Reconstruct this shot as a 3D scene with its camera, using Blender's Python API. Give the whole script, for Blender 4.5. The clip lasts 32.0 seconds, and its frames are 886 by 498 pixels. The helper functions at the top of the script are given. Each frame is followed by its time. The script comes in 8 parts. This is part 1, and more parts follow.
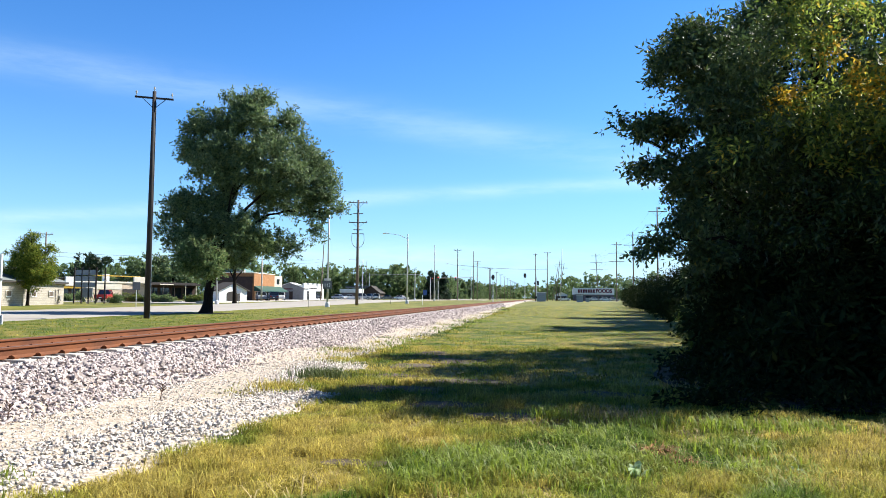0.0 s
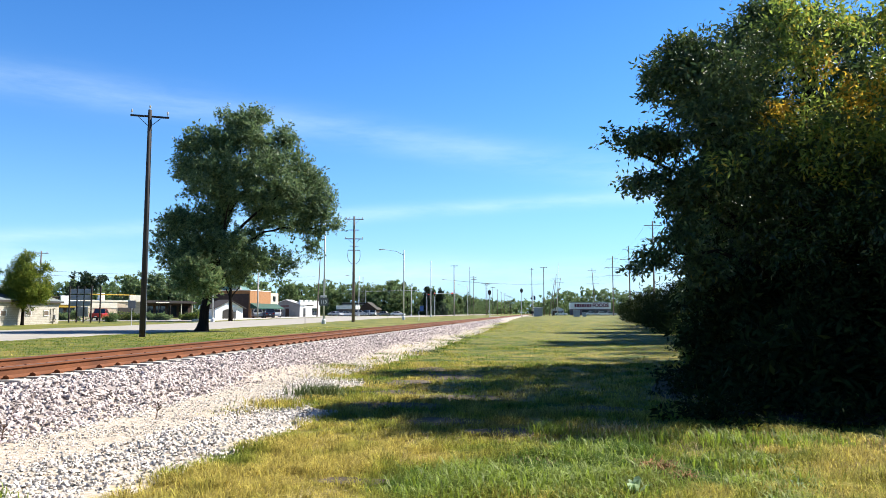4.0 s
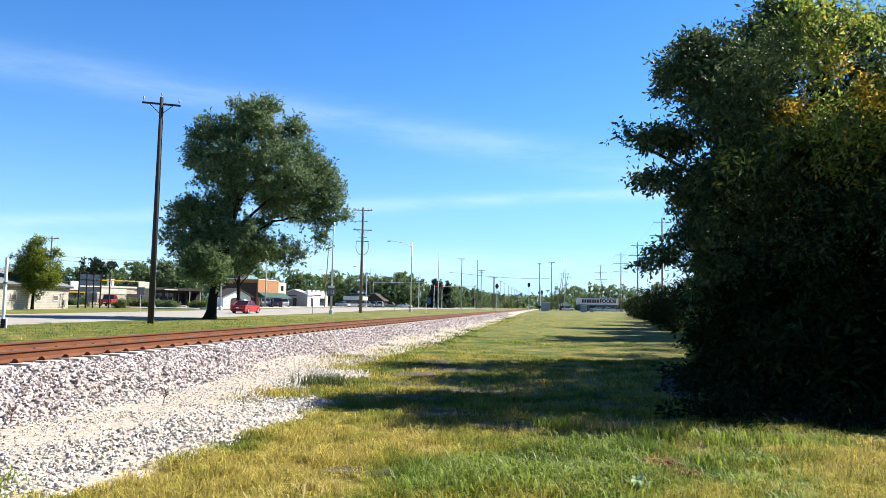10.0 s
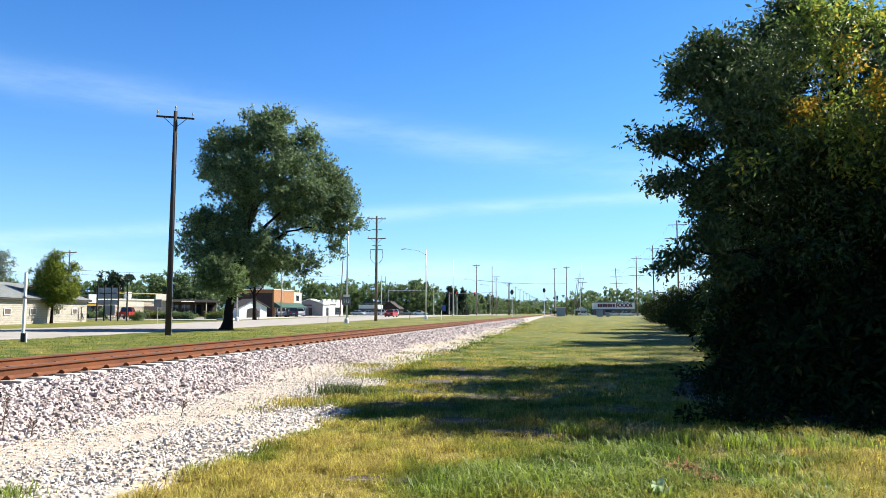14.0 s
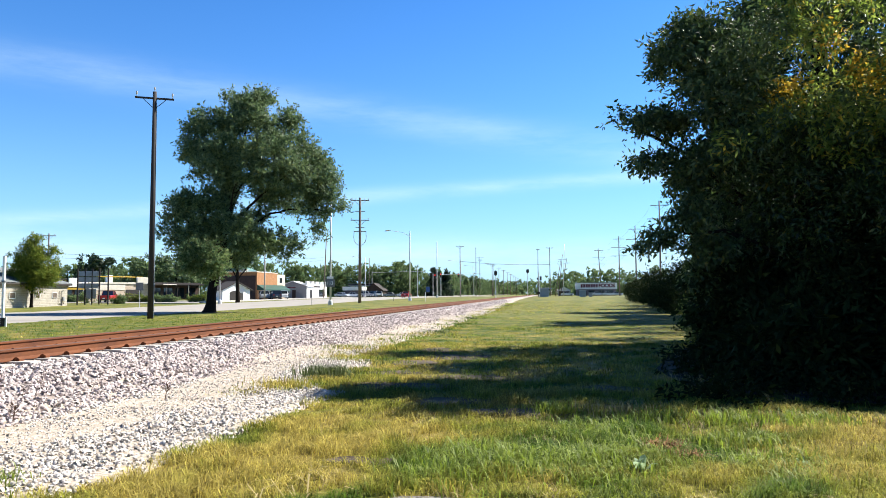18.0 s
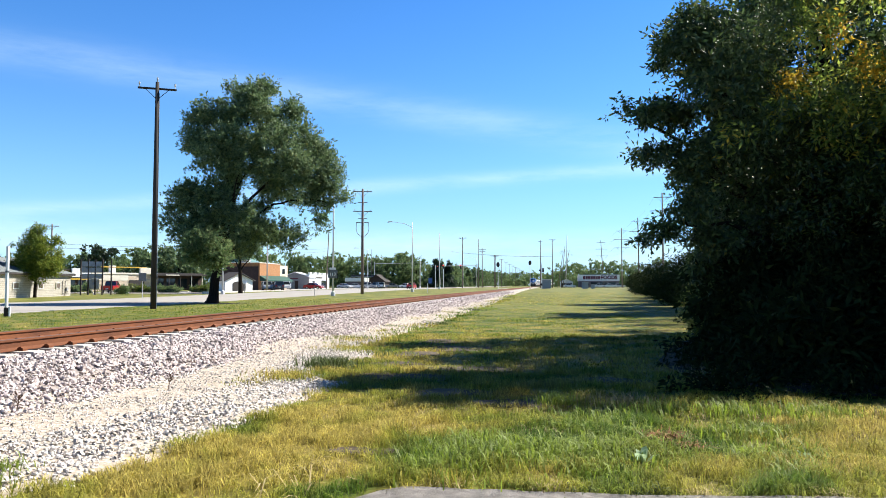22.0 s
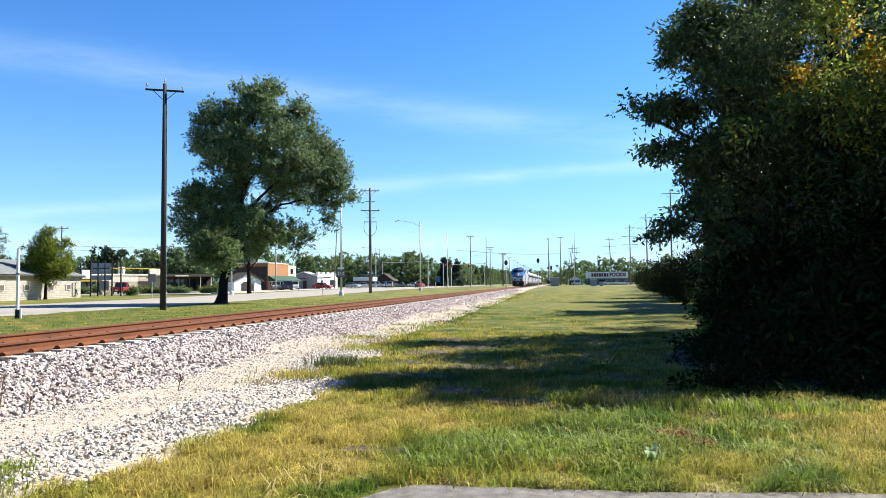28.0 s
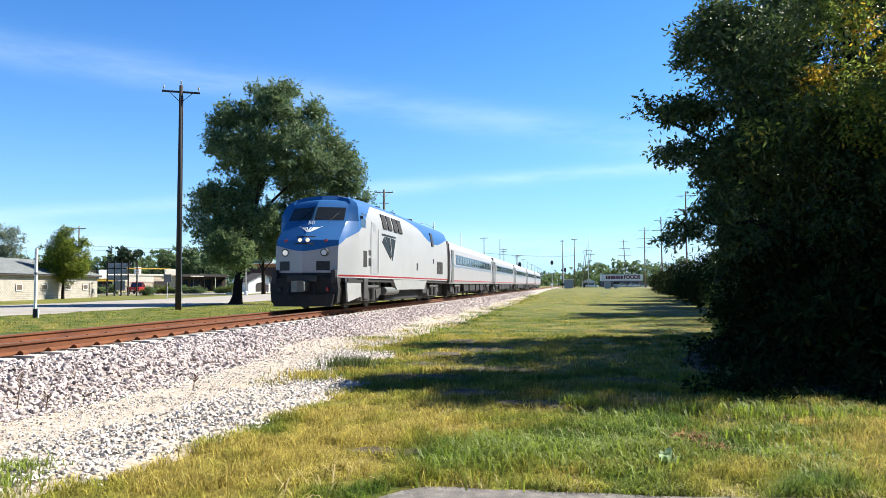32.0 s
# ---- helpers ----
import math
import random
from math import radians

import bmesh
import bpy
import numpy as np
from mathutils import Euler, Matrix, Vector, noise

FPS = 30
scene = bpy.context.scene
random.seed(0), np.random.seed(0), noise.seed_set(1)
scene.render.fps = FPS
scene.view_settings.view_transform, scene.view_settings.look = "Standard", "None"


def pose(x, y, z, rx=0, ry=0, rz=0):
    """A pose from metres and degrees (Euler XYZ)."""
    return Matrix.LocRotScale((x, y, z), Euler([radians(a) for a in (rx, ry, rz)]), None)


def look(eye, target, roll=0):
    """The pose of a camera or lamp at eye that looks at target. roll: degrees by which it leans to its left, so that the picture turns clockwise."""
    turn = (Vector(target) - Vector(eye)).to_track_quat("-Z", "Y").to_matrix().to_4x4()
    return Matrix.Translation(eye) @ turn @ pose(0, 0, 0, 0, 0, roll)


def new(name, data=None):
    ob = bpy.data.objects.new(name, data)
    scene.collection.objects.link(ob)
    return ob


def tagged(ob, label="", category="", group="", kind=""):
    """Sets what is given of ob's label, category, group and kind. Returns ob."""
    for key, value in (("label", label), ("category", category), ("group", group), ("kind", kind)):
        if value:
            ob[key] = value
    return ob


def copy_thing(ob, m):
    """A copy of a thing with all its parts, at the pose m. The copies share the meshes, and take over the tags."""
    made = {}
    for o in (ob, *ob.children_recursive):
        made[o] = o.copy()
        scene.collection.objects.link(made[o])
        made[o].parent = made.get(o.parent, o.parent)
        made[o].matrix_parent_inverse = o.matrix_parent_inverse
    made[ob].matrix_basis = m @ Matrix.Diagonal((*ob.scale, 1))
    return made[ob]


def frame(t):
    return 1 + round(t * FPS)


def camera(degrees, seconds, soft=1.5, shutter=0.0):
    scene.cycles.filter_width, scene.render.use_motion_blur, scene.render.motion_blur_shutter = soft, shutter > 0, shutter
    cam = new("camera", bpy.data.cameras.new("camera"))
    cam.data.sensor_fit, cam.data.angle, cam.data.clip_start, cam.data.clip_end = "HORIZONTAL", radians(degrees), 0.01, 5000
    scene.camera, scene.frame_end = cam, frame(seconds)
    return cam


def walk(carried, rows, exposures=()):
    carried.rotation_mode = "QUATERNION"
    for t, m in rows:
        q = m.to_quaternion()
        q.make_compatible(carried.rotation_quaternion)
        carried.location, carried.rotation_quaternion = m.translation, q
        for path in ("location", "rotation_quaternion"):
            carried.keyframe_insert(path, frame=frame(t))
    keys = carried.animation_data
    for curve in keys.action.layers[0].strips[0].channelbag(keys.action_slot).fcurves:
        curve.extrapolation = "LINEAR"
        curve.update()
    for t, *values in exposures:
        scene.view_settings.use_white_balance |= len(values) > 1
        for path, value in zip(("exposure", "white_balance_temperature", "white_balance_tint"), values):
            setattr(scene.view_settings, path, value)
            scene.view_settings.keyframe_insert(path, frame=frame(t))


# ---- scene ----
cam = camera(62.2, 32.0, soft=0.75)
EYE = 1.6
TURNS = [
    (0.0, 93.745, -0.528, 7.978),
    (0.5, 94.342, -0.378, 8.528),
    (1.0, 94.693, -0.317, 9.130),
    (1.5, 94.737, -0.193, 8.533),
    (2.0, 94.954, 0.197, 8.222),
    (2.5, 94.813, 0.199, 7.995),
    (3.0, 94.773, -0.011, 8.018),
    (3.5, 94.714, 0.219, 7.744),
    (5.5, 96.358, -1.107, 7.802),
    (6.0, 95.184, -0.798, 8.043),
    (6.5, 94.444, -0.898, 8.182),
    (7.0, 94.090, -0.502, 8.425),
    (7.5, 94.110, -0.760, 8.525),
    (8.0, 94.338, -1.250, 8.491),
    (8.5, 94.443, -1.453, 8.451),
    (9.0, 94.775, -1.528, 8.513),
    (9.5, 94.652, -1.317, 8.491),
    (10.0, 94.394, -1.171, 8.266),
    (10.5, 94.599, -0.987, 7.904),
    (11.0, 93.522, -0.115, 8.445),
    (11.5, 93.648, -0.335, 8.690),
    (12.0, 93.456, -0.353, 8.765),
    (12.5, 93.820, 0.247, 9.428),
    (13.0, 94.318, -0.241, 9.391),
    (13.5, 94.960, -0.087, 9.529),
    (15.5, 94.284, -0.736, 9.035),
    (16.0, 93.919, 0.010, 8.955),
    (16.5, 93.740, 0.077, 8.942),
    (17.0, 93.832, 0.044, 8.474),
    (17.5, 93.686, 0.070, 8.447),
    (18.0, 93.477, 0.199, 8.201),
    (18.5, 93.374, -0.007, 7.912),
    (19.0, 93.390, -0.000, 7.914),
    (19.5, 93.687, -0.466, 8.934),
    (20.0, 92.996, -0.079, 8.247),
    (20.5, 92.854, 0.335, 8.449),
    (21.0, 92.948, 0.239, 8.273),
    (21.5, 92.905, 0.073, 8.404),
    (22.0, 92.809, 0.017, 8.386),
    (22.5, 92.803, 0.024, 8.368),
    (23.0, 92.798, -0.013, 8.452),
    (23.5, 92.889, -0.197, 8.541),
    (24.0, 92.766, -0.061, 8.496),
    (24.5, 92.841, 0.183, 8.518),
    (25.0, 92.799, 0.252, 8.641),
    (25.5, 92.500, 0.232, 8.722),
    (27.5, 92.622, 0.434, 9.062),
    (28.0, 92.700, 0.498, 9.018),
    (28.5, 91.925, -0.944, 9.263),
    (29.0, 91.833, -1.436, 9.551),
    (29.5, 92.040, -0.714, 9.364),
    (30.0, 92.517, -0.434, 9.973),
    (30.5, 92.439, -0.308, 9.972),
    (31.0, 92.288, -0.074, 9.669),
    (31.5, 92.374, 0.085, 9.630),
    (32.0, 92.831, 0.198, 10.072)]
walk(cam, [(t, pose(0, 0, EYE, rx, ry, rz)) for t, rx, ry, rz in TURNS])
# ---- world, sun, exposure ----
SUN_AZ, SUN_EL = 54.0, 43.0      # degrees clockwise from the track's direction, and above the ground
scene.view_settings.exposure = 1.18


def make_world():
    world = bpy.data.worlds.new("world")
    scene.world = world
    world.use_nodes = True
    nt = world.node_tree
    nt.nodes.clear()
    out = nt.nodes.new("ShaderNodeOutputWorld")
    bg = nt.nodes.new("ShaderNodeBackground")
    sky = nt.nodes.new("ShaderNodeTexSky")
    sky.sky_type = "NISHITA"
    sky.sun_disc = False
    sky.sun_elevation = radians(SUN_EL)
    sky.sun_rotation = radians(SUN_AZ)
    sky.air_density, sky.dust_density, sky.ozone_density = 1.0, 0.3, 2.5
    bg.inputs["Strength"].default_value = 0.066
    # thin streaks of high cloud, along great circles
    tc = nt.nodes.new("ShaderNodeTexCoord")
    total = None

    def math_node(op, a, b=None):
        n = nt.nodes.new("ShaderNodeMath")
        n.operation = op
        for k, v in enumerate((a, b)):
            if v is None:
                continue
            if isinstance(v, (int, float)):
                n.inputs[k].default_value = v
            else:
                nt.links.new(v, n.inputs[k])
        return n.outputs[0]

    mp = nt.nodes.new("ShaderNodeMapping")
    mp.inputs["Scale"].default_value = (2.4, 2.4, 13.0)
    nt.links.new(tc.outputs["Generated"], mp.inputs["Vector"])
    nz = nt.nodes.new("ShaderNodeTexNoise")
    nz.inputs["Scale"].default_value = 2.2
    nz.inputs["Detail"].default_value = 8
    nz.inputs["Roughness"].default_value = 0.62
    nt.links.new(mp.outputs[0], nz.inputs["Vector"])
    for (ax, ay, az), (bx, by, bz), width, power in STREAKS:
        normal = Vector((ax, ay, az)).cross(Vector((bx, by, bz))).normalized()
        dot = nt.nodes.new("ShaderNodeVectorMath")
        dot.operation = "DOT_PRODUCT"
        nt.links.new(tc.outputs["Generated"], dot.inputs[0])
        dot.inputs[1].default_value = normal
        d = math_node("DIVIDE", dot.outputs["Value"], width)
        g = math_node("POWER", 2.718, math_node("MULTIPLY", math_node("MULTIPLY", d, d), -1.0))
        g = math_node("MULTIPLY", g, power)
        total = g if total is None else math_node("ADD", total, g)
    veil = math_node("MULTIPLY", total, math_node("MAXIMUM", math_node("MULTIPLY", math_node("SUBTRACT", nz.outputs["Fac"], 0.26), 3.4), 0.0))
    mix = nt.nodes.new("ShaderNodeMix")
    mix.data_type = "RGBA"
    nt.links.new(veil, mix.inputs["Factor"])
    # a clear, deep blue zenith and a pale blue haze low down
    hsv = nt.nodes.new("ShaderNodeHueSaturation")
    hsv.inputs["Saturation"].default_value = 1.25
    nt.links.new(sky.outputs[0], hsv.inputs["Color"])
    tint = nt.nodes.new("ShaderNodeVectorMath")
    tint.operation = "MULTIPLY"
    tint.inputs[1].default_value = (0.57, 0.97, 1.34)
    nt.links.new(hsv.outputs[0], tint.inputs[0])
    sep = nt.nodes.new("ShaderNodeSeparateXYZ")
    nt.links.new(tc.outputs["Generated"], sep.inputs[0])
    low = math_node("POWER", 2.718, math_node("MULTIPLY", math_node("MAXIMUM", sep.outputs["Z"], 0.0), -9.0))
    haze = nt.nodes.new("ShaderNodeMix")
    haze.data_type = "RGBA"
    nt.links.new(math_node("MULTIPLY", low, 0.9), haze.inputs["Factor"])
    nt.links.new(tint.outputs[0], haze.inputs["A"])
    haze.inputs["B"].default_value = (3.9, 6.2, 8.7, 1)
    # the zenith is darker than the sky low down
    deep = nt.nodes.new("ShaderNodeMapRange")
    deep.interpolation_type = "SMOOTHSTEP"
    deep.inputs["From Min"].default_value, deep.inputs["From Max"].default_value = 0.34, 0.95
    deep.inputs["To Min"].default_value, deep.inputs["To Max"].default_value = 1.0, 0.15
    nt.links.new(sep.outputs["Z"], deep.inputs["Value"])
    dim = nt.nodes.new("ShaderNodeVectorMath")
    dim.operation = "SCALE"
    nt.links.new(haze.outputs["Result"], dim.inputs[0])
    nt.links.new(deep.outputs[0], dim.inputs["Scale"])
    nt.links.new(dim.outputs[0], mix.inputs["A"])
    mix.inputs["B"].default_value = (7.0, 8.6, 9.4, 1)
    nt.links.new(mix.outputs["Result"], bg.inputs["Color"])
    nt.links.new(bg.outputs[0], out.inputs["Surface"])


# two directions on each streak, its half width and its strength
STREAKS = [((-0.636, 0.772, 0.279), (0.077, 0.997, 0.191), 0.021, 0.17),
           ((-0.636, 0.772, 0.086), (0.077, 0.997, 0.152), 0.009, 0.25),
           ((-0.70, 0.75, 0.055), (-0.2, 1.0, 0.05), 0.024, 0.36)]
make_world()

sun_data = bpy.data.lights.new("sun", "SUN")
sun_data.energy, sun_data.angle, sun_data.color = 5.0, radians(0.5), (1.0, 0.955, 0.87)
sun = new("sun", sun_data)
sun.matrix_world = look((math.sin(radians(SUN_AZ)) * 60, math.cos(radians(SUN_AZ)) * 60, math.tan(radians(SUN_EL)) * 60), (0, 0, 0))
# ---- materials ----
def mat(name, a, b=None, rough=0.7, scale=6.0, metal=0.0, bump=0.15, fine=60.0, island=0.0, spec=0.5, coord="Object", stretch=(1, 1, 1), both=False, trans=0.0, obj=0.0):
    """Two tones mixed by coarse and fine noise; island / obj: extra spread of brightness from piece to piece."""
    m = bpy.data.materials.new(name)
    m.use_nodes = True
    nt = m.node_tree
    bsdf = nt.nodes["Principled BSDF"]
    bsdf.inputs["Roughness"].default_value = rough
    bsdf.inputs["Metallic"].default_value = metal
    bsdf.inputs["Specular IOR Level"].default_value = spec
    b = b or tuple(v * 0.7 for v in a)
    if coord == "World":
        src = nt.nodes.new("ShaderNodeNewGeometry").outputs["Position"]
    else:
        src = nt.nodes.new("ShaderNodeTexCoord").outputs["Object"]
    mp = nt.nodes.new("ShaderNodeMapping")
    mp.inputs["Scale"].default_value = stretch
    nt.links.new(src, mp.inputs["Vector"])
    n1 = nt.nodes.new("ShaderNodeTexNoise")
    n1.inputs["Scale"].default_value, n1.inputs["Detail"].default_value = scale, 5
    n2 = nt.nodes.new("ShaderNodeTexNoise")
    n2.inputs["Scale"].default_value, n2.inputs["Detail"].default_value = fine, 3
    for n in (n1, n2):
        nt.links.new(mp.outputs[0], n.inputs["Vector"])
    ad = nt.nodes.new("ShaderNodeMath")
    ad.operation = "MULTIPLY_ADD"
    nt.links.new(n2.outputs["Fac"], ad.inputs[0])
    ad.inputs[1].default_value = 0.45
    nt.links.new(n1.outputs["Fac"], ad.inputs[2])
    ramp = nt.nodes.new("ShaderNodeValToRGB")
    ramp.color_ramp.elements[0].position, ramp.color_ramp.elements[1].position = 0.48, 0.98
    ramp.color_ramp.elements[0].color, ramp.color_ramp.elements[1].color = (*a, 1), (*b, 1)
    nt.links.new(ad.outputs[0], ramp.inputs[0])
    col = ramp.outputs["Color"]
    for amount, kind in ((island, "island"), (obj, "obj")):
        if amount:
            if kind == "island":
                rnd = nt.nodes.new("ShaderNodeNewGeometry").outputs["Random Per Island"]
            else:
                rnd = nt.nodes.new("ShaderNodeObjectInfo").outputs["Random"]
            mr = nt.nodes.new("ShaderNodeMapRange")
            mr.inputs["To Min"].default_value, mr.inputs["To Max"].default_value = 1 - amount, 1 + amount
            nt.links.new(rnd, mr.inputs["Value"])
            mul = nt.nodes.new("ShaderNodeVectorMath")
            mul.operation = "SCALE"
            nt.links.new(col, mul.inputs[0])
            nt.links.new(mr.outputs[0], mul.inputs["Scale"])
            col = mul.outputs[0]
    nt.links.new(col, bsdf.inputs["Base Color"])
    if bump:
        bp = nt.nodes.new("ShaderNodeBump")
        bp.inputs["Strength"].default_value, bp.inputs["Distance"].default_value = bump, 0.02
        nt.links.new(ad.outputs[0], bp.inputs["Height"])
        nt.links.new(bp.outputs[0], bsdf.inputs["Normal"])
    if trans:
        out = nt.nodes["Material Output"]
        tr = nt.nodes.new("ShaderNodeBsdfTranslucent")
        nt.links.new(col, tr.inputs["Color"])
        mx = nt.nodes.new("ShaderNodeMixShader")
        mx.inputs[0].default_value = trans
        nt.links.new(bsdf.outputs[0], mx.inputs[1])
        nt.links.new(tr.outputs[0], mx.inputs[2])
        nt.links.new(mx.outputs[0], out.inputs["Surface"])
    return m


def brick_mat(name, a, b, mortar, width=0.4, height=0.2, gap=0.012, rough=0.9):
    """Courses of brick or block on upright walls, with a recessed joint."""
    m = mat(name, a, b, rough, 1.5, bump=0.0)
    nt = m.node_tree
    bsdf = nt.nodes["Principled BSDF"]
    old = bsdf.inputs["Base Color"].links[0].from_socket
    tc = nt.nodes.new("ShaderNodeTexCoord")
    sep = nt.nodes.new("ShaderNodeSeparateXYZ")
    nt.links.new(tc.outputs["Object"], sep.inputs[0])
    ad = nt.nodes.new("ShaderNodeMath")
    nt.links.new(sep.outputs["X"], ad.inputs[0])
    nt.links.new(sep.outputs["Y"], ad.inputs[1])
    cb = nt.nodes.new("ShaderNodeCombineXYZ")
    nt.links.new(ad.outputs[0], cb.inputs["X"])
    nt.links.new(sep.outputs["Z"], cb.inputs["Y"])
    br = nt.nodes.new("ShaderNodeTexBrick")
    br.inputs["Scale"].default_value = 1.0
    br.inputs["Brick Width"].default_value, br.inputs["Row Height"].default_value, br.inputs["Mortar Size"].default_value = width, height, gap
    br.inputs["Color1"].default_value, br.inputs["Color2"].default_value, br.inputs["Mortar"].default_value = (1, 1, 1, 1), (0.82, 0.82, 0.82, 1), (*mortar, 1)
    nt.links.new(cb.outputs[0], br.inputs["Vector"])
    mul = nt.nodes.new("ShaderNodeVectorMath")
    mul.operation = "MULTIPLY"
    nt.links.new(old, mul.inputs[0])
    nt.links.new(br.outputs["Color"], mul.inputs[1])
    nt.links.new(mul.outputs[0], bsdf.inputs["Base Color"])
    bp = nt.nodes.new("ShaderNodeBump")
    bp.inputs["Strength"].default_value, bp.inputs["Distance"].default_value = 0.6, -0.01
    nt.links.new(br.outputs["Fac"], bp.inputs["Height"])
    nt.links.new(bp.outputs[0], bsdf.inputs["Normal"])
    return m


def glass_mat(name, tint=(0.02, 0.025, 0.03), rough=0.05):
    m = bpy.data.materials.new(name)
    m.use_nodes = True
    b = m.node_tree.nodes["Principled BSDF"]
    b.inputs["Base Color"].default_value = (*tint, 1)
    b.inputs["Roughness"].default_value = rough
    b.inputs["Specular IOR Level"].default_value = 0.8
    return m


def glow_mat(name, color, strength):
    m = bpy.data.materials.new(name)
    m.use_nodes = True
    b = m.node_tree.nodes["Principled BSDF"]
    b.inputs["Base Color"].default_value = (*color, 1)
    b.inputs["Emission Color"].default_value = (*color, 1)
    b.inputs["Emission Strength"].default_value = strength
    return m


def two_tone_leaf(name, green, sun_green, yellow, share, through_=0.38, rough=0.42):
    """Leaves whose tint varies leaf by leaf, some of them yellow."""
    m = bpy.data.materials.new(name)
    m.use_nodes = True
    nt = m.node_tree
    bsdf = nt.nodes["Principled BSDF"]
    geo = nt.nodes.new("ShaderNodeNewGeometry")
    ramp = nt.nodes.new("ShaderNodeValToRGB")
    e = ramp.color_ramp.elements
    e[0].position, e[0].color = 0.0, (*green, 1)
    e[1].position, e[1].color = 1 - share, (*sun_green, 1)
    k = e.new(min(1 - share + 0.02, 0.999))
    k.color = (*yellow, 1)
    nt.links.new(geo.outputs["Random Per Island"], ramp.inputs[0])
    nt.links.new(ramp.outputs[0], bsdf.inputs["Base Color"])
    bsdf.inputs["Roughness"].default_value = rough
    bsdf.inputs["Specular IOR Level"].default_value = 0.1 if rough > 0.6 else 0.5 if rough > 0.3 else 1.0
    tr = nt.nodes.new("ShaderNodeBsdfTranslucent")
    nt.links.new(ramp.outputs[0], tr.inputs["Color"])
    mx = nt.nodes.new("ShaderNodeMixShader")
    mx.inputs[0].default_value = through_
    nt.links.new(bsdf.outputs[0], mx.inputs[1])
    nt.links.new(tr.outputs[0], mx.inputs[2])
    nt.links.new(mx.outputs[0], nt.nodes["Material Output"].inputs["Surface"])
    return m


M = {}
M["rust"] = mat("rust", (0.183, 0.0562, 0.0133), (0.0897, 0.0265, 0.00858), 0.85, 3.0, bump=0.3, stretch=(1, 0.4, 1))
M["railhead"] = mat("railhead", (0.117, 0.0429, 0.0195), (0.0546, 0.0234, 0.014), 0.6, 2.0, metal=0.2)
M["concrete"] = mat("concrete", (0.499, 0.46, 0.413), (0.359, 0.328, 0.296), 0.9, 4.0, obj=0.12)


def bed_mat():
    """Mauve-grey stone dust under the ballast, sandy fines at the foot of the slope."""
    m = mat("bed", (0.328, 0.281, 0.265), (0.179, 0.148, 0.144), 0.95, 14.0, fine=45, bump=0.9, coord="World")
    nt = m.node_tree
    bsdf = nt.nodes["Principled BSDF"]
    old = bsdf.inputs["Base Color"].links[0].from_socket
    geo = nt.nodes.new("ShaderNodeNewGeometry")
    sep = nt.nodes.new("ShaderNodeSeparateXYZ")
    nt.links.new(geo.outputs["Position"], sep.inputs[0])
    nz = nt.nodes.new("ShaderNodeTexNoise")
    nz.inputs["Scale"].default_value, nz.inputs["Detail"].default_value = 1.3, 6
    nt.links.new(geo.outputs["Position"], nz.inputs["Vector"])
    ad = nt.nodes.new("ShaderNodeMath")
    ad.operation = "MULTIPLY_ADD"
    nt.links.new(nz.outputs["Fac"], ad.inputs[0])
    ad.inputs[1].default_value = 1.4
    nt.links.new(sep.outputs["X"], ad.inputs[2])
    mr = nt.nodes.new("ShaderNodeMapRange")
    mr.inputs["From Min"].default_value, mr.inputs["From Max"].default_value = -6.2, -5.7
    nt.links.new(ad.outputs[0], mr.inputs["Value"])
    n2 = nt.nodes.new("ShaderNodeTexNoise")
    n2.inputs["Scale"].default_value, n2.inputs["Detail"].default_value = 22, 5
    nt.links.new(geo.outputs["Position"], n2.inputs["Vector"])
    ramp = nt.nodes.new("ShaderNodeValToRGB")
    e = ramp.color_ramp.elements
    e[0].position, e[0].color = 0.35, (0.281, 0.226, 0.172, 1)
    e[1].position, e[1].color = 0.62, (0.53, 0.46, 0.374, 1)
    nt.links.new(n2.outputs["Fac"], ramp.inputs[0])
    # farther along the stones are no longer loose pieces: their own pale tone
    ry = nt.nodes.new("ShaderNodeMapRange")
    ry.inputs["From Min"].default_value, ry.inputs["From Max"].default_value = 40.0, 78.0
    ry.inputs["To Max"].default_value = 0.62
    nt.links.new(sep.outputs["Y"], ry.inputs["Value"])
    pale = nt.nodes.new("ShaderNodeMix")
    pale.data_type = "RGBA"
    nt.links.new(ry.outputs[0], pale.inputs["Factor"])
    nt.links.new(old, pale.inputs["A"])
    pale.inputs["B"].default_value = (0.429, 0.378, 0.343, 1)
    mx = nt.nodes.new("ShaderNodeMix")
    mx.data_type = "RGBA"
    nt.links.new(mr.outputs[0], mx.inputs["Factor"])
    nt.links.new(pale.outputs["Result"], mx.inputs["A"])
    nt.links.new(ramp.outputs[0], mx.inputs["B"])
    nt.links.new(mx.outputs["Result"], bsdf.inputs["Base Color"])
    return m


M["bed"] = bed_mat()
M["asphalt"] = mat("asphalt", (0.351, 0.32, 0.281), (0.273, 0.25, 0.222), 0.9, 0.5, fine=30, coord="World", bump=0.2)
M["old_asphalt"] = mat("old_asphalt", (0.281, 0.257, 0.234), (0.101, 0.092, 0.0842), 0.95, 9.0, fine=170, coord="World", bump=1.0)
M["pole_wood"] = mat("pole_wood", (0.226, 0.172, 0.14), (0.109, 0.0819, 0.0686), 0.9, 3.0, stretch=(6, 6, 0.4))
M["pole_dark"] = mat("pole_dark", (0.0429, 0.0343, 0.0312), (0.0156, 0.0125, 0.0117), 0.85, 3.0, stretch=(6, 6, 0.4))
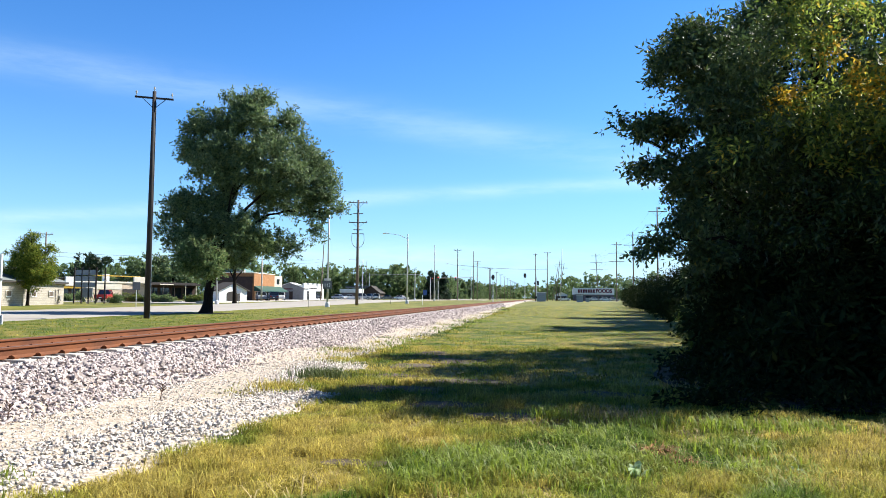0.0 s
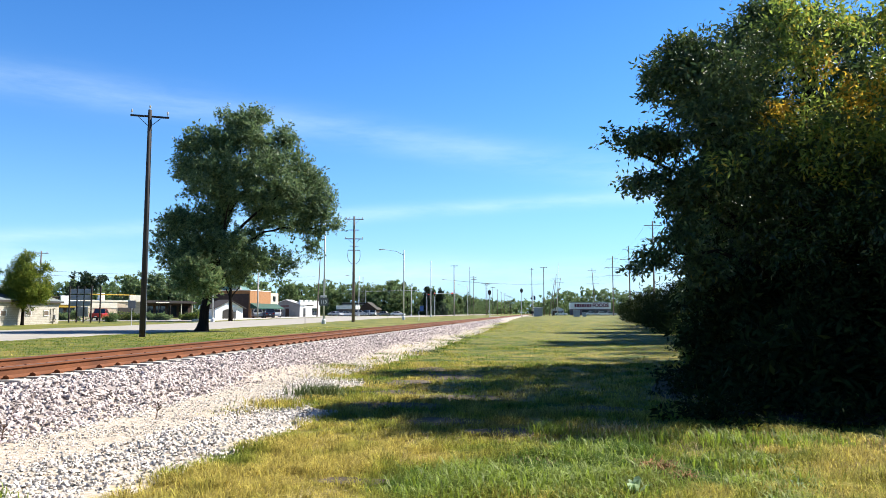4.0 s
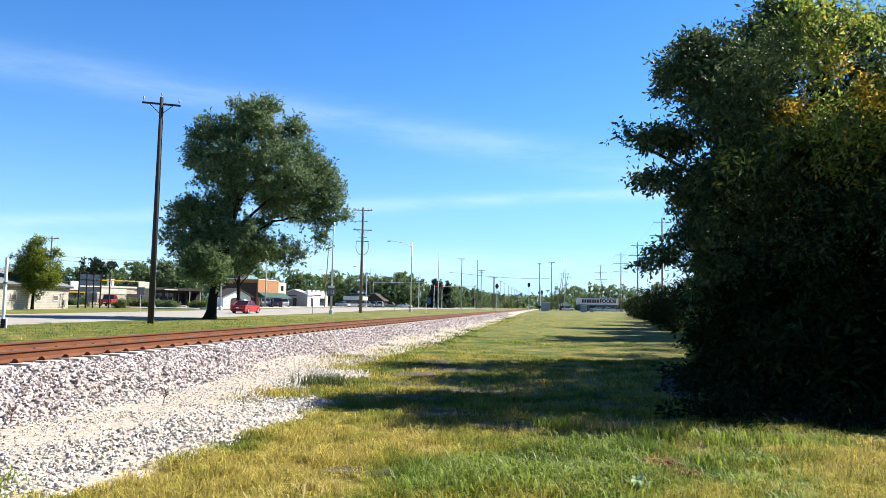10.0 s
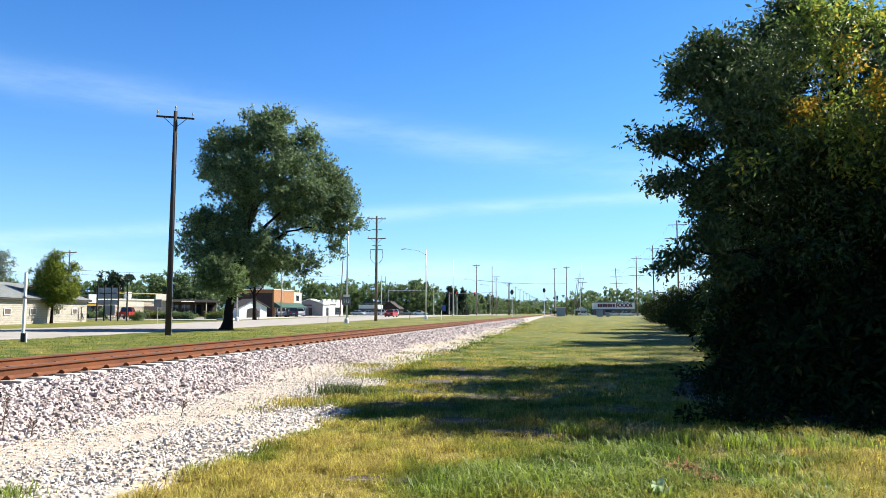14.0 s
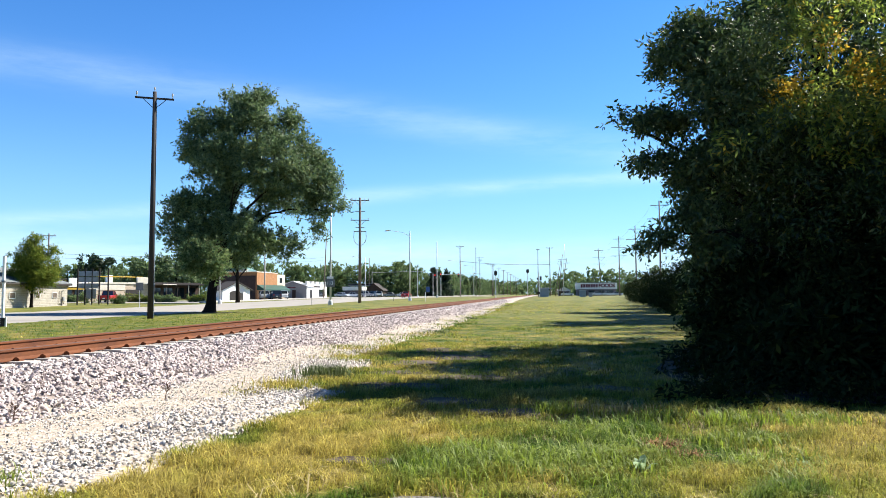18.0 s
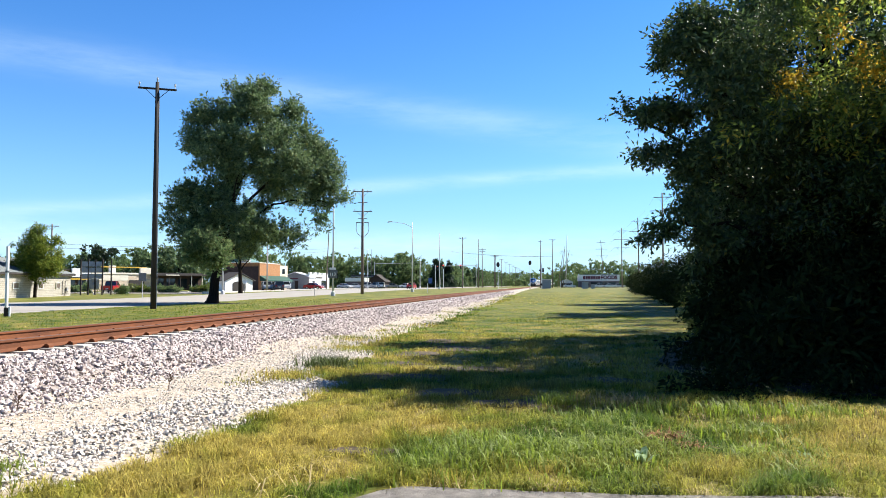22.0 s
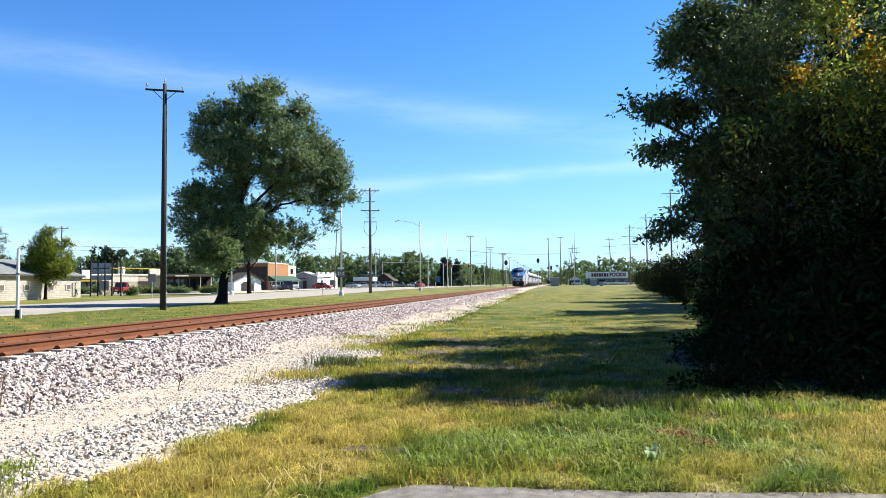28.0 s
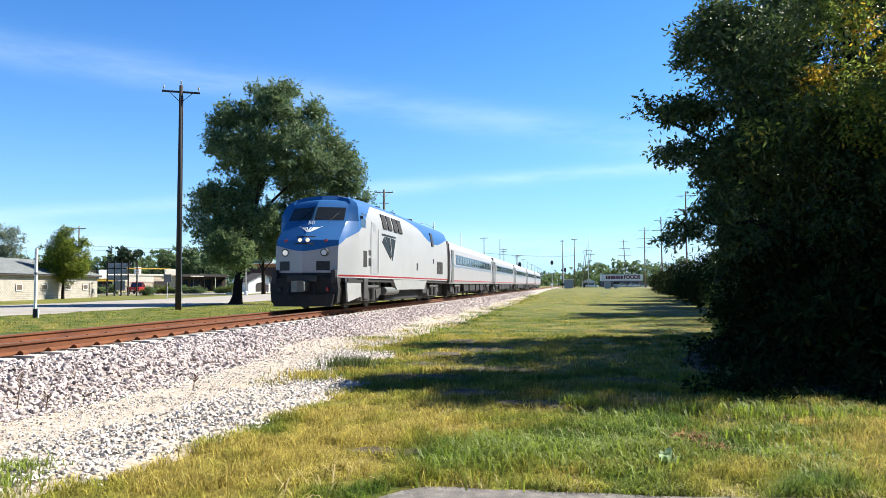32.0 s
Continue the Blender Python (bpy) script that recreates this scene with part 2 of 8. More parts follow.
M["bark"] = mat("bark", (0.0281, 0.0218, 0.0172), (0.0109, 0.00858, 0.00702), 0.95, 5.0, stretch=(3, 3, 0.5), fine=30, bump=1.0, spec=0.05)
M["dead_wood"] = mat("dead_wood", (0.30, 0.17, 0.10), (0.18, 0.10, 0.06), 0.8, 9.0, island=0.3)
M["steel"] = mat("steel", (0.429, 0.437, 0.445), (0.328, 0.335, 0.343), 0.4, 3.0, metal=0.6, bump=0.03)
M["white"] = mat("white", (0.80, 0.80, 0.78), (0.66, 0.66, 0.64), 0.6, 2.0, bump=0.04)
M["black"] = mat("black", (0.0172, 0.0172, 0.0187), (0.00936, 0.00936, 0.0101), 0.6, 4.0, bump=0.05)
M["glass"] = glass_mat("glass")
M["leaf_elm"] = two_tone_leaf("leaf_elm", (0.045, 0.085, 0.038), (0.205, 0.285, 0.120), (0.22, 0.25, 0.08), 0.05, 0.42, 0.55)
# darker copy of leaf_crown, holding the shade of the middle crown
M["leaf_ash_shaded"] = two_tone_leaf("leaf_ash_shaded", (0.016, 0.034, 0.011), (0.080, 0.125, 0.032), (0.17, 0.16, 0.03), 0.03, 0.45, 0.45)
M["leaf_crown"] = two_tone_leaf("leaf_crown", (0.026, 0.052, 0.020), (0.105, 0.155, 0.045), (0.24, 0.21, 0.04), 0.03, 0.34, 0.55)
# near-black copy of the leaf: the thicket's shade is put into its colour
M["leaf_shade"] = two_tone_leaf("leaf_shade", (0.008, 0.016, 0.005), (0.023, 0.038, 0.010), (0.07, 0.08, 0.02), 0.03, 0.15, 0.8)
M["leaf_maple"] = two_tone_leaf("leaf_maple", (0.040, 0.080, 0.014), (0.25, 0.300, 0.042), (0.32, 0.30, 0.045), 0.10, 0.32, 0.65)
M["leaf_willow"] = two_tone_leaf("leaf_willow", (0.085, 0.115, 0.07), (0.19, 0.23, 0.15), (0.2, 0.22, 0.15), 0.1, 0.3)
# lighter copy of the ash leaf, with sunlight put into its colour
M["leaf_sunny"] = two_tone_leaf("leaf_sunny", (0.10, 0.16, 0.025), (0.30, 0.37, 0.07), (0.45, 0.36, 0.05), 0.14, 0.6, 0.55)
M["leaf_yellow"] = two_tone_leaf("leaf_yellow", (0.40, 0.29, 0.03), (0.68, 0.44, 0.045), (0.10, 0.13, 0.02), 0.2, 0.6)
M["leaf_bright"] = two_tone_leaf("leaf_bright", (0.05, 0.095, 0.018), (0.17, 0.22, 0.035), (0.25, 0.23, 0.035), 0.1, 0.45)
# paler leaf, mostly for distant trees; some haze is put into the colour
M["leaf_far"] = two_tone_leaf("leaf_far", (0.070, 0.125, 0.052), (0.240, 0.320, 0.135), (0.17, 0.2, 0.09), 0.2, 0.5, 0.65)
M["leaf_pine"] = two_tone_leaf("leaf_pine", (0.016, 0.035, 0.018), (0.040, 0.070, 0.034), (0.05, 0.08, 0.04), 0.1)


SOIL = [(-2.4, 18.6, 0.8, 0.9), (-3.1, 16.9, 0.5, 0.7), (-1.5, 10.9, 0.6, 0.4), (-0.3, 10.0, 0.65, 0.28), (-3.2, 20.6, 0.5, 1.0), (-2.5, 12.6, 1.0, 0.5), (-1.6, 13.9, 0.9, 0.5), (-1.8, 6.9, 0.4, 0.15), (-3.1, 14.6, 0.5, 0.5), (0.9, 12.6, 0.7, 0.4)]
WORN = [((-2.6, 7.2), 2.6, 0.15), ((-1.6, 9.6), 2.0, 0.10), ((4.8, 8.4), 2.8, 0.17), ((2.6, 7.4), 1.4, 0.05), ((0.2, 7.4), 2.3, -0.19), ((1.0, 9.0), 1.7, -0.12), ((-4.0, 18), 3.0, 0.05), ((0.0, 36.0), 27.0, -0.05), ((-22.0, 45.0), 34.0, -0.12)]


def grass_mat(name, blades):
    """Lawn that turns from green to straw in patches; the blades take over the ground's tint at their foot."""
    m = bpy.data.materials.new(name)
    m.use_nodes = True
    nt = m.node_tree
    bsdf = nt.nodes["Principled BSDF"]
    bsdf.inputs["Roughness"].default_value = 0.75
    bsdf.inputs["Specular IOR Level"].default_value = 0.2
    geo = nt.nodes.new("ShaderNodeNewGeometry")
    n1 = nt.nodes.new("ShaderNodeTexNoise")
    n1.inputs["Scale"].default_value, n1.inputs["Detail"].default_value = 0.9, 7
    n2 = nt.nodes.new("ShaderNodeTexNoise")
    n2.inputs["Scale"].default_value, n2.inputs["Detail"].default_value = 7.0, 6
    mp = nt.nodes.new("ShaderNodeMapping")
    mp.inputs["Location"].default_value = (3.1, 1.7, 0)
    nt.links.new(geo.outputs["Position"], mp.inputs["Vector"])
    nt.links.new(mp.outputs[0], n1.inputs["Vector"])
    nt.links.new(mp.outputs[0], n2.inputs["Vector"])
    r1 = nt.nodes.new("ShaderNodeValToRGB")
    e = r1.color_ramp.elements
    e[0].position, e[0].color = 0.36, (0.088, 0.150, 0.020, 1)
    e[1].position, e[1].color = 0.60, (0.40, 0.335, 0.088, 1)
    k = e.new(0.49)
    k.color = (0.27, 0.27, 0.046, 1)
    total = n1.outputs["Fac"]
    for (px, py), radius, amount in WORN:
        d = nt.nodes.new("ShaderNodeVectorMath")
        d.operation = "DISTANCE"
        flat = nt.nodes.new("ShaderNodeVectorMath")
        flat.operation = "MULTIPLY"
        flat.inputs[1].default_value = (1, 1, 0)
        nt.links.new(geo.outputs["Position"], flat.inputs[0])
        nt.links.new(flat.outputs[0], d.inputs[0])
        d.inputs[1].default_value = (px, py, 0)
        mr0 = nt.nodes.new("ShaderNodeMapRange")
        mr0.interpolation_type = "SMOOTHSTEP"
        mr0.inputs["From Min"].default_value, mr0.inputs["From Max"].default_value = 0.0, radius
        mr0.inputs["To Min"].default_value, mr0.inputs["To Max"].default_value = amount, 0.0
        nt.links.new(d.outputs["Value"], mr0.inputs["Value"])
        add = nt.nodes.new("ShaderNodeMath")
        nt.links.new(total, add.inputs[0])
        nt.links.new(mr0.outputs[0], add.inputs[1])
        total = add.outputs[0]
    nt.links.new(total, r1.inputs[0])
    r2 = nt.nodes.new("ShaderNodeValToRGB")
    e = r2.color_ramp.elements
    e[0].position, e[0].color = 0.33, (0.62, 0.6, 0.56, 1)
    e[1].position, e[1].color = 0.68, (1.2, 1.2, 1.15, 1)
    nt.links.new(n2.outputs["Fac"], r2.inputs[0])
    mul = nt.nodes.new("ShaderNodeVectorMath")
    mul.operation = "MULTIPLY"
    nt.links.new(r1.outputs[0], mul.inputs[0])
    nt.links.new(r2.outputs[0], mul.inputs[1])
    col = mul.outputs[0]
    if not blades:
        # soil and thatch show dark between the blades
        thatch = nt.nodes.new("ShaderNodeVectorMath")
        thatch.operation = "MULTIPLY"
        thatch.inputs[1].default_value = (0.62, 0.58, 0.56)
        nt.links.new(col, thatch.inputs[0])
        col = thatch.outputs[0]
        # greener tone farther down the verge, with the blades' own shade put into it
        sy = nt.nodes.new("ShaderNodeSeparateXYZ")
        nt.links.new(geo.outputs["Position"], sy.inputs[0])
        ry = nt.nodes.new("ShaderNodeMapRange")
        ry.interpolation_type = "SMOOTHSTEP"
        ry.inputs["From Min"].default_value, ry.inputs["From Max"].default_value = 18.0, 60.0
        nt.links.new(sy.outputs["Y"], ry.inputs["Value"])
        far = nt.nodes.new("ShaderNodeMix")
        far.data_type = "RGBA"
        tone = nt.nodes.new("ShaderNodeValToRGB")
        e = tone.color_ramp.elements
        e[0].position, e[0].color = 0.40, (0.082, 0.108, 0.018, 1)
        e[1].position, e[1].color = 0.62, (0.225, 0.196, 0.046, 1)
        n3 = nt.nodes.new("ShaderNodeTexNoise")
        n3.inputs["Scale"].default_value, n3.inputs["Detail"].default_value = 0.35, 10
        n3.inputs["Roughness"].default_value = 0.78
        mp3 = nt.nodes.new("ShaderNodeMapping")
        mp3.inputs["Scale"].default_value = (1.0, 0.4, 1.0)
        nt.links.new(geo.outputs["Position"], mp3.inputs["Vector"])
        nt.links.new(mp3.outputs[0], n3.inputs["Vector"])
        nt.links.new(n3.outputs["Fac"], tone.inputs[0])
        nt.links.new(ry.outputs[0], far.inputs["Factor"])
        nt.links.new(col, far.inputs["A"])
        nt.links.new(tone.outputs[0], far.inputs["B"])
        col = far.outputs["Result"]
    if blades:
        mr = nt.nodes.new("ShaderNodeMapRange")
        mr.inputs["To Min"].default_value, mr.inputs["To Max"].default_value = 0.6, 1.8
        nt.links.new(geo.outputs["Random Per Island"], mr.inputs["Value"])
        sc = nt.nodes.new("ShaderNodeVectorMath")
        sc.operation = "SCALE"
        nt.links.new(col, sc.inputs[0])
        nt.links.new(mr.outputs[0], sc.inputs["Scale"])
        col = sc.outputs[0]
        tr = nt.nodes.new("ShaderNodeBsdfTranslucent")
        nt.links.new(col, tr.inputs["Color"])
        mx = nt.nodes.new("ShaderNodeMixShader")
        mx.inputs[0].default_value = 0.4
        nt.links.new(bsdf.outputs[0], mx.inputs[1])
        nt.links.new(tr.outputs[0], mx.inputs[2])
        nt.links.new(mx.outputs[0], nt.nodes["Material Output"].inputs["Surface"])
    else:
        bp = nt.nodes.new("ShaderNodeBump")
        bp.inputs["Strength"].default_value, bp.inputs["Distance"].default_value = 0.8, 0.05
        nt.links.new(n2.outputs["Fac"], bp.inputs["Height"])
        nt.links.new(bp.outputs[0], bsdf.inputs["Normal"])
    nt.links.new(col, bsdf.inputs["Base Color"])
    return m


M["lawn"] = grass_mat("lawn", False)
M["blade"] = grass_mat("blade", True)
# ---- mesh tools ----
def mesh_ob(name, verts, faces, material, parent=None, label="", smooth=False):
    me = bpy.data.meshes.new(name)
    me.from_pydata([tuple(v) for v in verts], [], [tuple(f) for f in faces])
    me.materials.append(material)
    if smooth:
        me.polygons.foreach_set("use_smooth", [True] * len(me.polygons))
    me.update()
    ob = new(name, me)
    if parent:
        ob.parent = parent
    if label:
        tagged(ob, label)
    return ob


def part(name, bm, material, parent=None, label="", smooth=False):
    bmesh.ops.recalc_face_normals(bm, faces=bm.faces)
    me = bpy.data.meshes.new(name)
    bm.to_mesh(me)
    bm.free()
    me.materials.append(material)
    if smooth:
        me.polygons.foreach_set("use_smooth", [True] * len(me.polygons))
    ob = new(name, me)
    if parent:
        ob.parent = parent
    if label:
        tagged(ob, label)
    return ob


def empty(name, x=0, y=0, z=0, rz=0.0):
    ob = new(name)
    ob.matrix_world = pose(x, y, z, 0, 0, rz)
    return ob


def add_box(bm, lo, hi, bevel=0.0):
    cs = [(x, y, z) for x in (lo[0], hi[0]) for y in (lo[1], hi[1]) for z in (lo[2], hi[2])]
    v = [bm.verts.new(c) for c in cs]
    fs = [bm.faces.new([v[i] for i in q]) for q in ((0, 1, 3, 2), (4, 6, 7, 5), (0, 4, 5, 1), (2, 3, 7, 6), (0, 2, 6, 4), (1, 5, 7, 3))]
    if bevel:
        es = list({e for f in fs for e in f.edges})
        bmesh.ops.bevel(bm, geom=es, offset=bevel, segments=2, affect="EDGES", profile=0.5)
    return bm


def box(lo, hi, bevel=0.0):
    return add_box(bmesh.new(), lo, hi, bevel)


def add_tube(bm, points, radii, n=8, caps=True):
    """A tube along a line of points."""
    rings = []
    pts = [Vector(p) for p in points]
    for i, p in enumerate(pts):
        d = (pts[min(i + 1, len(pts) - 1)] - pts[max(i - 1, 0)])
        d = d.normalized() if d.length > 1e-9 else Vector((0, 0, 1))
        a = d.cross(Vector((1, 0, 0)) if abs(d.x) < 0.8 else Vector((0, 1, 0))).normalized()
        b = d.cross(a)
        r = radii[i] if hasattr(radii, "__len__") else radii
        rings.append([bm.verts.new(p + (a * math.cos(k * math.tau / n) + b * math.sin(k * math.tau / n)) * r) for k in range(n)])
    for r0, r1 in zip(rings, rings[1:]):
        for k in range(n):
            bm.faces.new((r0[k], r0[(k + 1) % n], r1[(k + 1) % n], r1[k]))
    if caps:
        bm.faces.new(rings[0][::-1])
        bm.faces.new(rings[-1])
    return bm


def tube(points, radii, n=8):
    return add_tube(bmesh.new(), points, radii, n)


def add_prism(bm, outline, axis, a, b):
    """An outline of 2D points drawn out from a to b along the axis ('x': points are (y, z); 'y': (x, z); 'z': (x, y))."""
    def place(p, t):
        return {"x": (t, p[0], p[1]), "y": (p[0], t, p[1]), "z": (p[0], p[1], t)}[axis]
    r0 = [bm.verts.new(place(p, a)) for p in outline]
    r1 = [bm.verts.new(place(p, b)) for p in outline]
    n = len(outline)
    for k in range(n):
        bm.faces.new((r0[k], r0[(k + 1) % n], r1[(k + 1) % n], r1[k]))
    bm.faces.new(r0[::-1])
    bm.faces.new(r1)
    return bm


def prism(outline, axis, a, b):
    return add_prism(bmesh.new(), outline, axis, a, b)


def smoothstep(a, b, v):
    t = min(max((v - a) / (b - a), 0.0), 1.0)
    return t * t * (3 - 2 * t)


def ground_z(x, y):
    """The lawn is level near the eye and rises half a metre towards the crossing."""
    dip = 1 - 0.35 * (1 - smoothstep(4.5, 9.0, abs(x + 9.17)))
    return 0.6 * dip * smoothstep(40, 170, y) + 0.05 * noise.noise((x * 0.25, y * 0.25, 0)) * smoothstep(2, 8, abs(y)) * (1 - smoothstep(50, 120, abs(y)))


def words(text, size, material, parent, x, y, z, rx=90, rz=0, label="", name="lettering", wide=None, bold=0.016):
    cu = bpy.data.curves.new(name, "FONT")
    cu.body, cu.size, cu.align_x, cu.align_y, cu.extrude = text, size, "CENTER", "CENTER", 0.004
    cu.offset = size * bold
    tmp = bpy.data.objects.new("tmp", cu)
    scene.collection.objects.link(tmp)
    me = bpy.data.meshes.new_from_object(tmp.evaluated_get(bpy.context.evaluated_depsgraph_get()))
    bpy.data.objects.remove(tmp)
    me.materials.clear()
    me.materials.append(material)
    ob = new(name, me)
    ob.parent = parent
    ob.matrix_local = pose(x, y, z, rx, 0, rz)
    if wide:
        ob.scale.x = wide
    if label:
        tagged(ob, label)
    return ob
# ---- ground, track, road ----
NEAR_RAIL, FAR_RAIL, RAIL_TOP = -8.42, -9.93, 0.75
TRACK = (NEAR_RAIL + FAR_RAIL) / 2


def bend(y):
    """The line runs straight past the eye and the crossing, then swings to the right."""
    d = min(max(0.0, y - 385.0), 220.0)
    return d * d / 1800.0 + max(0.0, y - 605.0) * 220.0 / 900.0


def bend_angle(y):
    return -math.degrees(math.atan(min(max(0.0, y - 385.0), 220.0) / 900.0))


def edge_x(y):
    """Where the gravel meets the grass on the near side of the track."""
    pts = [(-60, -5.6), (0, -4.3), (5.0, -4.1), (6.5, -3.7), (9, -3.5), (11.6, -3.35), (12.6, -4.3), (14.5, -4.6), (16, -4.0), (17.2, -4.3), (18.5, -4.95), (22, -4.95), (28, -4.75), (36, -4.8), (47, -4.95), (65, -4.85), (90, -5.3), (140, -5.8), (300, -6.6), (2000, -6.6)]
    for (a, u), (b, v) in zip(pts, pts[1:]):
        if y <= b:
            w = (y - a) / (b - a)
            return u + (v - u) * w + 0.16 * noise.noise((y * 0.9, 4.0, 0)) + 0.1 * noise.noise((y * 3.1, 9.0, 0))
    return -6.6


def make_ground():
    def spread(lo, hi, dense_lo, dense_hi, step, growth=1.22):
        vs = list(np.arange(dense_lo, dense_hi + 1e-6, step))
        s, v = step, dense_hi
        while v < hi:
            s *= growth
            v += s
            vs.append(min(v, hi))
        s, v = step, dense_lo
        while v > lo:
            s *= growth
            v -= s
            vs.insert(0, max(v, lo))
        return vs
    xs = spread(-2500, 2500, -14, 14, 0.6)
    ys = spread(-900, 4500, -4, 60, 0.8)
    verts = [(x, y, ground_z(x, y)) for y in ys for x in xs]
    n = len(xs)
    faces = [(j * n + i, j * n + i + 1, (j + 1) * n + i + 1, (j + 1) * n + i) for j in range(len(ys) - 1) for i in range(n - 1)]
    tagged(mesh_ob("ground", verts, faces, M["lawn"], smooth=True), "patchy green and straw-yellow mown grass verge", "ground", kind="structure")


def strip(name, profile, ys, material, label, category, bent=False):
    """profile(y) gives the (x, z) points of one cross section."""
    verts, n = [], len(profile(ys[0]))
    for y in ys:
        verts += [(x + (bend(y) if bent else 0.0), y, z) for x, z in profile(y)]
    faces = [(j * n + i, j * n + i + 1, (j + 1) * n + i + 1, (j + 1) * n + i) for j in range(len(ys) - 1) for i in range(n - 1)]
    return tagged(mesh_ob(name, verts, faces, material, smooth=True), label, category, kind="structure")


def long_steps(near, far, step, growth=1.15):
    out, v, s = [-80, -40, -20, -8], -2.0, step
    while v < far:
        out.append(v)
        if v > near:
            s *= growth
        v += s
    out.append(far)
    return out


def bed_profile(y):
    e = edge_x(y)
    g = ground_z(-6, y)
    foot = min(-6.25, e - 0.1)
    pts = [(-13.2, ground_z(-13, y) - 0.05), (-12.1, g + 0.08), (-10.75, 0.54), (-10.42, 0.50), (TRACK, 0.50), (-7.92, 0.50), (-7.6, 0.51), (-7.1, 0.40), (-6.6, 0.19 + g * 0.3), (foot, g + 0.075)]
    steps = 5
    for k in range(1, steps + 1):
        x = foot + (e - foot) * k / steps
        pts.append((x, ground_z(x, y) + 0.05 * (1 - k / steps) + 0.022))
    pts.append((e + 0.12, ground_z(e, y) - 0.03))
    return [(x, max(z, ground_z(x, y) + 0.02) + 0.02 * noise.noise((x * 3, y * 3, 0)) if 0 < i < len(pts) - 1 else z) for i, (x, z) in enumerate(pts)]


def swept(outline):
    """A rail's outline drawn out along the line."""
    bm = bmesh.new()
    ys = [-80.0, 385.0] + [385.0 + 20.0 * k for k in range(1, 13)] + [1400.0]
    rings = [[bm.verts.new((x + bend(y), y, z)) for x, z in outline] for y in ys]
    n = len(outline)
    for a, b in zip(rings, rings[1:]):
        for k in range(n):
            bm.faces.new((a[k], a[(k + 1) % n], b[(k + 1) % n], b[k]))
    bm.faces.new(rings[0])
    bm.faces.new(rings[-1])
    return bm


def make_track():
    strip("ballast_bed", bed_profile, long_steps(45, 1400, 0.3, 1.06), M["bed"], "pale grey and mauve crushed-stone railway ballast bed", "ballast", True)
    rail_out = [(-0.07, 0.0), (0.07, 0.0), (0.07, 0.012), (0.018, 0.032), (0.010, 0.05), (0.010, 0.128), (0.016, 0.140), (0.036, 0.148), (0.037, 0.178), (0.030, 0.185), (-0.030, 0.185), (-0.037, 0.178), (-0.036, 0.148), (-0.016, 0.140), (-0.010, 0.128), (-0.010, 0.05), (-0.018, 0.032), (-0.07, 0.012)]
    for x in (NEAR_RAIL, FAR_RAIL):
        rail = empty("rail", x, 0, RAIL_TOP - 0.185)
        tagged(rail, "rust-brown steel running rail on concrete ties", "rail", "rails of the track")
        part("web", swept(rail_out[:9] + rail_out[11:]), M["rust"], rail)
        part("head", swept([rail_out[8], rail_out[9], rail_out[10], rail_out[11]]), M["railhead"], rail, "dark worn rail head")
    tie_bm = box((-1.2, -0.13, -0.2), (1.2, 0.13, 0.0), 0.02)
    clip_bm = prism([(-0.19, 0.0), (-0.19, 0.035), (-0.14, 0.065), (-0.10, 0.055), (-0.075, 0.02), (0.075, 0.02), (0.10, 0.055), (0.14, 0.065), (0.19, 0.035), (0.19, 0.0)], "y", -0.055, 0.055)
    top = RAIL_TOP - 0.185
    tie = tagged(empty("railway_tie", TRACK, -1.0, top), "pale concrete railway tie half sunk in ballast", "tie", "ties of the track")
    part("beam", tie_bm, M["concrete"], tie)
    for x in (NEAR_RAIL - TRACK, FAR_RAIL - TRACK):
        c = part("clip", clip_bm.copy(), M["rust"], tie, "rusty rail fastening")
        c.location.x = x
    clip_bm.free()
    for k in range(1, 120):
        copy_thing(tie, pose(TRACK, -1.0 + k * 0.6096, top))
    # the farther ties, no longer told apart
    bm = bmesh.new()
    for k in range(120, 420):
        y = -1.0 + k * 0.6096
        add_box(bm, (-1.2 + TRACK, y - 0.13, top - 0.2), (1.2 + TRACK, y + 0.13, top))
    tagged(part("far_ties", bm, M["concrete"]), "row of pale concrete railway ties", "ties", kind="stuff")


make_ground()
make_track()

ROAD_NEAR, ROAD_FAR = -31.0, -47.0


def road_profile(y):
    pts = [(ROAD_FAR - 0.5, -0.03), (ROAD_FAR, 0.03), (-43, 0.07), (-39, 0.10), (-35, 0.07), (ROAD_NEAR, 0.03), (ROAD_NEAR + 0.5, -0.03)]
    return [(x, ground_z(x, y) + z) for x, z in pts]


strip("road", road_profile, long_steps(200, 1500, 4.0), M["asphalt"], "sun-bleached pale grey two-way road", "road")


def path_profile_steps():
    """The old asphalt at the eye's feet, with its crumbling edge."""
    bm = bmesh.new()
    ring = []
    x = -1.3
    ring.append((-1.6, -6.0))
    ring += [(-1.6, 4.6), (-1.5, 5.25), (-1.3, 5.57)]
    while x < 14:
        x += 0.16
        ring.append((x, 5.71 + 0.05 * noise.noise((x * 2.0, 0, 3)) + 0.03 * noise.noise((x * 7.0, 0, 8)) + 0.11 * max(0.0, x - 0.5) ** 1.05))
    ring.append((14.2, -6.0))
    add_prism(bm, ring, "z", -0.05, 0.035)
    return part("path", bm, M["old_asphalt"])


tagged(path_profile_steps(), "worn grey asphalt path with a crumbling edge", "path", kind="structure")
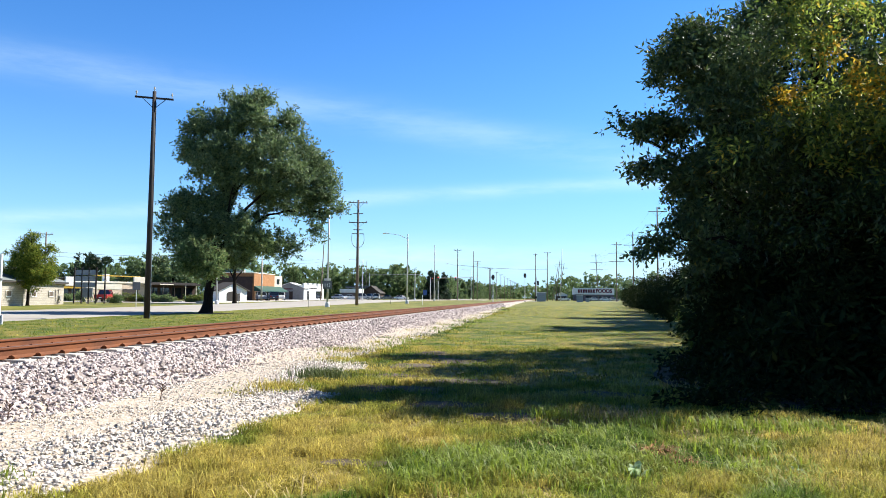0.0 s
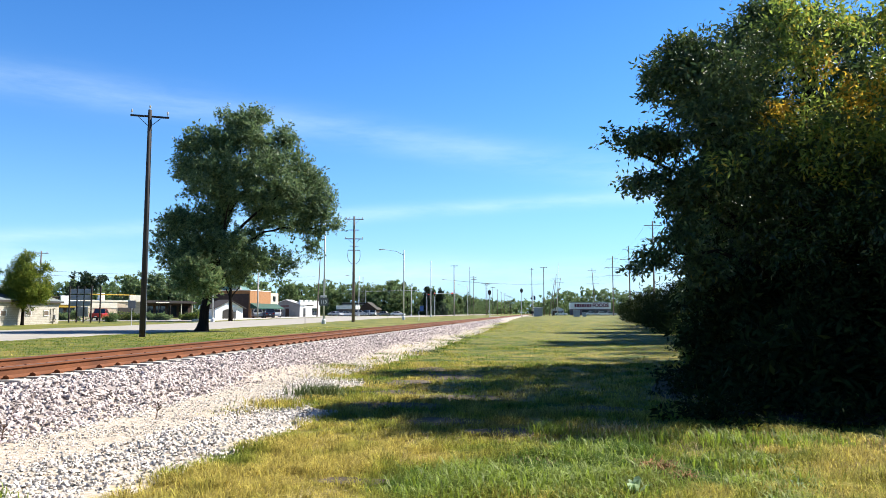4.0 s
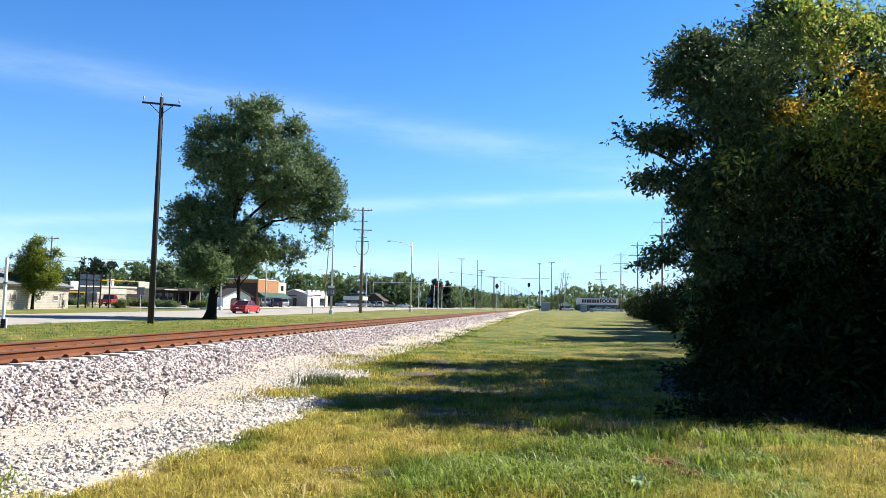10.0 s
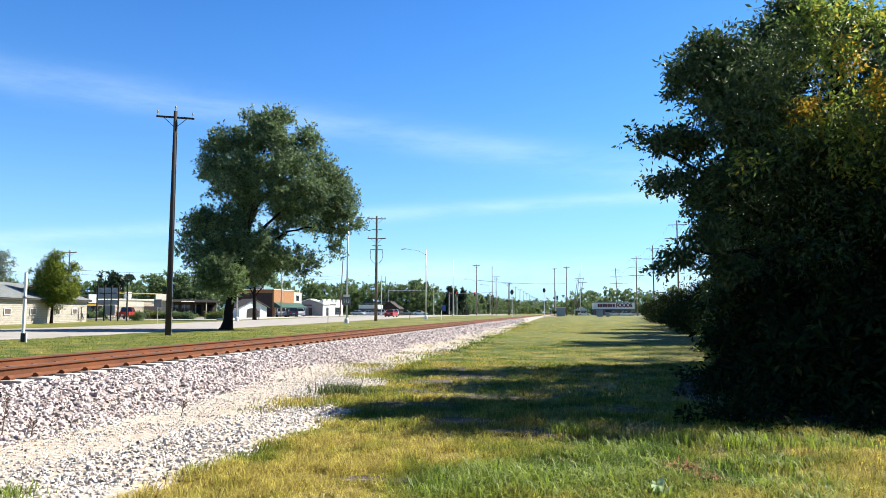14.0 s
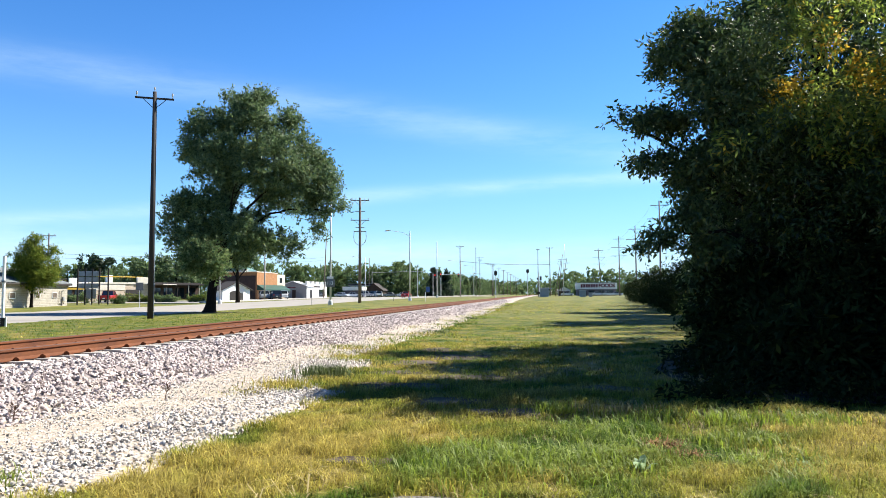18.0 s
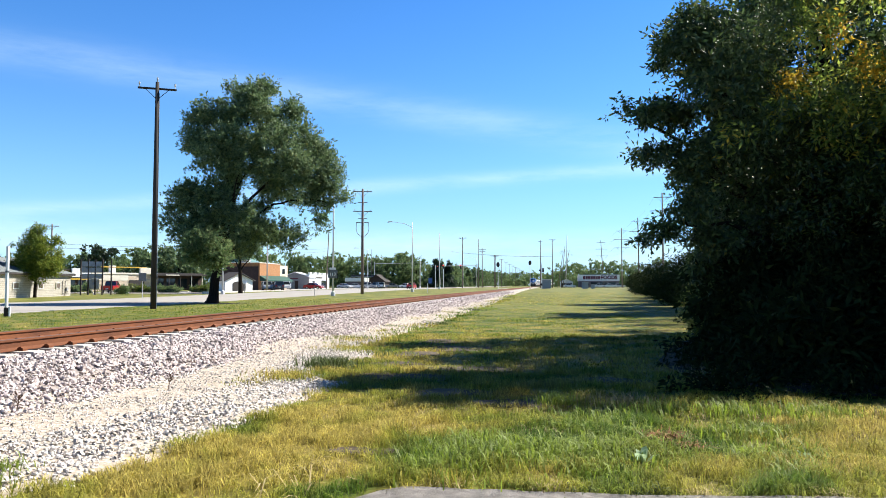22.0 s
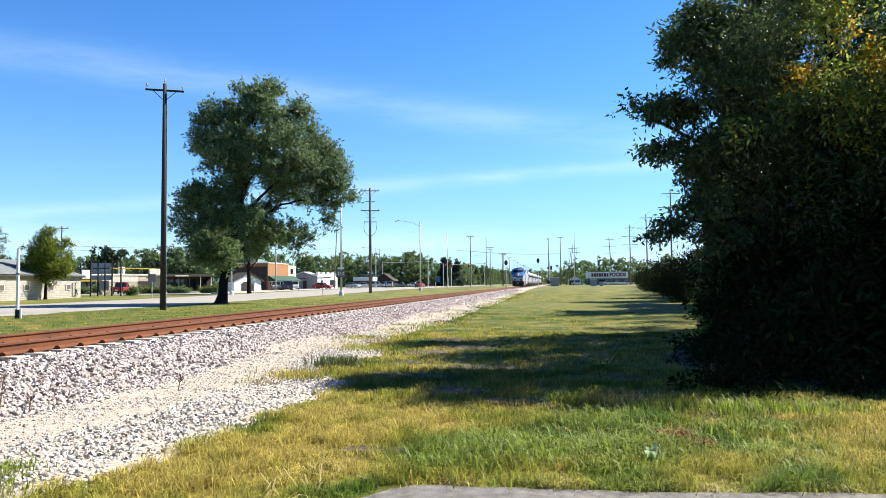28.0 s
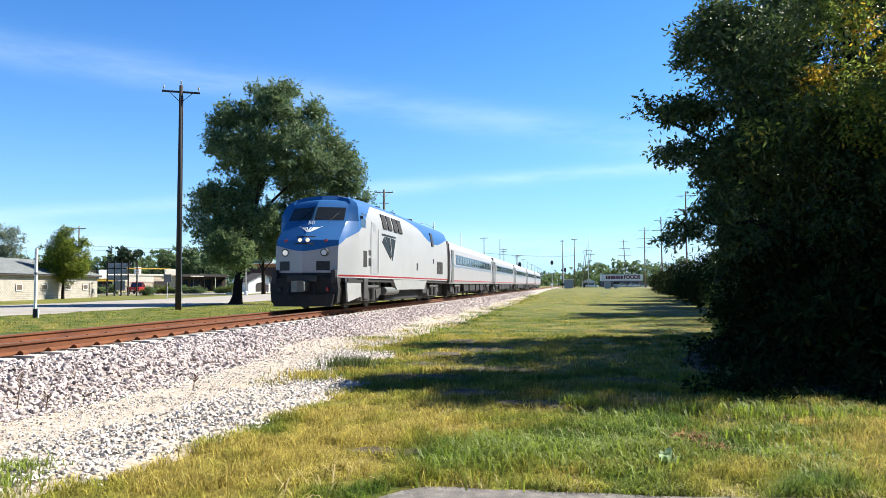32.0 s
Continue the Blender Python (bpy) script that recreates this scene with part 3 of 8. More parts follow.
# ---- trees ----
def leaf_cloud(name, clumps, count, size, material, parent=None, label="", seed=0, flat=0.35, droop=0.3, tight=0.22, kind="", bunch=1.0, shoot=1.0, scatter=0.38):
    """Many small folded leaves, gathered on twigs inside the clumps (x, y, z, rx, ry, rz)."""
    rng = np.random.default_rng(seed)
    cl = np.array(clumps, float)
    if bunch:
        # each mass breaks up into smaller bunches on its surface, with gaps between
        parts_ = []
        for c in cl:
            r = c[3:].mean()
            k = max(4, int(bunch * 2.6 * (r / max(tight * 2.2, 0.05)) ** 1.8))
            d = rng.normal(size=(k, 3))
            d /= np.linalg.norm(d, axis=1)[:, None]
            pos = c[:3] + d * c[3:] * rng.uniform(0.3, 1.05, k)[:, None]
            rr = np.minimum(r * 0.6, tight * rng.uniform(1.0, 2.0, k))
            parts_.append(np.concatenate([pos, np.stack([rr * 1.15, rr * 1.15, rr * 0.75], 1)], 1))
        cl = np.concatenate(parts_)
    vol = (cl[:, 3] * cl[:, 4] * cl[:, 5]) ** 0.72
    per = rng.choice(len(cl), size=max(count // 14, 1), p=vol / vol.sum())
    d = rng.normal(size=(len(per), 3))
    d /= np.linalg.norm(d, axis=1)[:, None]
    rad = rng.uniform(0.25, 1.0, len(per)) ** 0.5
    rad *= 1 + 0.22 * np.sin(d[:, 0] * 5 + d[:, 2] * 7 + per)
    twig = cl[per, :3] + d * rad[:, None] * cl[per, 3:]
    # a twig points outwards and droops
    way = d + rng.normal(size=d.shape) * 0.5
    way[:, 2] -= droop
    way /= np.linalg.norm(way, axis=1)[:, None]
    reach = tight * shoot * (1 + rng.uniform(0, 1.5, len(per)))
    k = 14
    along = rng.uniform(-0.3, 1.0, (len(per), k))
    pos = twig[:, None, :] + way[:, None, :] * (along * reach[:, None])[:, :, None] + rng.normal(size=(len(per), k, 3)) * (tight * scatter)
    pos = pos.reshape(-1, 3)
    axis = (way[:, None, :] * 0.8 + rng.normal(size=(len(per), k, 3)) * 0.8).reshape(-1, 3)
    axis[:, 2] -= droop * 0.6
    axis /= np.linalg.norm(axis, axis=1)[:, None]
    side = np.cross(axis, rng.normal(size=axis.shape))
    side /= np.linalg.norm(side, axis=1)[:, None] + 1e-9
    up = np.cross(axis, side)
    L = size * rng.uniform(0.65, 1.35, len(pos))[:, None]
    W = L * flat * 0.5
    a = pos
    b = pos + axis * L * 0.45 + side * W + up * W * 0.35
    c = pos + axis * L
    e = pos + axis * L * 0.45 - side * W + up * W * 0.35
    verts = np.stack([a, b, c, e], 1).reshape(-1, 3)
    n = len(pos)
    me = bpy.data.meshes.new(name)
    me.vertices.add(n * 4)
    me.vertices.foreach_set("co", verts.ravel())
    idx = np.arange(n)[:, None] * 4
    tris = np.concatenate([idx + [0, 1, 2], idx + [0, 2, 3]], 1).reshape(-1)
    me.loops.add(n * 6)
    me.loops.foreach_set("vertex_index", tris.astype(np.int32))
    me.polygons.add(n * 2)
    me.polygons.foreach_set("loop_start", np.arange(0, n * 6, 3, dtype=np.int32))
    me.polygons.foreach_set("loop_total", np.full(n * 2, 3, dtype=np.int32))
    me.materials.append(material)
    me.update()
    me.validate()
    ob = new(name, me)
    if parent:
        ob.parent = parent
    if label or kind:
        tagged(ob, label, kind=kind)
    return ob


def limb(a, b, r0, r1, sag=0.0, n=6, wob=0.15, seed=0):
    rng = random.Random(seed)
    a, b = Vector(a), Vector(b)
    pts = []
    for k in range(n + 1):
        t = k / n
        p = a.lerp(b, t)
        p.z += sag * math.sin(t * math.pi)
        if 0 < k < n:
            p += Vector((rng.uniform(-wob, wob), rng.uniform(-wob, wob), rng.uniform(-wob, wob)))
        pts.append(p)
    return pts, [r0 + (r1 - r0) * (k / n) ** 0.8 for k in range(n + 1)]


def make_tree(name, x, y, trunk, limbs, clumps, leaves, size, leaf, label, category="tree", group="", seed=0, bark="bark", tight=0.22, extra=None, base=None, style=None):
    """trunk: points with radii (x, y, z, r); limbs: (ax, ay, az, bx, by, bz, r0, r1, sag)."""
    z = ground_z(x, y) if base is None else base
    tree = tagged(empty(name, x, y, z - 0.03), label, category, group)
    bm = bmesh.new()
    add_tube(bm, [p[:3] for p in trunk], [p[3] for p in trunk], 12)
    part("trunk", bm, M[bark], tree, smooth=True)
    for i, (ax, ay, az, bx, by, bz, r0, r1, sag) in enumerate(limbs):
        pts, rs = limb((ax, ay, az), (bx, by, bz), r0, r1, sag, seed=seed + i)
        part("limb", tube(pts, rs, 7), M[bark], tree, smooth=True)
    leaf_cloud("crown", clumps, leaves, size, M[leaf], tree, seed=seed, tight=tight, **(style or {}))
    for nm, cl, cnt, lf in extra or ():
        leaf_cloud(nm, cl, cnt, size, M[lf], tree, seed=seed + 77, tight=tight, **(style or {}))
    return tree


# the tall elm between track and road: (along, up, radius) of its leaf masses, across the line from the eye
ELM_TOP = [(4.2, 19.8, 1.14), (1.9, 19.5, 1.04), (3.2, 18.7, 1.49), (4.9, 20.0, 0.69), (1.1, 20.0, 0.50), (1.4, 17.3, 1.79), (4.2, 17.3, 1.93), (6.6, 17.8, 1.29), (-0.8, 17.3, 1.29), (-1.8, 16.4, 1.04), (7.4, 16.4, 0.99), (5.7, 15.6, 1.79), (8.1, 15.0, 1.29)]
ELM_MIDDLE = [(-1.7, 14.9, 1.44), (-2.3, 14.1, 0.94), (-0.2, 13.4, 1.54), (0.7, 15.3, 1.93), (-1.8, 12.8, 0.74), (3.2, 14.3, 2.03), (5.2, 13.3, 1.98), (7.6, 13.1, 1.93), (9.7, 14.1, 1.29), (10.4, 12.1, 1.44), (11.2, 10.8, 1.04), (9.1, 11.1, 1.64), (7.1, 11.0, 1.54), (5.4, 11.0, 1.19), (10.4, 9.4, 1.04), (9.4, 8.1, 0.79), (11.7, 10.1, 0.55), (1.7, 13.3, 1.12)]
ELM_LOW = [(-3.0, 9.9, 1.14), (-3.5, 8.6, 1.04), (-3.8, 7.1, 1.04), (-1.8, 9.9, 1.34), (-1.2, 8.1, 1.74), (-2.8, 6.6, 1.29), (-0.8, 6.2, 1.64), (0.7, 7.8, 1.64), (0.0, 9.7, 1.29), (2.2, 7.5, 1.49), (3.8, 6.9, 1.34), (4.8, 6.2, 1.14), (1.9, 5.5, 1.29), (3.2, 5.1, 1.09), (5.7, 6.6, 1.09), (7.1, 6.6, 0.99), (7.9, 6.1, 0.64), (6.6, 5.4, 0.64)]
ELM_INNER = [(1.4, 10.4, 0.99), (4.2, 9.1, 0.84), (0.7, 11.1, 1.19), (4.9, 10.4, 1.09), (2.7, 8.6, 0.99), (1.4, 11.9, 1.24), (3.7, 11.7, 1.14), (8.6, 9.4, 0.84), (9.6, 7.3, 0.55), (-0.5, 11.1, 0.99)]
# low front lobe in paler leaf_far: the sun on it is put into colour
ELM_FRONT = [(-1.0, 5.3, 1.39), (-0.2, 4.2, 1.24), (-1.6, 4.4, 0.89)]
ELM_ANGLE = radians(25.7)


def elm_at(along, depth, up):
    along, up = along * 0.93 + 0.25 * min(1.0, up / 3.0), up * 0.955
    return (along * math.cos(ELM_ANGLE) - depth * math.sin(ELM_ANGLE), along * math.sin(ELM_ANGLE) + depth * math.cos(ELM_ANGLE), up)


def elm_masses():
    rng = random.Random(17)
    out = []
    for along, up, r in ELM_TOP + ELM_MIDDLE + ELM_LOW + ELM_INNER:
        # the crown is as deep as it is wide: inner masses have fellows before and behind them
        room = max(0.0, 5.2 - abs(along - 3.2) * 0.62 - max(0.0, up - 14.0) * 0.7)
        for depth in ((rng.uniform(-0.6, 0.6),) if r < 1.1 else (-room * rng.uniform(0.3, 0.62), room * rng.uniform(0.3, 0.9))):
            out.append((*elm_at(along, depth, up), r * 0.92, r * 1.05, r * 0.85))
    return out


make_tree("elm_tree", -28.83, 59.9,
          [(*elm_at(a, 0, z), r) for a, z, r in ((-0.1, -0.2, 0.85), (-0.1, 0.2, 0.55), (-0.05, 0.8, 0.42), (-0.1, 1.7, 0.38), (0.0, 3.2, 0.35), (0.3, 5.4, 0.33), (0.8, 7.7, 0.30), (1.65, 10.8, 0.24), (1.85, 13.2, 0.17), (2.6, 16.5, 0.09), (3.6, 19.4, 0.04))],
          [(*elm_at(a, 0, z), *elm_at(c, d, w), r0, r1, sag) for a, z, c, d, w, r0, r1, sag in (
              (0.7, 6.0, 3.6, 0.3, 8.3, 0.24, 0.16, 0.1), (3.6, 8.3, 8.2, 0.5, 9.6, 0.16, 0.06, 0.4), (8.2, 9.6, 10.6, 0.3, 9.4, 0.06, 0.03, 0.3), (1.0, 7.7, 6.8, -1.2, 13.0, 0.17, 0.05, 0.2), (0.5, 4.6, -2.6, 0.4, 8.4, 0.16, 0.05, 0.2), (0.4, 4.0, 4.4, -0.6, 6.2, 0.13, 0.04, 0.3),
              (4.4, 6.2, 7.4, -0.4, 6.3, 0.05, 0.02, 0.3), (1.5, 10.0, -1.2, -0.8, 14.8, 0.14, 0.04, 0.2), (1.6, 10.4, 5.6, 1.4, 16.6, 0.14, 0.04, 0.2), (1.8, 12.6, 1.0, 1.6, 17.4, 0.1, 0.03, 0.1), (0.4, 3.6, -1.0, -2.6, 5.2, 0.1, 0.03, 0.5), (0.9, 7.0, 2.2, 3.4, 11.5, 0.15, 0.04, 0.0), (0.9, 7.0, 1.6, -3.6, 11.0, 0.15, 0.04, 0.0), (0.5, 4.6, -3.2, -0.2, 6.6, 0.12, 0.03, 0.3))],
          elm_masses(), 125000, 0.26, "leaf_elm", "tall broad elm tree with dark green crown and bare lower bough", seed=5, tight=0.27, style=dict(droop=-0.1, shoot=1.5, scatter=0.22, flat=0.42),
          extra=[("lower_crown", [(*elm_at(along, -4.6, up), r, r, r * 0.85) for along, up, r in ELM_FRONT], 11000, "leaf_far")])

# the thicket beside the verge: a big ash tree with ragged lobes towards the light, its neighbours and bushes
ASH_UPPER = [(2.75, 16.01, 6.89, 0.57), (2.52, 16.54, 6.64, 0.29), (3.3, 15.57, 6.83, 0.73), (4.2, 16.54, 6.99, 0.91), (3.44, 15.77, 6.17, 0.62), (3.01, 15.91, 5.99, 0.27), (4.49, 16.39, 6.06, 0.9), (2.91, 15.89, 7.39, 0.37), (5.3, 17.3, 8.3, 1.0), (6.4, 17.6, 8.1, 1.0), (7.2, 17.5, 7.8, 0.9)]
ASH_LOWER = [(1.53, 16.06, 5.53, 0.18), (1.91, 15.43, 5.25, 0.25), (2.43, 16.3, 5.31, 0.38), (2.91, 16.05, 5.17, 0.49), (3.49, 15.8, 4.91, 0.68), (1.82, 16.35, 4.5, 0.17), (2.11, 15.76, 4.45, 0.23), (2.54, 15.94, 4.5, 0.37), (3.04, 15.56, 4.23, 0.62), (2.74, 15.88, 3.82, 0.32), (2.86, 15.64, 3.32, 0.45), (2.13, 15.71, 2.79, 0.2), (2.0, 16.3, 2.71, 0.13), (2.53, 15.74, 2.75, 0.29), (3.08, 15.98, 2.7, 0.52), (3.29, 16.58, 2.0, 0.48)]
ASH_MASS = [(4.7, 15.6, 5.0, 1.1), (5.7, 15.4, 5.0, 1.1), (6.9, 15.6, 5.4, 1.3), (5.3, 15.2, 3.8, 1.1), (6.7, 15.0, 4.6, 1.2), (4.5, 16.4, 3.4, 1.0), (4.3, 16.2, 2.0, 0.9), (5.5, 15.0, 2.2, 1.0), (6.9, 14.4, 2.8, 1.2), (7.9, 14.6, 4.8, 1.3), (8.9, 15.0, 4.6, 1.3), (4.7, 15.6, 0.9, 0.8), (5.9, 14.6, 0.9, 0.9), (7.3, 13.8, 1.2, 1.0), (8.7, 13.6, 2.6, 1.2), (6.3, 16.4, 6.8, 0.9), (9.3, 13.2, 1.0, 1.0), (4.1, 16.8, 0.9, 0.7), (3.8, 16.3, 3.7, 0.8), (3.9, 15.2, 6.0, 0.8), (3.3, 14.9, 5.4, 0.6), (4.6, 15.0, 6.6, 0.8)]


def shifted(clumps, x0, y0, k=1.0):
    return [(x - x0, y - y0, z, r * k, r * k, r * 0.85 * k) for x, y, z, r in clumps]


AX, AY = 5.6, 16.6
ash = make_tree("ash_tree", AX, AY,
                [(0, 0, -0.2, 0.32), (0, 0, 0.5, 0.25), (-0.1, 0, 2.5, 0.2), (0.1, 0, 5.0, 0.15), (0.3, 0, 7.0, 0.08), (0.3, 0, 8.0, 0.03)],
                [(0, 0, 2.2, -3.9, -0.5, 5.4, 0.11, 0.015, 0.3), (0, 0, 3.0, -3.0, -0.4, 7.0, 0.11, 0.02, 0.2), (0, 0, 2.0, -3.6, -0.6, 2.8, 0.08, 0.012, 0.5), (-0.1, 0, 2.4, -3.7, -0.4, 4.5, 0.08, 0.012, 0.3), (0.1, 0, 4.0, 2.6, -1.4, 7.0, 0.1, 0.03, 0.2), (0.1, 0, 2.6, 2.6, -2.0, 4.0, 0.09, 0.03, 0.2), (0.1, 0, 5.0, -1.6, 0.0, 6.9, 0.08, 0.03, 0.1), (0.1, 0, 5.2, 0.3, 0.3, 8.0, 0.08, 0.03, 0.1)],
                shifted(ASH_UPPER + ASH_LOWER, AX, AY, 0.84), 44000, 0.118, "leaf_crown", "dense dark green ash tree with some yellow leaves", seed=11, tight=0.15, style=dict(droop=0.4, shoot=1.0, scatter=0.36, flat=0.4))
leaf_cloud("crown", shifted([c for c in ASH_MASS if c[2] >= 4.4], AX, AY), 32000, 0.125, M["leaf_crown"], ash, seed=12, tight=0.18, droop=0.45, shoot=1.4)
# lower parts of the crown get darker leaves: their shade is painted
leaf_cloud("lower_crown", shifted([c for c in ASH_MASS if 2.9 < c[2] < 4.4] + [(6.2, 14.2, 3.4, 0.9), (7.4, 14.0, 3.6, 1.0), (8.3, 13.8, 3.9, 1.0), (8.9, 14.0, 5.0, 0.9)], AX, AY), 22000, 0.125, M["leaf_ash_shaded"], ash, "leaves with shade put into their dark colour", seed=15, tight=0.2)
leaf_cloud("lower_crown", shifted([c for c in ASH_MASS if c[2] <= 2.9], AX, AY), 18000, 0.14, M["leaf_shade"], ash, "leaves with shade put into their dark colour", seed=16, tight=0.2)
leaf_cloud("yellow_leaves", [(4.5 - AX, 14.6 - AY, 5.6, 0.28, 0.3, 0.42), (5.35 - AX, 14.6 - AY, 6.4, 0.26, 0.3, 0.3), (6.05 - AX, 14.4 - AY, 5.5, 0.4, 0.3, 0.3), (5.7 - AX, 14.5 - AY, 5.9, 0.2, 0.3, 0.2), (6.5 - AX, 14.2 - AY, 6.2, 0.35, 0.3, 0.45), (7.1 - AX, 14.0 - AY, 6.9, 0.3, 0.3, 0.4)], 1900, 0.12, M["leaf_yellow"], ash, "yellowing autumn leaves", seed=13, tight=0.15)

# bright leaves strewn over the crown to paint the sun on it
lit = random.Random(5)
leaf_cloud("sunlit_leaves", [(lit.uniform(4.4, 7.8) - AX, lit.uniform(14.0, 15.0) - AY, lit.uniform(4.7, 7.8), lit.uniform(0.25, 0.5), 0.35, lit.uniform(0.25, 0.45)) for k in range(46)] + [(lit.uniform(3.4, 8.0) - AX, lit.uniform(13.9, 14.9) - AY, lit.uniform(3.7, 5.0), 0.3, 0.3, 0.3) for k in range(12)], 10200, 0.125, M["leaf_sunny"], ash, "light green leaves with sunlight put into their colour", seed=14, tight=0.17, droop=0.4)


def shrub(x, y, clumps, leaves, size, leaf, label, seed, name="shrub", group="shrubs of the thicket", tight=0.2, stems=4):
    z = ground_z(x, y)
    s = tagged(empty(name, x, y, z - 0.02), label, "shrub", group)
    rng = random.Random(seed)
    for k in range(stems):
        cx, cy, cz = clumps[k % len(clumps)][:3]
        pts, rs = limb((rng.uniform(-0.25, 0.25), rng.uniform(-0.25, 0.25), 0), (cx, cy, cz + 0.2), 0.05, 0.012, 0.1, seed=seed + k)
        part("stem", tube(pts, rs, 6), M["bark"], s)
    leaf_cloud("foliage", clumps, leaves, size, M[leaf], s, seed=seed, tight=tight)
    return s


# dense growth under and behind the ash
rng = random.Random(4)
for k, (x, y, h, w) in enumerate([(4.4, 17.6, 2.6, 1.1), (5.6, 16.2, 2.2, 1.2), (7.4, 15.2, 2.6, 1.3), (9.4, 14.8, 3.0, 1.5), (6.4, 18.4, 4.2, 1.6), (8.8, 17.6, 4.6, 1.8), (11.4, 16.5, 5.0, 2.0), (5.35, 20.5, 3.6, 1.4), (7.0, 22.5, 4.6, 1.8), (10.0, 21.0, 6.0, 2.2), (4.6, 13.4, 1.1, 0.8), (6.0, 12.4, 1.0, 0.8), (7.4, 12.0, 1.2, 0.9), (9.0, 11.8, 1.4, 1.0), (4.1, 14.8, 1.2, 0.7), (10.8, 12.6, 2.4, 1.3), (8.2, 13.2, 1.8, 1.0), (5.2, 14.6, 1.6, 0.9), (9.4, 23.5, 4.2, 2.0), (12.2, 27.0, 5.0, 2.4), (12.5, 20.0, 4.0, 2.0), (5.6, 19.4, 6.6, 1.5), (5.7, 22.6, 6.8, 1.5), (5.9, 17.9, 6.8, 1.4)]):
    cl = [(rng.uniform(-0.5, 0.5) * w, rng.uniform(-0.5, 0.5) * w, h * f, w * rng.uniform(0.55, 0.8), w * rng.uniform(0.55, 0.8), h * 0.22) for f in (0.12, 0.3, 0.48, 0.66, 0.84)]
    # leaf_shade carries the darkness of the thicket in its colour
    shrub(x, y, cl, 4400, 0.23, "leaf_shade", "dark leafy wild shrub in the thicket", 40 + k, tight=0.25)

# a dead branch hanging out of the thicket
dead = tagged(empty("dead_branch", 6.1, 13.0, 0.0), "dead reddish-brown branch leaning out of the thicket", "branch")
part("stem", tube([(0.9, 0.7, 0.0), (0.6, 0.4, 1.6), (0.1, 0.0, 2.55)], [0.04, 0.03, 0.015], 6), M["bark"], dead)
for k in range(9):
    r2 = random.Random(930 + k)
    z = 1.9 + k * 0.08
    part("twig", tube([(0.4 - k * 0.035, 0.25 - k * 0.03, z), (0.1 - k * 0.03 + r2.uniform(-0.2, 0.1), r2.uniform(-0.3, 0.1), z + r2.uniform(0.2, 0.5))], [0.01, 0.005], 4), M["dead_wood"], dead)
leaf_cloud("dead_leaves", [(0.1, -0.05, 2.5, 0.3, 0.25, 0.3)], 160, 0.09, M["dead_wood"], dead, "curled brown leaves", seed=941, tight=0.2, droop=0.8)

# low leaves added under the thicket, near black to deepen its shade
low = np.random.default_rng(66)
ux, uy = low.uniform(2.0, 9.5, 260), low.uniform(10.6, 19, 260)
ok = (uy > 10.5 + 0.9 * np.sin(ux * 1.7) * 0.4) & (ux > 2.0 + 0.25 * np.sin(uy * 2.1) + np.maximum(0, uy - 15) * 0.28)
leaf_cloud("undergrowth", [(x, y, ground_z(x, y) + 0.12, 0.4, 0.4, 0.16) for x, y in zip(ux[ok], uy[ok])], 26000, 0.12, M["leaf_shade"], label="low undergrowth with deep shade put into its colour", seed=67, tight=0.14, kind="stuff", bunch=0)

# taller trees behind it
for k, (x, y, h, w) in enumerate([(10.8, 19.8, 8.4, 2.2), (13.6, 17.2, 8.4, 2.4), (9.3, 19.6, 8.2, 1.7), (8.6, 26.5, 8.5, 2.2), (15.0, 25.0, 9.5, 3.0), (6.6, 25.2, 10.6, 1.7), (6.4, 21.6, 10.2, 1.6)]):
    cl = [(rng.uniform(-0.8, 0.8) * w, rng.uniform(-0.8, 0.8) * w, h * f, w * rng.uniform(0.55, 0.8), w * rng.uniform(0.55, 0.8), h * 0.13) for f in (0.22, 0.34, 0.46, 0.55, 0.64, 0.72, 0.8, 0.88, 0.95)]
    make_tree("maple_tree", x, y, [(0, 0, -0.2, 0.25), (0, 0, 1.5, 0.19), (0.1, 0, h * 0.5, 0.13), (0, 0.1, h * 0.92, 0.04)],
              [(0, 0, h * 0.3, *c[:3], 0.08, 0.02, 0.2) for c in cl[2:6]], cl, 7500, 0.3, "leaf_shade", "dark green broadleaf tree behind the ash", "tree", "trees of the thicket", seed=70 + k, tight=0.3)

# the hedge of young trees that runs along the verge
for k in range(26):
    y = 30 + k * 5.6 + rng.uniform(-1.2, 1.2)
    x = 8.0 + (y - 30) * 0.075 + rng.uniform(-0.5, 0.8)
    h = rng.uniform(2.6, 4.0) + (1.2 if k in (2, 6, 11) else 0)
    w = rng.uniform(1.5, 2.0)
    h = {0: 9.2, 1: 8.6, 2: 7.6, 3: 6.6}.get(k, h)
    cl = [(rng.uniform(-0.6, 0.6) * w, rng.uniform(-0.6, 0.6) * w, h * f, w * rng.uniform(0.5, 0.8), w * rng.uniform(0.55, 0.9), h * 0.2) for f in (0.12, 0.28, 0.45, 0.62, 0.8)]
    # the hedge's shaded side is painted in with leaf_shade
    shrub(x, y, cl, 5200 if k < 8 else 2600, 0.18 if k < 8 else 0.26, "leaf_shade", "dark green young tree in the hedgerow", 120 + k, "hedgerow_tree", "hedgerow along the verge", tight=0.35)
# tall trees farther along, whose shadows lie across the verge
TALL = [(12.0, 46, 12.0), (14.0, 56, 13.0), (16.2, 67, 14.0), (18.4, 78, 14.0), (21.5, 92, 14.5), (25.0, 108, 14.5)]
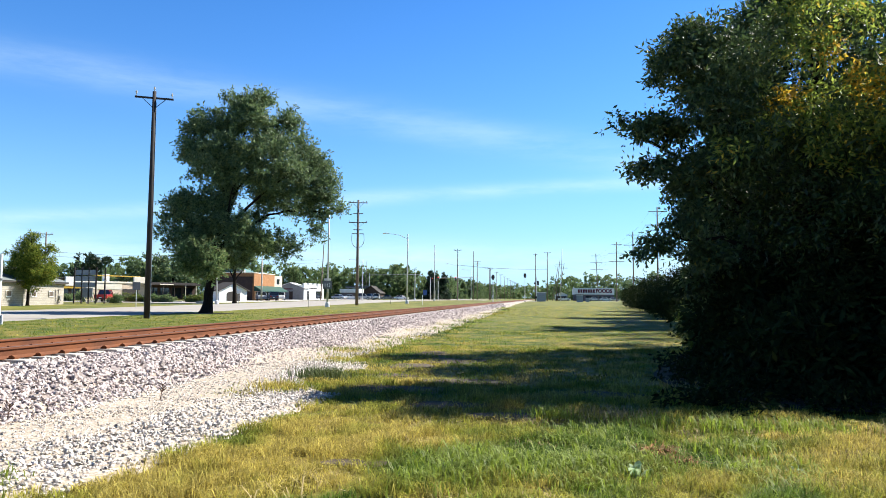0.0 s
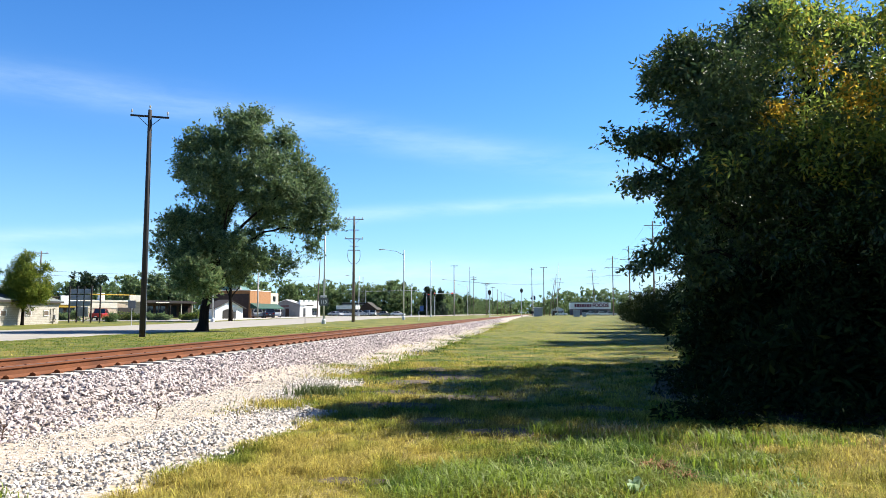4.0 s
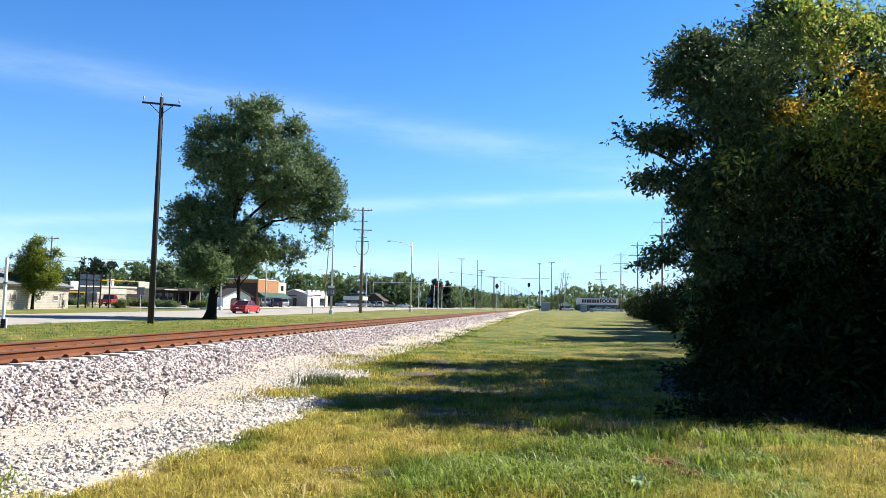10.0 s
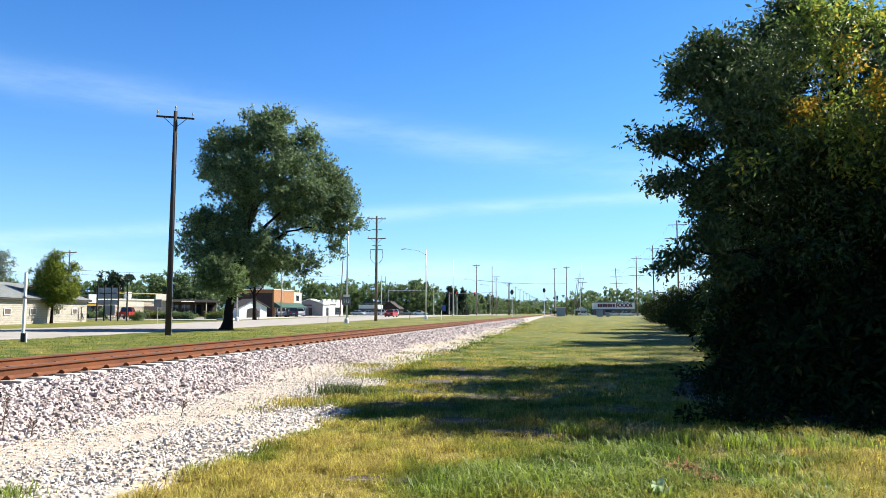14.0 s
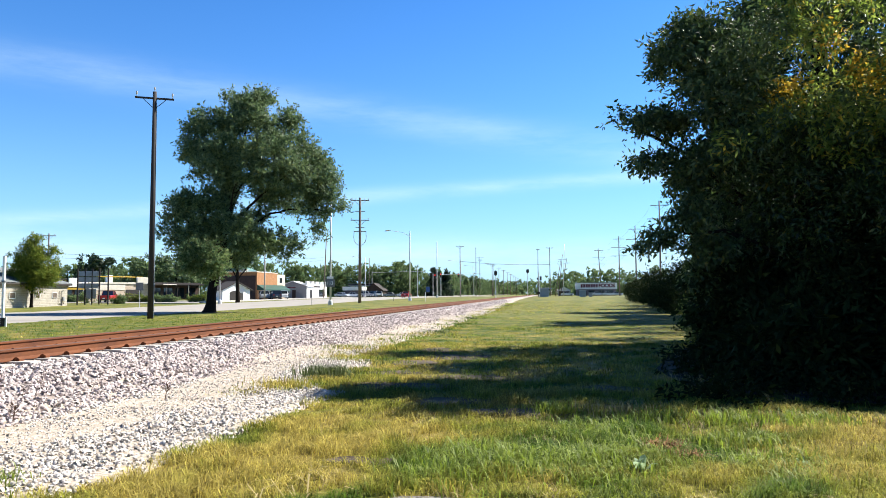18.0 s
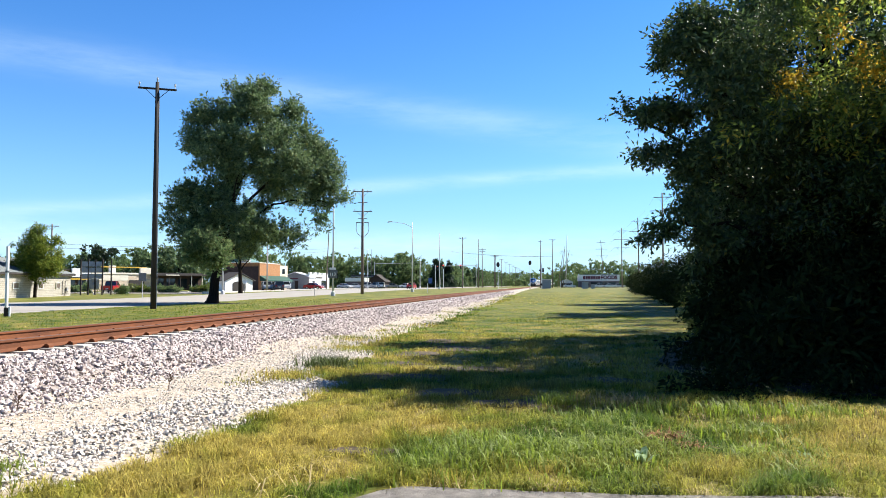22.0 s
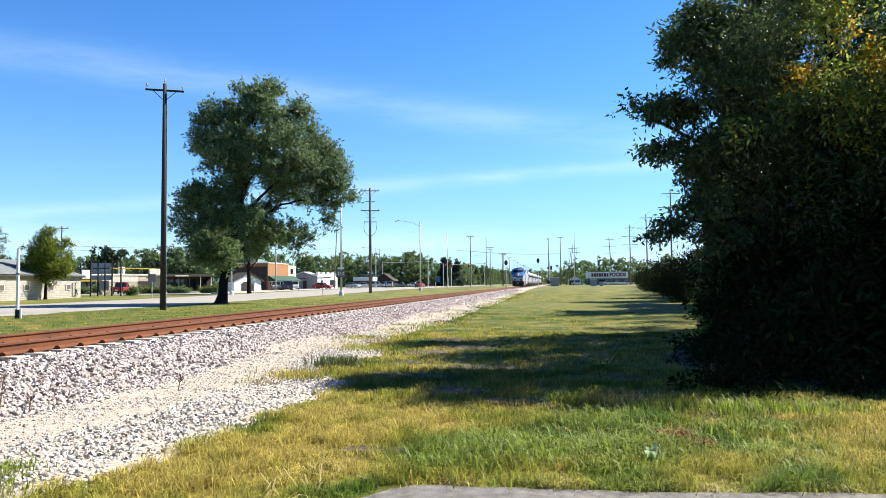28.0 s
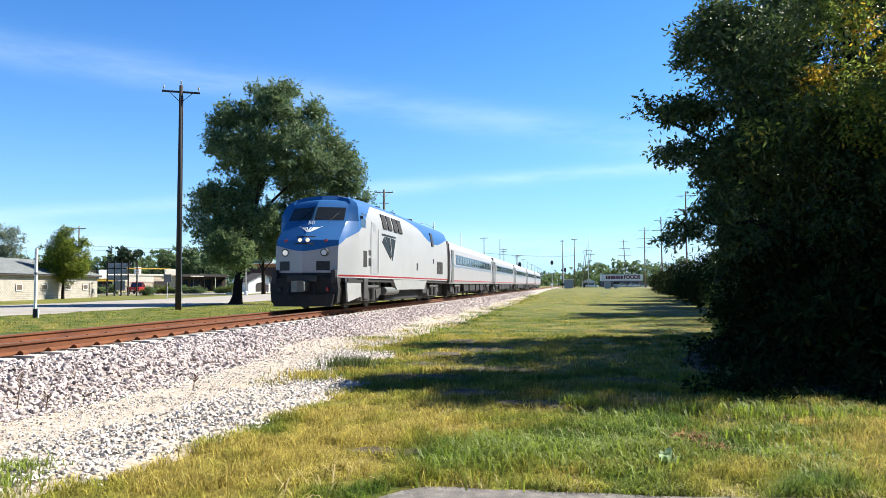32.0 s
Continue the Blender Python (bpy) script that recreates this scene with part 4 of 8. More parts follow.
# a pale olive bush at the thicket's corner
shrub(5.1, 25.6, [(0, 0, 0.6, 0.7, 0.6, 0.5), (0.1, 0, 1.3, 0.5, 0.5, 0.5), (-0.2, 0, 0.3, 0.6, 0.5, 0.3)], 5000, 0.13, "leaf_bright", "low olive-green bush at the edge of the thicket", 201)

# the young maple by the beige building, lit from its far side
MAPLE = [(0.3, 8.0, 0.9, 0), (-0.2, 7.0, 1.4, 0), (1.0, 6.6, 1.3, 0.3), (-1.2, 5.6, 1.4, -0.2), (1.3, 5.2, 1.7, 0.4), (0.0, 5.0, 1.7, -0.6), (-1.9, 3.9, 1.5, 0), (-0.2, 3.6, 1.6, -0.5), (1.7, 3.6, 1.5, 0.2), (2.0, 2.8, 1.0, 0), (-2.2, 2.8, 1.1, 0.2), (0.6, 2.5, 0.9, -0.4)]
make_tree("maple_tree", -60.8, 79.5, [(0, 0, -0.2, 0.26), (0, 0, 0.3, 0.19), (0.05, 0, 2.2, 0.16), (0, 0, 5, 0.1), (0.2, 0, 8, 0.03)],
          [(0, 0, 1.9, -1.8, 0, 3.6, 0.07, 0.02, 0.2), (0, 0, 2.0, 1.8, 0, 3.6, 0.07, 0.02, 0.2), (0, 0, 3.0, 1.2, 0.2, 5.4, 0.06, 0.02, 0.2), (0, 0, 3.0, -1.1, 0, 5.5, 0.06, 0.02, 0.2)],
          [(dx, dd, dz, r, r, r * 0.85) for dx, dz, r, dd in MAPLE], 34000, 0.23, "leaf_maple", "young maple tree with yellow-green leaves by the beige building", seed=31, tight=0.28)
# a second tree beyond the road, behind the elm
make_tree("elm_tree", -47.6, 108.0, [(0, 0, -0.2, 0.42), (0, 0, 0.5, 0.32), (-0.1, 0, 4, 0.26), (-0.4, 0, 8, 0.15), (0, 0, 11, 0.05)],
          [(0, 0, 3.4, -3, 0, 7, 0.12, 0.03, 0.3), (0, 0, 3.6, 3, 0, 7, 0.12, 0.03, 0.3)],
          [(0, 0, 7.5, 2.6, 2.4, 1.8), (-2.6, 0, 8.0, 2.2, 2.2, 1.6), (1.7, 0.4, 8.4, 1.7, 1.7, 1.4), (0, 0, 10.6, 2.6, 2.6, 1.8), (-1.0, 0, 6.2, 1.3, 1.3, 0.8)], 18000, 0.34, "leaf_elm", "elm tree beyond the road with a dark crown", seed=36, tight=0.4)
# the grey-green tree behind the beige building
make_tree("willow_tree", -88.5, 100.0, [(0, 0, -0.2, 0.5), (0, 0, 3, 0.36), (0, 0, 7, 0.2), (0.3, 0, 10, 0.05)], [(0, 0, 3, -3, 0, 7, 0.15, 0.04, 0.2), (0, 0, 3, 3, 0, 7, 0.15, 0.04, 0.2)],
          [(0, 0, 9.5, 3.0, 3.0, 1.6), (-2.5, 0, 7.6, 2.6, 2.6, 1.7), (2.6, 0, 7.5, 2.5, 2.5, 1.7), (4.0, 0, 5.6, 1.6, 1.6, 1.2), (0, 0, 5.6, 2.6, 2.2, 1.4), (2, 0, 4, 2, 2, 1.2), (3.4, 0, 9.2, 1.4, 1.4, 1.0)], 16000, 0.3, "leaf_willow", "grey-green tree behind the beige building", seed=38, tight=0.4)


def far_tree(x, y, h, w, leaf, seed, kind="broad", n=4200):
    rng2 = random.Random(seed)
    z = ground_z(x, y)
    if kind == "broad":
        cl = [(rng2.uniform(-0.5, 0.5) * w, rng2.uniform(-0.5, 0.5) * w, h * f, w * rng2.uniform(0.4, 0.65), w * 0.55, h * 0.16) for f in (0.1, 0.16, 0.22, 0.3, 0.36, 0.44, 0.5, 0.58, 0.66, 0.74, 0.82, 0.92)]
    else:
        cl = [(rng2.uniform(-0.1, 0.1) * w, 0, h * f, w * (1.02 - f) * 0.62, w * (1.02 - f) * 0.62, h * 0.09) for f in (0.1, 0.2, 0.3, 0.4, 0.5, 0.6, 0.7, 0.8, 0.9, 0.97)]
    t = tagged(empty("distant_tree", x, y, z - 0.05), "distant dark conifer beyond the road" if kind != "broad" else "distant rounded green broadleaf tree", "tree", "distant trees")
    part("trunk", tube([(0, 0, 0), (0, 0, h * 0.45), (0, 0, h * 0.9)], [0.3, 0.22, 0.05], 6), M["bark"], t)
    leaf_cloud("crown", cl, int(n * (1.7 if y < 300 else 0.8)), h * (0.052 if y < 300 else 0.075), M[leaf], t, seed=seed, flat=0.7, tight=h * 0.036, bunch=0.35)
    return t


for k, (x, y, h) in enumerate(TALL):
    far_tree(x, y, h, 3.4, "leaf_shade", 500 + k, "broad", 5200)
# the tree line beyond the shops and the crossing; the crown heights fall towards the track
rng = random.Random(9)
FAR_LINE = [(-184, 260, 13), (-170, 262, 12), (-158, 258, 12), (-147, 255, 13), (-132, 262, 12), (-121, 258, 11.5), (-112, 262, 12), (-101, 300, 12.5), (-93, 262, 12), (-85, 290, 11), (-78, 262, 12), (-71, 262, 11.5), (-64, 268, 11), (-57, 262, 12.6), (-52, 270, 12)]
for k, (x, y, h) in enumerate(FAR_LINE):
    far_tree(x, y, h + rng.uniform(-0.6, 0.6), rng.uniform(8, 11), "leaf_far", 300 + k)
for k in range(30):
    y = 262 + k * 15
    far_tree(-47 + k * 0.35 + rng.uniform(-3, 3), y, rng.uniform(8.5, 11), rng.uniform(7, 9), rng.choice(["leaf_far", "leaf_far", "leaf_elm"]), 340 + k, rng.choice(["broad", "broad", "fir"]), 3600)
for k, (x, y, h) in enumerate([(-42, 268, 10.4), (-38, 272, 9.8), (-41, 262, 10.2)]):
    far_tree(x, y, h, 6.5, "leaf_pine", 380 + k, "fir", 3200)
# behind the shops, farther off
for k in range(16):
    far_tree(-330 + k * 15 + rng.uniform(-3, 3), 330 + rng.uniform(-20, 20), rng.uniform(14, 19), rng.uniform(10, 14), "leaf_far", 400 + k, "broad", 1800)
far_tree(-139, 205, 13.0, 9.0, "leaf_pine", 430, "broad", 4200)
far_tree(-91, 170, 10.6, 9.5, "leaf_elm", 431, "broad", 6000)
far_tree(-98, 168, 10.2, 8.5, "leaf_elm", 432, "broad", 6000)
far_tree(-76, 182, 9.5, 8.0, "leaf_far", 433, "broad", 5000)
# beyond the store
for k in range(22):
    x = 8 + k * 7.5
    far_tree(x, 400 + rng.uniform(-15, 15), rng.uniform(12, 16.5), rng.uniform(10, 13), "leaf_far", 450 + k, "broad", 2400)
# where the line runs out of sight
for k in range(18):
    s = -1 if k % 2 else 1
    y = rng.uniform(520, 900)
    far_tree(-9 + bend(y) + s * rng.uniform(16, 60), y, rng.uniform(10, 13), 12, "leaf_far", 480 + k, "broad", 1500)
# low woods that close the horizon
woods = np.random.default_rng(71)
wx = woods.uniform(-120, 150, 150)
wy = 560 + 0.1 * np.abs(wx) + woods.uniform(-20, 60, 150)
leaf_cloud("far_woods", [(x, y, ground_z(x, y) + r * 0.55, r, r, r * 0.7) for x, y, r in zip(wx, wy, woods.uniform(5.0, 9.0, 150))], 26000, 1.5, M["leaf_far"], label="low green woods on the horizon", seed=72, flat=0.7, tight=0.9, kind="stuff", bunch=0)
# unseen trees added beside and behind the eye to block sky light
for k, (x, y, h) in enumerate([(16.5, 13.0, 8.5), (19.0, 8.0, 9.5), (20.0, 2.0, 10.0), (19.0, -4.5, 10.0), (15.0, -10.5, 9.5), (9.0, -14.5, 9.5), (2.0, -16.5, 9.0)]):
    far_tree(x, y, h, 6.5, "leaf_elm", 520 + k, "broad", 5200)
# ---- loose stone, grass, weeds ----
def rocks(name, xs, ys, zs, sizes, material, label, seed):
    """Many angular stones, each one a squashed irregular polyhedron."""
    rng = np.random.default_rng(seed)
    n = len(xs)
    base = np.array([(-1, -1, -0.7), (1, -0.8, -0.8), (0.9, 1, -0.7), (-0.9, 0.9, -0.8), (-0.7, -0.6, 0.6), (0.6, -0.7, 0.75), (0.75, 0.6, 0.55), (-0.6, 0.75, 0.7)], float)
    quads = np.array([(4, 5, 6, 7), (0, 1, 5, 4), (1, 2, 6, 5), (2, 3, 7, 6), (3, 0, 4, 7)])
    v = base[None] * (1 + rng.uniform(-0.38, 0.38, (n, 8, 3)))
    v *= np.stack([rng.uniform(0.7, 1.25, n), rng.uniform(0.55, 1.0, n), rng.uniform(0.4, 0.8, n)], 1)[:, None, :]
    # a turn about a random axis
    q = rng.normal(size=(n, 4)) * (0.55, 0.55, 1.0, 1.0)
    q /= np.linalg.norm(q, axis=1)[:, None]
    x, y, z, w = q.T
    R = np.stack([1 - 2 * (y * y + z * z), 2 * (x * y - z * w), 2 * (x * z + y * w), 2 * (x * y + z * w), 1 - 2 * (x * x + z * z), 2 * (y * z - x * w), 2 * (x * z - y * w), 2 * (y * z + x * w), 1 - 2 * (x * x + y * y)], 1).reshape(-1, 3, 3)
    v = np.einsum("nij,nkj->nki", R, v) * (np.asarray(sizes) * 0.5)[:, None, None]
    v += np.stack([xs, ys, zs], 1)[:, None, :]
    f = (quads[None] + (np.arange(n) * 8)[:, None, None]).reshape(-1)
    me = bpy.data.meshes.new(name)
    me.vertices.add(n * 8)
    me.vertices.foreach_set("co", v.ravel())
    me.loops.add(n * 20)
    me.loops.foreach_set("vertex_index", f.astype(np.int32))
    me.polygons.add(n * 5)
    me.polygons.foreach_set("loop_start", np.arange(0, n * 20, 4, dtype=np.int32))
    me.polygons.foreach_set("loop_total", np.full(n * 5, 4, dtype=np.int32))
    me.materials.append(material)
    me.update()
    return tagged(new(name, me), label, "stones", kind="stuff")


def bed_height(x, y):
    p = bed_profile(y)
    for (a, u), (b, v) in zip(p, p[1:]):
        if a <= x <= b:
            return u + (v - u) * (x - a) / (b - a)
    return ground_z(x, y)


STONE_SHAPES = {}


def loose_stone(name, x, y, z, size, k, material):
    """One angular stone of the bed; a dozen shapes are shared between all of them."""
    key = (name, k % 12)
    if key not in STONE_SHAPES:
        r2 = random.Random(k * 7 + len(name))
        bm = bmesh.new()
        bmesh.ops.create_icosphere(bm, subdivisions=1, radius=0.62)
        squash = Vector((r2.uniform(0.85, 1.25), r2.uniform(0.65, 1.0), r2.uniform(0.5, 0.8)))
        for v in bm.verts:
            v.co = Vector([c * q * r2.uniform(0.78, 1.2) for c, q in zip(v.co, squash)])
        me = bpy.data.meshes.new(name)
        bm.to_mesh(me)
        bm.free()
        me.materials.append(material)
        STONE_SHAPES[key] = me
    ob = new(name, STONE_SHAPES[key])
    ob.parent = bpy.data.objects["ballast_bed"]
    turn = random.Random(k * 13 + 5)
    ob.matrix_local = pose(x, y, z, turn.uniform(-40, 40), turn.uniform(-40, 40), turn.uniform(0, 360))
    ob.scale = (size * 0.92, size * 0.92, size * 0.92)
    return ob


def scatter_stones():
    rng = np.random.default_rng(21)
    xs, ys, zs, ss = [], [], [], []
    step = 0.8
    y = -5.0
    while y < 125:
        count = int((300 if y < 2.5 else 1250 if y < 16 else 760 if y < 30 else 330 if y < 48 else 130 if y < 75 else 60) * step)
        e = edge_x(y + step / 2)
        prof = bed_profile(y + step / 2)
        px, pz = [p[0] for p in prof], [p[1] for p in prof]
        x = rng.uniform(-7.98, e + 0.1, int(count * (e + 8) / 2.4))
        far = rng.uniform(-11.9, -7.9, count // 2)
        x = np.concatenate([x, far])
        yy = rng.uniform(y, y + step, len(x))
        # the sleepers stay clear on top
        phase = (yy + 1.0) / 0.6096
        on_tie = (np.abs(phase - np.round(phase)) < 0.24) & (x < -8.12) & (x > -10.52)
        x, yy = x[~on_tie], yy[~on_tie]
        big = 0.052 + 0.016 * (y > 30) + 0.04 * (y > 48) + 0.03 * (y > 75)
        s = rng.uniform(0.6, 1.45, len(x)) * big
        apron = x > -6.2
        s = np.where(apron, s * 0.7, s)
        # worn sandy band at the foot of the slope carries few stones
        band = np.abs(x + 5.75 + 0.35 * np.sin(yy * 0.45)) < 0.55
        keep = ~(band & (rng.uniform(size=len(x)) < 0.2))
        s = np.where(band, s * rng.uniform(0.35, 0.75, len(x)), s)
        keep &= ~((yy > 24) & (x > -6.35) & (rng.uniform(size=len(x)) < 0.72))
        # thin out towards the grass
        keep &= ~((x > e - 0.5) & (rng.uniform(size=len(x)) < (x - (e - 0.5)) * 1.1))
        x, yy, s = x[keep], yy[keep], s[keep]
        z = np.interp(x, px, pz) + s * rng.uniform(-0.1, 0.35, len(x))
        z = np.where(x < -7.5, np.minimum(z, np.where(x > -8.15, 0.565, 0.53) - s * 0.25), z)
        xs.append(x), ys.append(yy), zs.append(z), ss.append(s)
        y += step
    xs, ys, zs, ss = map(np.concatenate, (xs, ys, zs, ss))
    # darker mauve stone on the slope, white limestone on the apron
    slope = xs < -6.15
    # the stones nearest to the eye are single pieces of the bed
    near = np.zeros(len(xs), bool)
    for name, pick, stuff in (("ballast_stone", slope & (ys > 7.3) & (ys < 8.6) & (xs > -7.5), M["single_stone"]), ("gravel_stone", ~slope & (ys > 5.6) & (ys < 8.2) & (xs > -5.9), M["single_limestone"])):
        idx = np.nonzero(pick & (ss > 0.036))[0][:300]
        near[idx] = True
        for k, i in enumerate(idx):
            loose_stone(name, float(xs[i]), float(ys[i]), float(zs[i]), float(ss[i]), k, stuff)
    xs, ys, zs, ss, slope = xs[~near], ys[~near], zs[~near], ss[~near], slope[~near]
    rocks("ballast_stones", xs[slope], ys[slope], zs[slope], ss[slope], M["stone"], "loose grey, white and mauve crushed ballast stones", 1)
    rocks("gravel_stones", xs[~slope], ys[~slope], zs[~slope], ss[~slope], M["limestone"], "loose white limestone gravel beside the grass", 2)


M["limestone"] = mat("limestone", (0.655, 0.608, 0.554), (0.452, 0.413, 0.382), 0.9, 9.0, island=0.5, bump=0.3)
M["stone"] = mat("stone", (0.593, 0.527, 0.503), (0.343, 0.289, 0.285), 0.9, 9.0, island=0.45, bump=0.3)
M["single_stone"] = mat("single_stone", (0.593, 0.527, 0.503), (0.343, 0.289, 0.285), 0.9, 9.0, obj=0.45, bump=0.3)
M["single_limestone"] = mat("single_limestone", (0.655, 0.608, 0.554), (0.452, 0.413, 0.382), 0.9, 9.0, obj=0.36, bump=0.3)
scatter_stones()


def blades(name, x, y, h, w, lean, material, label, seed, cat="grass", double=True):
    rng = np.random.default_rng(seed)
    n = len(x)
    a = rng.uniform(0, math.tau, n)
    dx, dy = np.cos(a), np.sin(a)
    z0 = np.array([ground_z(float(u), float(v)) for u, v in zip(x, y)]) - 0.01
    L = h * lean
    p0 = np.stack([x - dy * w, y + dx * w, z0], 1)
    p1 = np.stack([x + dy * w, y - dx * w, z0], 1)
    mid = np.stack([x + dx * L * 0.35, y + dy * L * 0.35, z0 + h * 0.6], 1)
    side = np.stack([-dy * w * 0.75, dx * w * 0.75, np.zeros(n)], 1)
    tip = np.stack([x + dx * L, y + dy * L, z0 + h * (1.0 - 0.35 * lean)], 1)
    v = np.stack([p0, p1, mid - side, mid + side, tip], 1)
    idx = np.arange(n)[:, None] * 5
    loops = np.concatenate([idx + [0, 1, 2], idx + [0, 2, 3], idx + [3, 2, 4]], 1).reshape(-1)
    me = bpy.data.meshes.new(name)
    me.vertices.add(n * 5)
    me.vertices.foreach_set("co", v.ravel())
    me.loops.add(n * 9)
    me.loops.foreach_set("vertex_index", loops.astype(np.int32))
    me.polygons.add(n * 3)
    me.polygons.foreach_set("loop_start", np.arange(0, n * 9, 3, dtype=np.int32))
    me.polygons.foreach_set("loop_total", np.full(n * 3, 3, dtype=np.int32))
    me.materials.append(material)
    me.update()
    return tagged(new(name, me), label, cat, kind="stuff")


def lawn_field():
    rng = np.random.default_rng(33)
    zones = [(-5.0, 3.4, -5.0, -1.55, 420, 0.10, 0.006), (3.4, 5.2, -6.2, -1.5, 1800, 0.11, 0.0034), (20, 75, -30.5, -13.6, 34, 0.075, 0.014), (5.2, 9.0, -4.9, 7.4, 2300, 0.115, 0.0038), (9.0, 14.0, -4.8, 6.5, 1200, 0.1, 0.005), (14, 24, -6.4, 6.5, 480, 0.08, 0.0065), (24, 58, -7.2, 9, 190, 0.048, 0.009), (58, 120, -7.0, 12, 18, 0.07, 0.026)]
    X, Y, Hh, W = [], [], [], []
    for y0, y1, x0, x1, dens, h, w in zones:
        n = int((y1 - y0) * (x1 - x0) * dens)
        x, y = rng.uniform(x0, x1, n), rng.uniform(y0, y1, n)
        edge = np.interp(y, np.linspace(y0, y1, 60), [edge_x(v) for v in np.linspace(y0, y1, 60)])
        keep = (x1 < -10) | (x > edge - 0.12 * rng.uniform(size=n) ** 2)
        path = 5.74 + 0.11 * np.maximum(0, x - 0.5) ** 1.05
        keep &= (y > path) | (x < -1.42)
        if y0 > 20 and x1 > 0:
            keep &= rng.uniform(size=n) < np.maximum(0.25, (y1 - y) / (y1 - y0))
        patch = np.array([noise.noise((a * 0.8, b * 0.8, 2.0)) for a, b in zip(x, y)])
        bare = np.array([noise.noise((a * 1.3 + 5, b * 1.3, 7.0)) for a, b in zip(x, y)])
        keep &= ~((bare > 0.38) & (rng.uniform(size=n) < 0.75))
        for sx, sy, rx, ry in SOIL + [(-28.3, 59.0, 3.0, 2.0)]:
            keep &= ~((((x - sx) / rx) ** 2 + ((y - sy) / ry) ** 2 < rng.uniform(0.2, 1.2, n)) & (rng.uniform(size=n) < 0.8))
        # grass thinned so that the floor's painted shade shows
        shade_edge = np.interp(y, [9.9, 10.8, 13.0, 15.5, 19.0, 23.0, 30.0], [4.6, 3.2, 2.3, 2.1, 2.9, 4.3, 7.5])
        keep &= ~((x > shade_edge + rng.normal(0, 0.2, n)) & (y > 10.0 + rng.normal(0, 0.15, n)) & (y < 30) & (rng.uniform(size=n) < 0.6))
        clump = np.array([noise.noise((a * 2.7, b * 2.7, 4.0)) for a, b in zip(x, y)])
        patch = patch * 0.6 + clump * 0.75
        keep &= ~((clump < -0.15) & (rng.uniform(size=n) < 0.45))
        x, y, patch = x[keep], y[keep], patch[keep]
        X.append(x), Y.append(y)
        Hh.append(h * np.maximum(0.25, 1 + 1.15 * patch) * rng.uniform(0.45, 1.35, len(x))), W.append(w * rng.uniform(0.6, 1.3, len(x)))
    X, Y, Hh, W = map(np.concatenate, (X, Y, Hh, W))
    lean = rng.uniform(0.3, 1.8, len(X))
    blades("grass", X, Y, np.maximum(Hh, 0.02), W, lean, M["blade"], "short mown grass, green with straw-yellow patches", 34)


lawn_field()


def tuft(x, y, n, r, h, seed, material="blade", label="tall grass tuft beside the gravel", w=0.006, name="grass_tuft", lean=(0.3, 1.1)):
    rng = np.random.default_rng(seed)
    t = rng.normal(size=(n, 2)) * r * 0.5
    ob = blades(name, x + t[:, 0], y + t[:, 1], h * rng.uniform(0.4, 1.1, n), np.full(n, w), rng.uniform(*lean, n), M[material], label, seed, "grass tuft")
    return ob


M["straw"] = mat("straw", (0.44, 0.36, 0.17), (0.30, 0.235, 0.105), 0.9, 8.0, island=0.3)
M["red_straw"] = mat("red_straw", (0.30, 0.145, 0.05), (0.18, 0.085, 0.035), 0.9, 8.0, island=0.3)
M["dark_blade"] = mat("dark_blade", (0.101, 0.133, 0.0351), (0.0624, 0.0936, 0.0234), 0.7, 8.0, island=0.4, trans=0.25)
M["lush"] = mat("lush", (0.27, 0.34, 0.045), (0.18, 0.25, 0.03), 0.6, 8.0, island=0.4, trans=0.45)
for k, (x, y, n, r, h) in enumerate([(-4.45, 12.0, 700, 0.5, 0.24), (-4.25, 13.7, 900, 0.55, 0.32), (-4.75, 11.3, 400, 0.5, 0.14), (-3.8, 12.6, 500, 0.6, 0.16), (-4.9, 17.5, 700, 0.9, 0.2), (-5.8, 20.5, 700, 0.9, 0.22), (-3.6, 14.6, 500, 0.8, 0.14), (-6.3, 27, 500, 1.0, 0.2), (-6.7, 33, 500, 1.2, 0.22), (-6.9, 42, 500, 1.6, 0.25), (-5.6, 15.6, 300, 0.6, 0.12), (-4.75, 5.7, 420, 0.3, 0.16), (-4.55, 5.2, 420, 0.35, 0.16), (-4.9, 4.9, 300, 0.3, 0.15)]):
    tuft(x, y, n, r, h, 500 + k, "dark_blade" if k == 1 else "lush" if k > 10 else "blade")
for k, (x, y, n, r, h) in enumerate([(0.05, 10.0, 260, 0.3, 0.26), (1.35, 9.55, 350, 0.4, 0.24), (2.2, 9.5, 350, 0.45, 0.24), (3.1, 9.6, 300, 0.5, 0.2), (-0.35, 6.9, 520, 0.55, 0.22), (0.7, 7.1, 420, 0.55, 0.2), (-0.95, 6.3, 420, 0.5, 0.2), (1.8, 8.2, 300, 0.5, 0.18), (0.55, 8.9, 380, 0.6, 0.2)]):
    tuft(x, y, n, r, h, 530 + k, "lush", "lush green tuft of taller grass in the lawn", 0.0065)
for k, (x, y, n, r, h) in enumerate([(1.12, 7.8, 330, 0.17, 0.18), (1.28, 7.4, 200, 0.14, 0.15)]):
    tuft(x, y, n, r, h, 550 + k, "red_straw", "reddish-brown dead grass patch in the lawn", 0.006, "dead_grass", (0.8, 1.6))
for k in range(16):
    r2 = random.Random(560 + k)
    tuft(r2.uniform(-2.6, 5.5), r2.uniform(6.1, 9.6), 90, 0.3, 0.12, 570 + k, "straw", "dry straw-coloured grass tuft in the lawn", 0.005, "dry_grass", (0.5, 1.5))
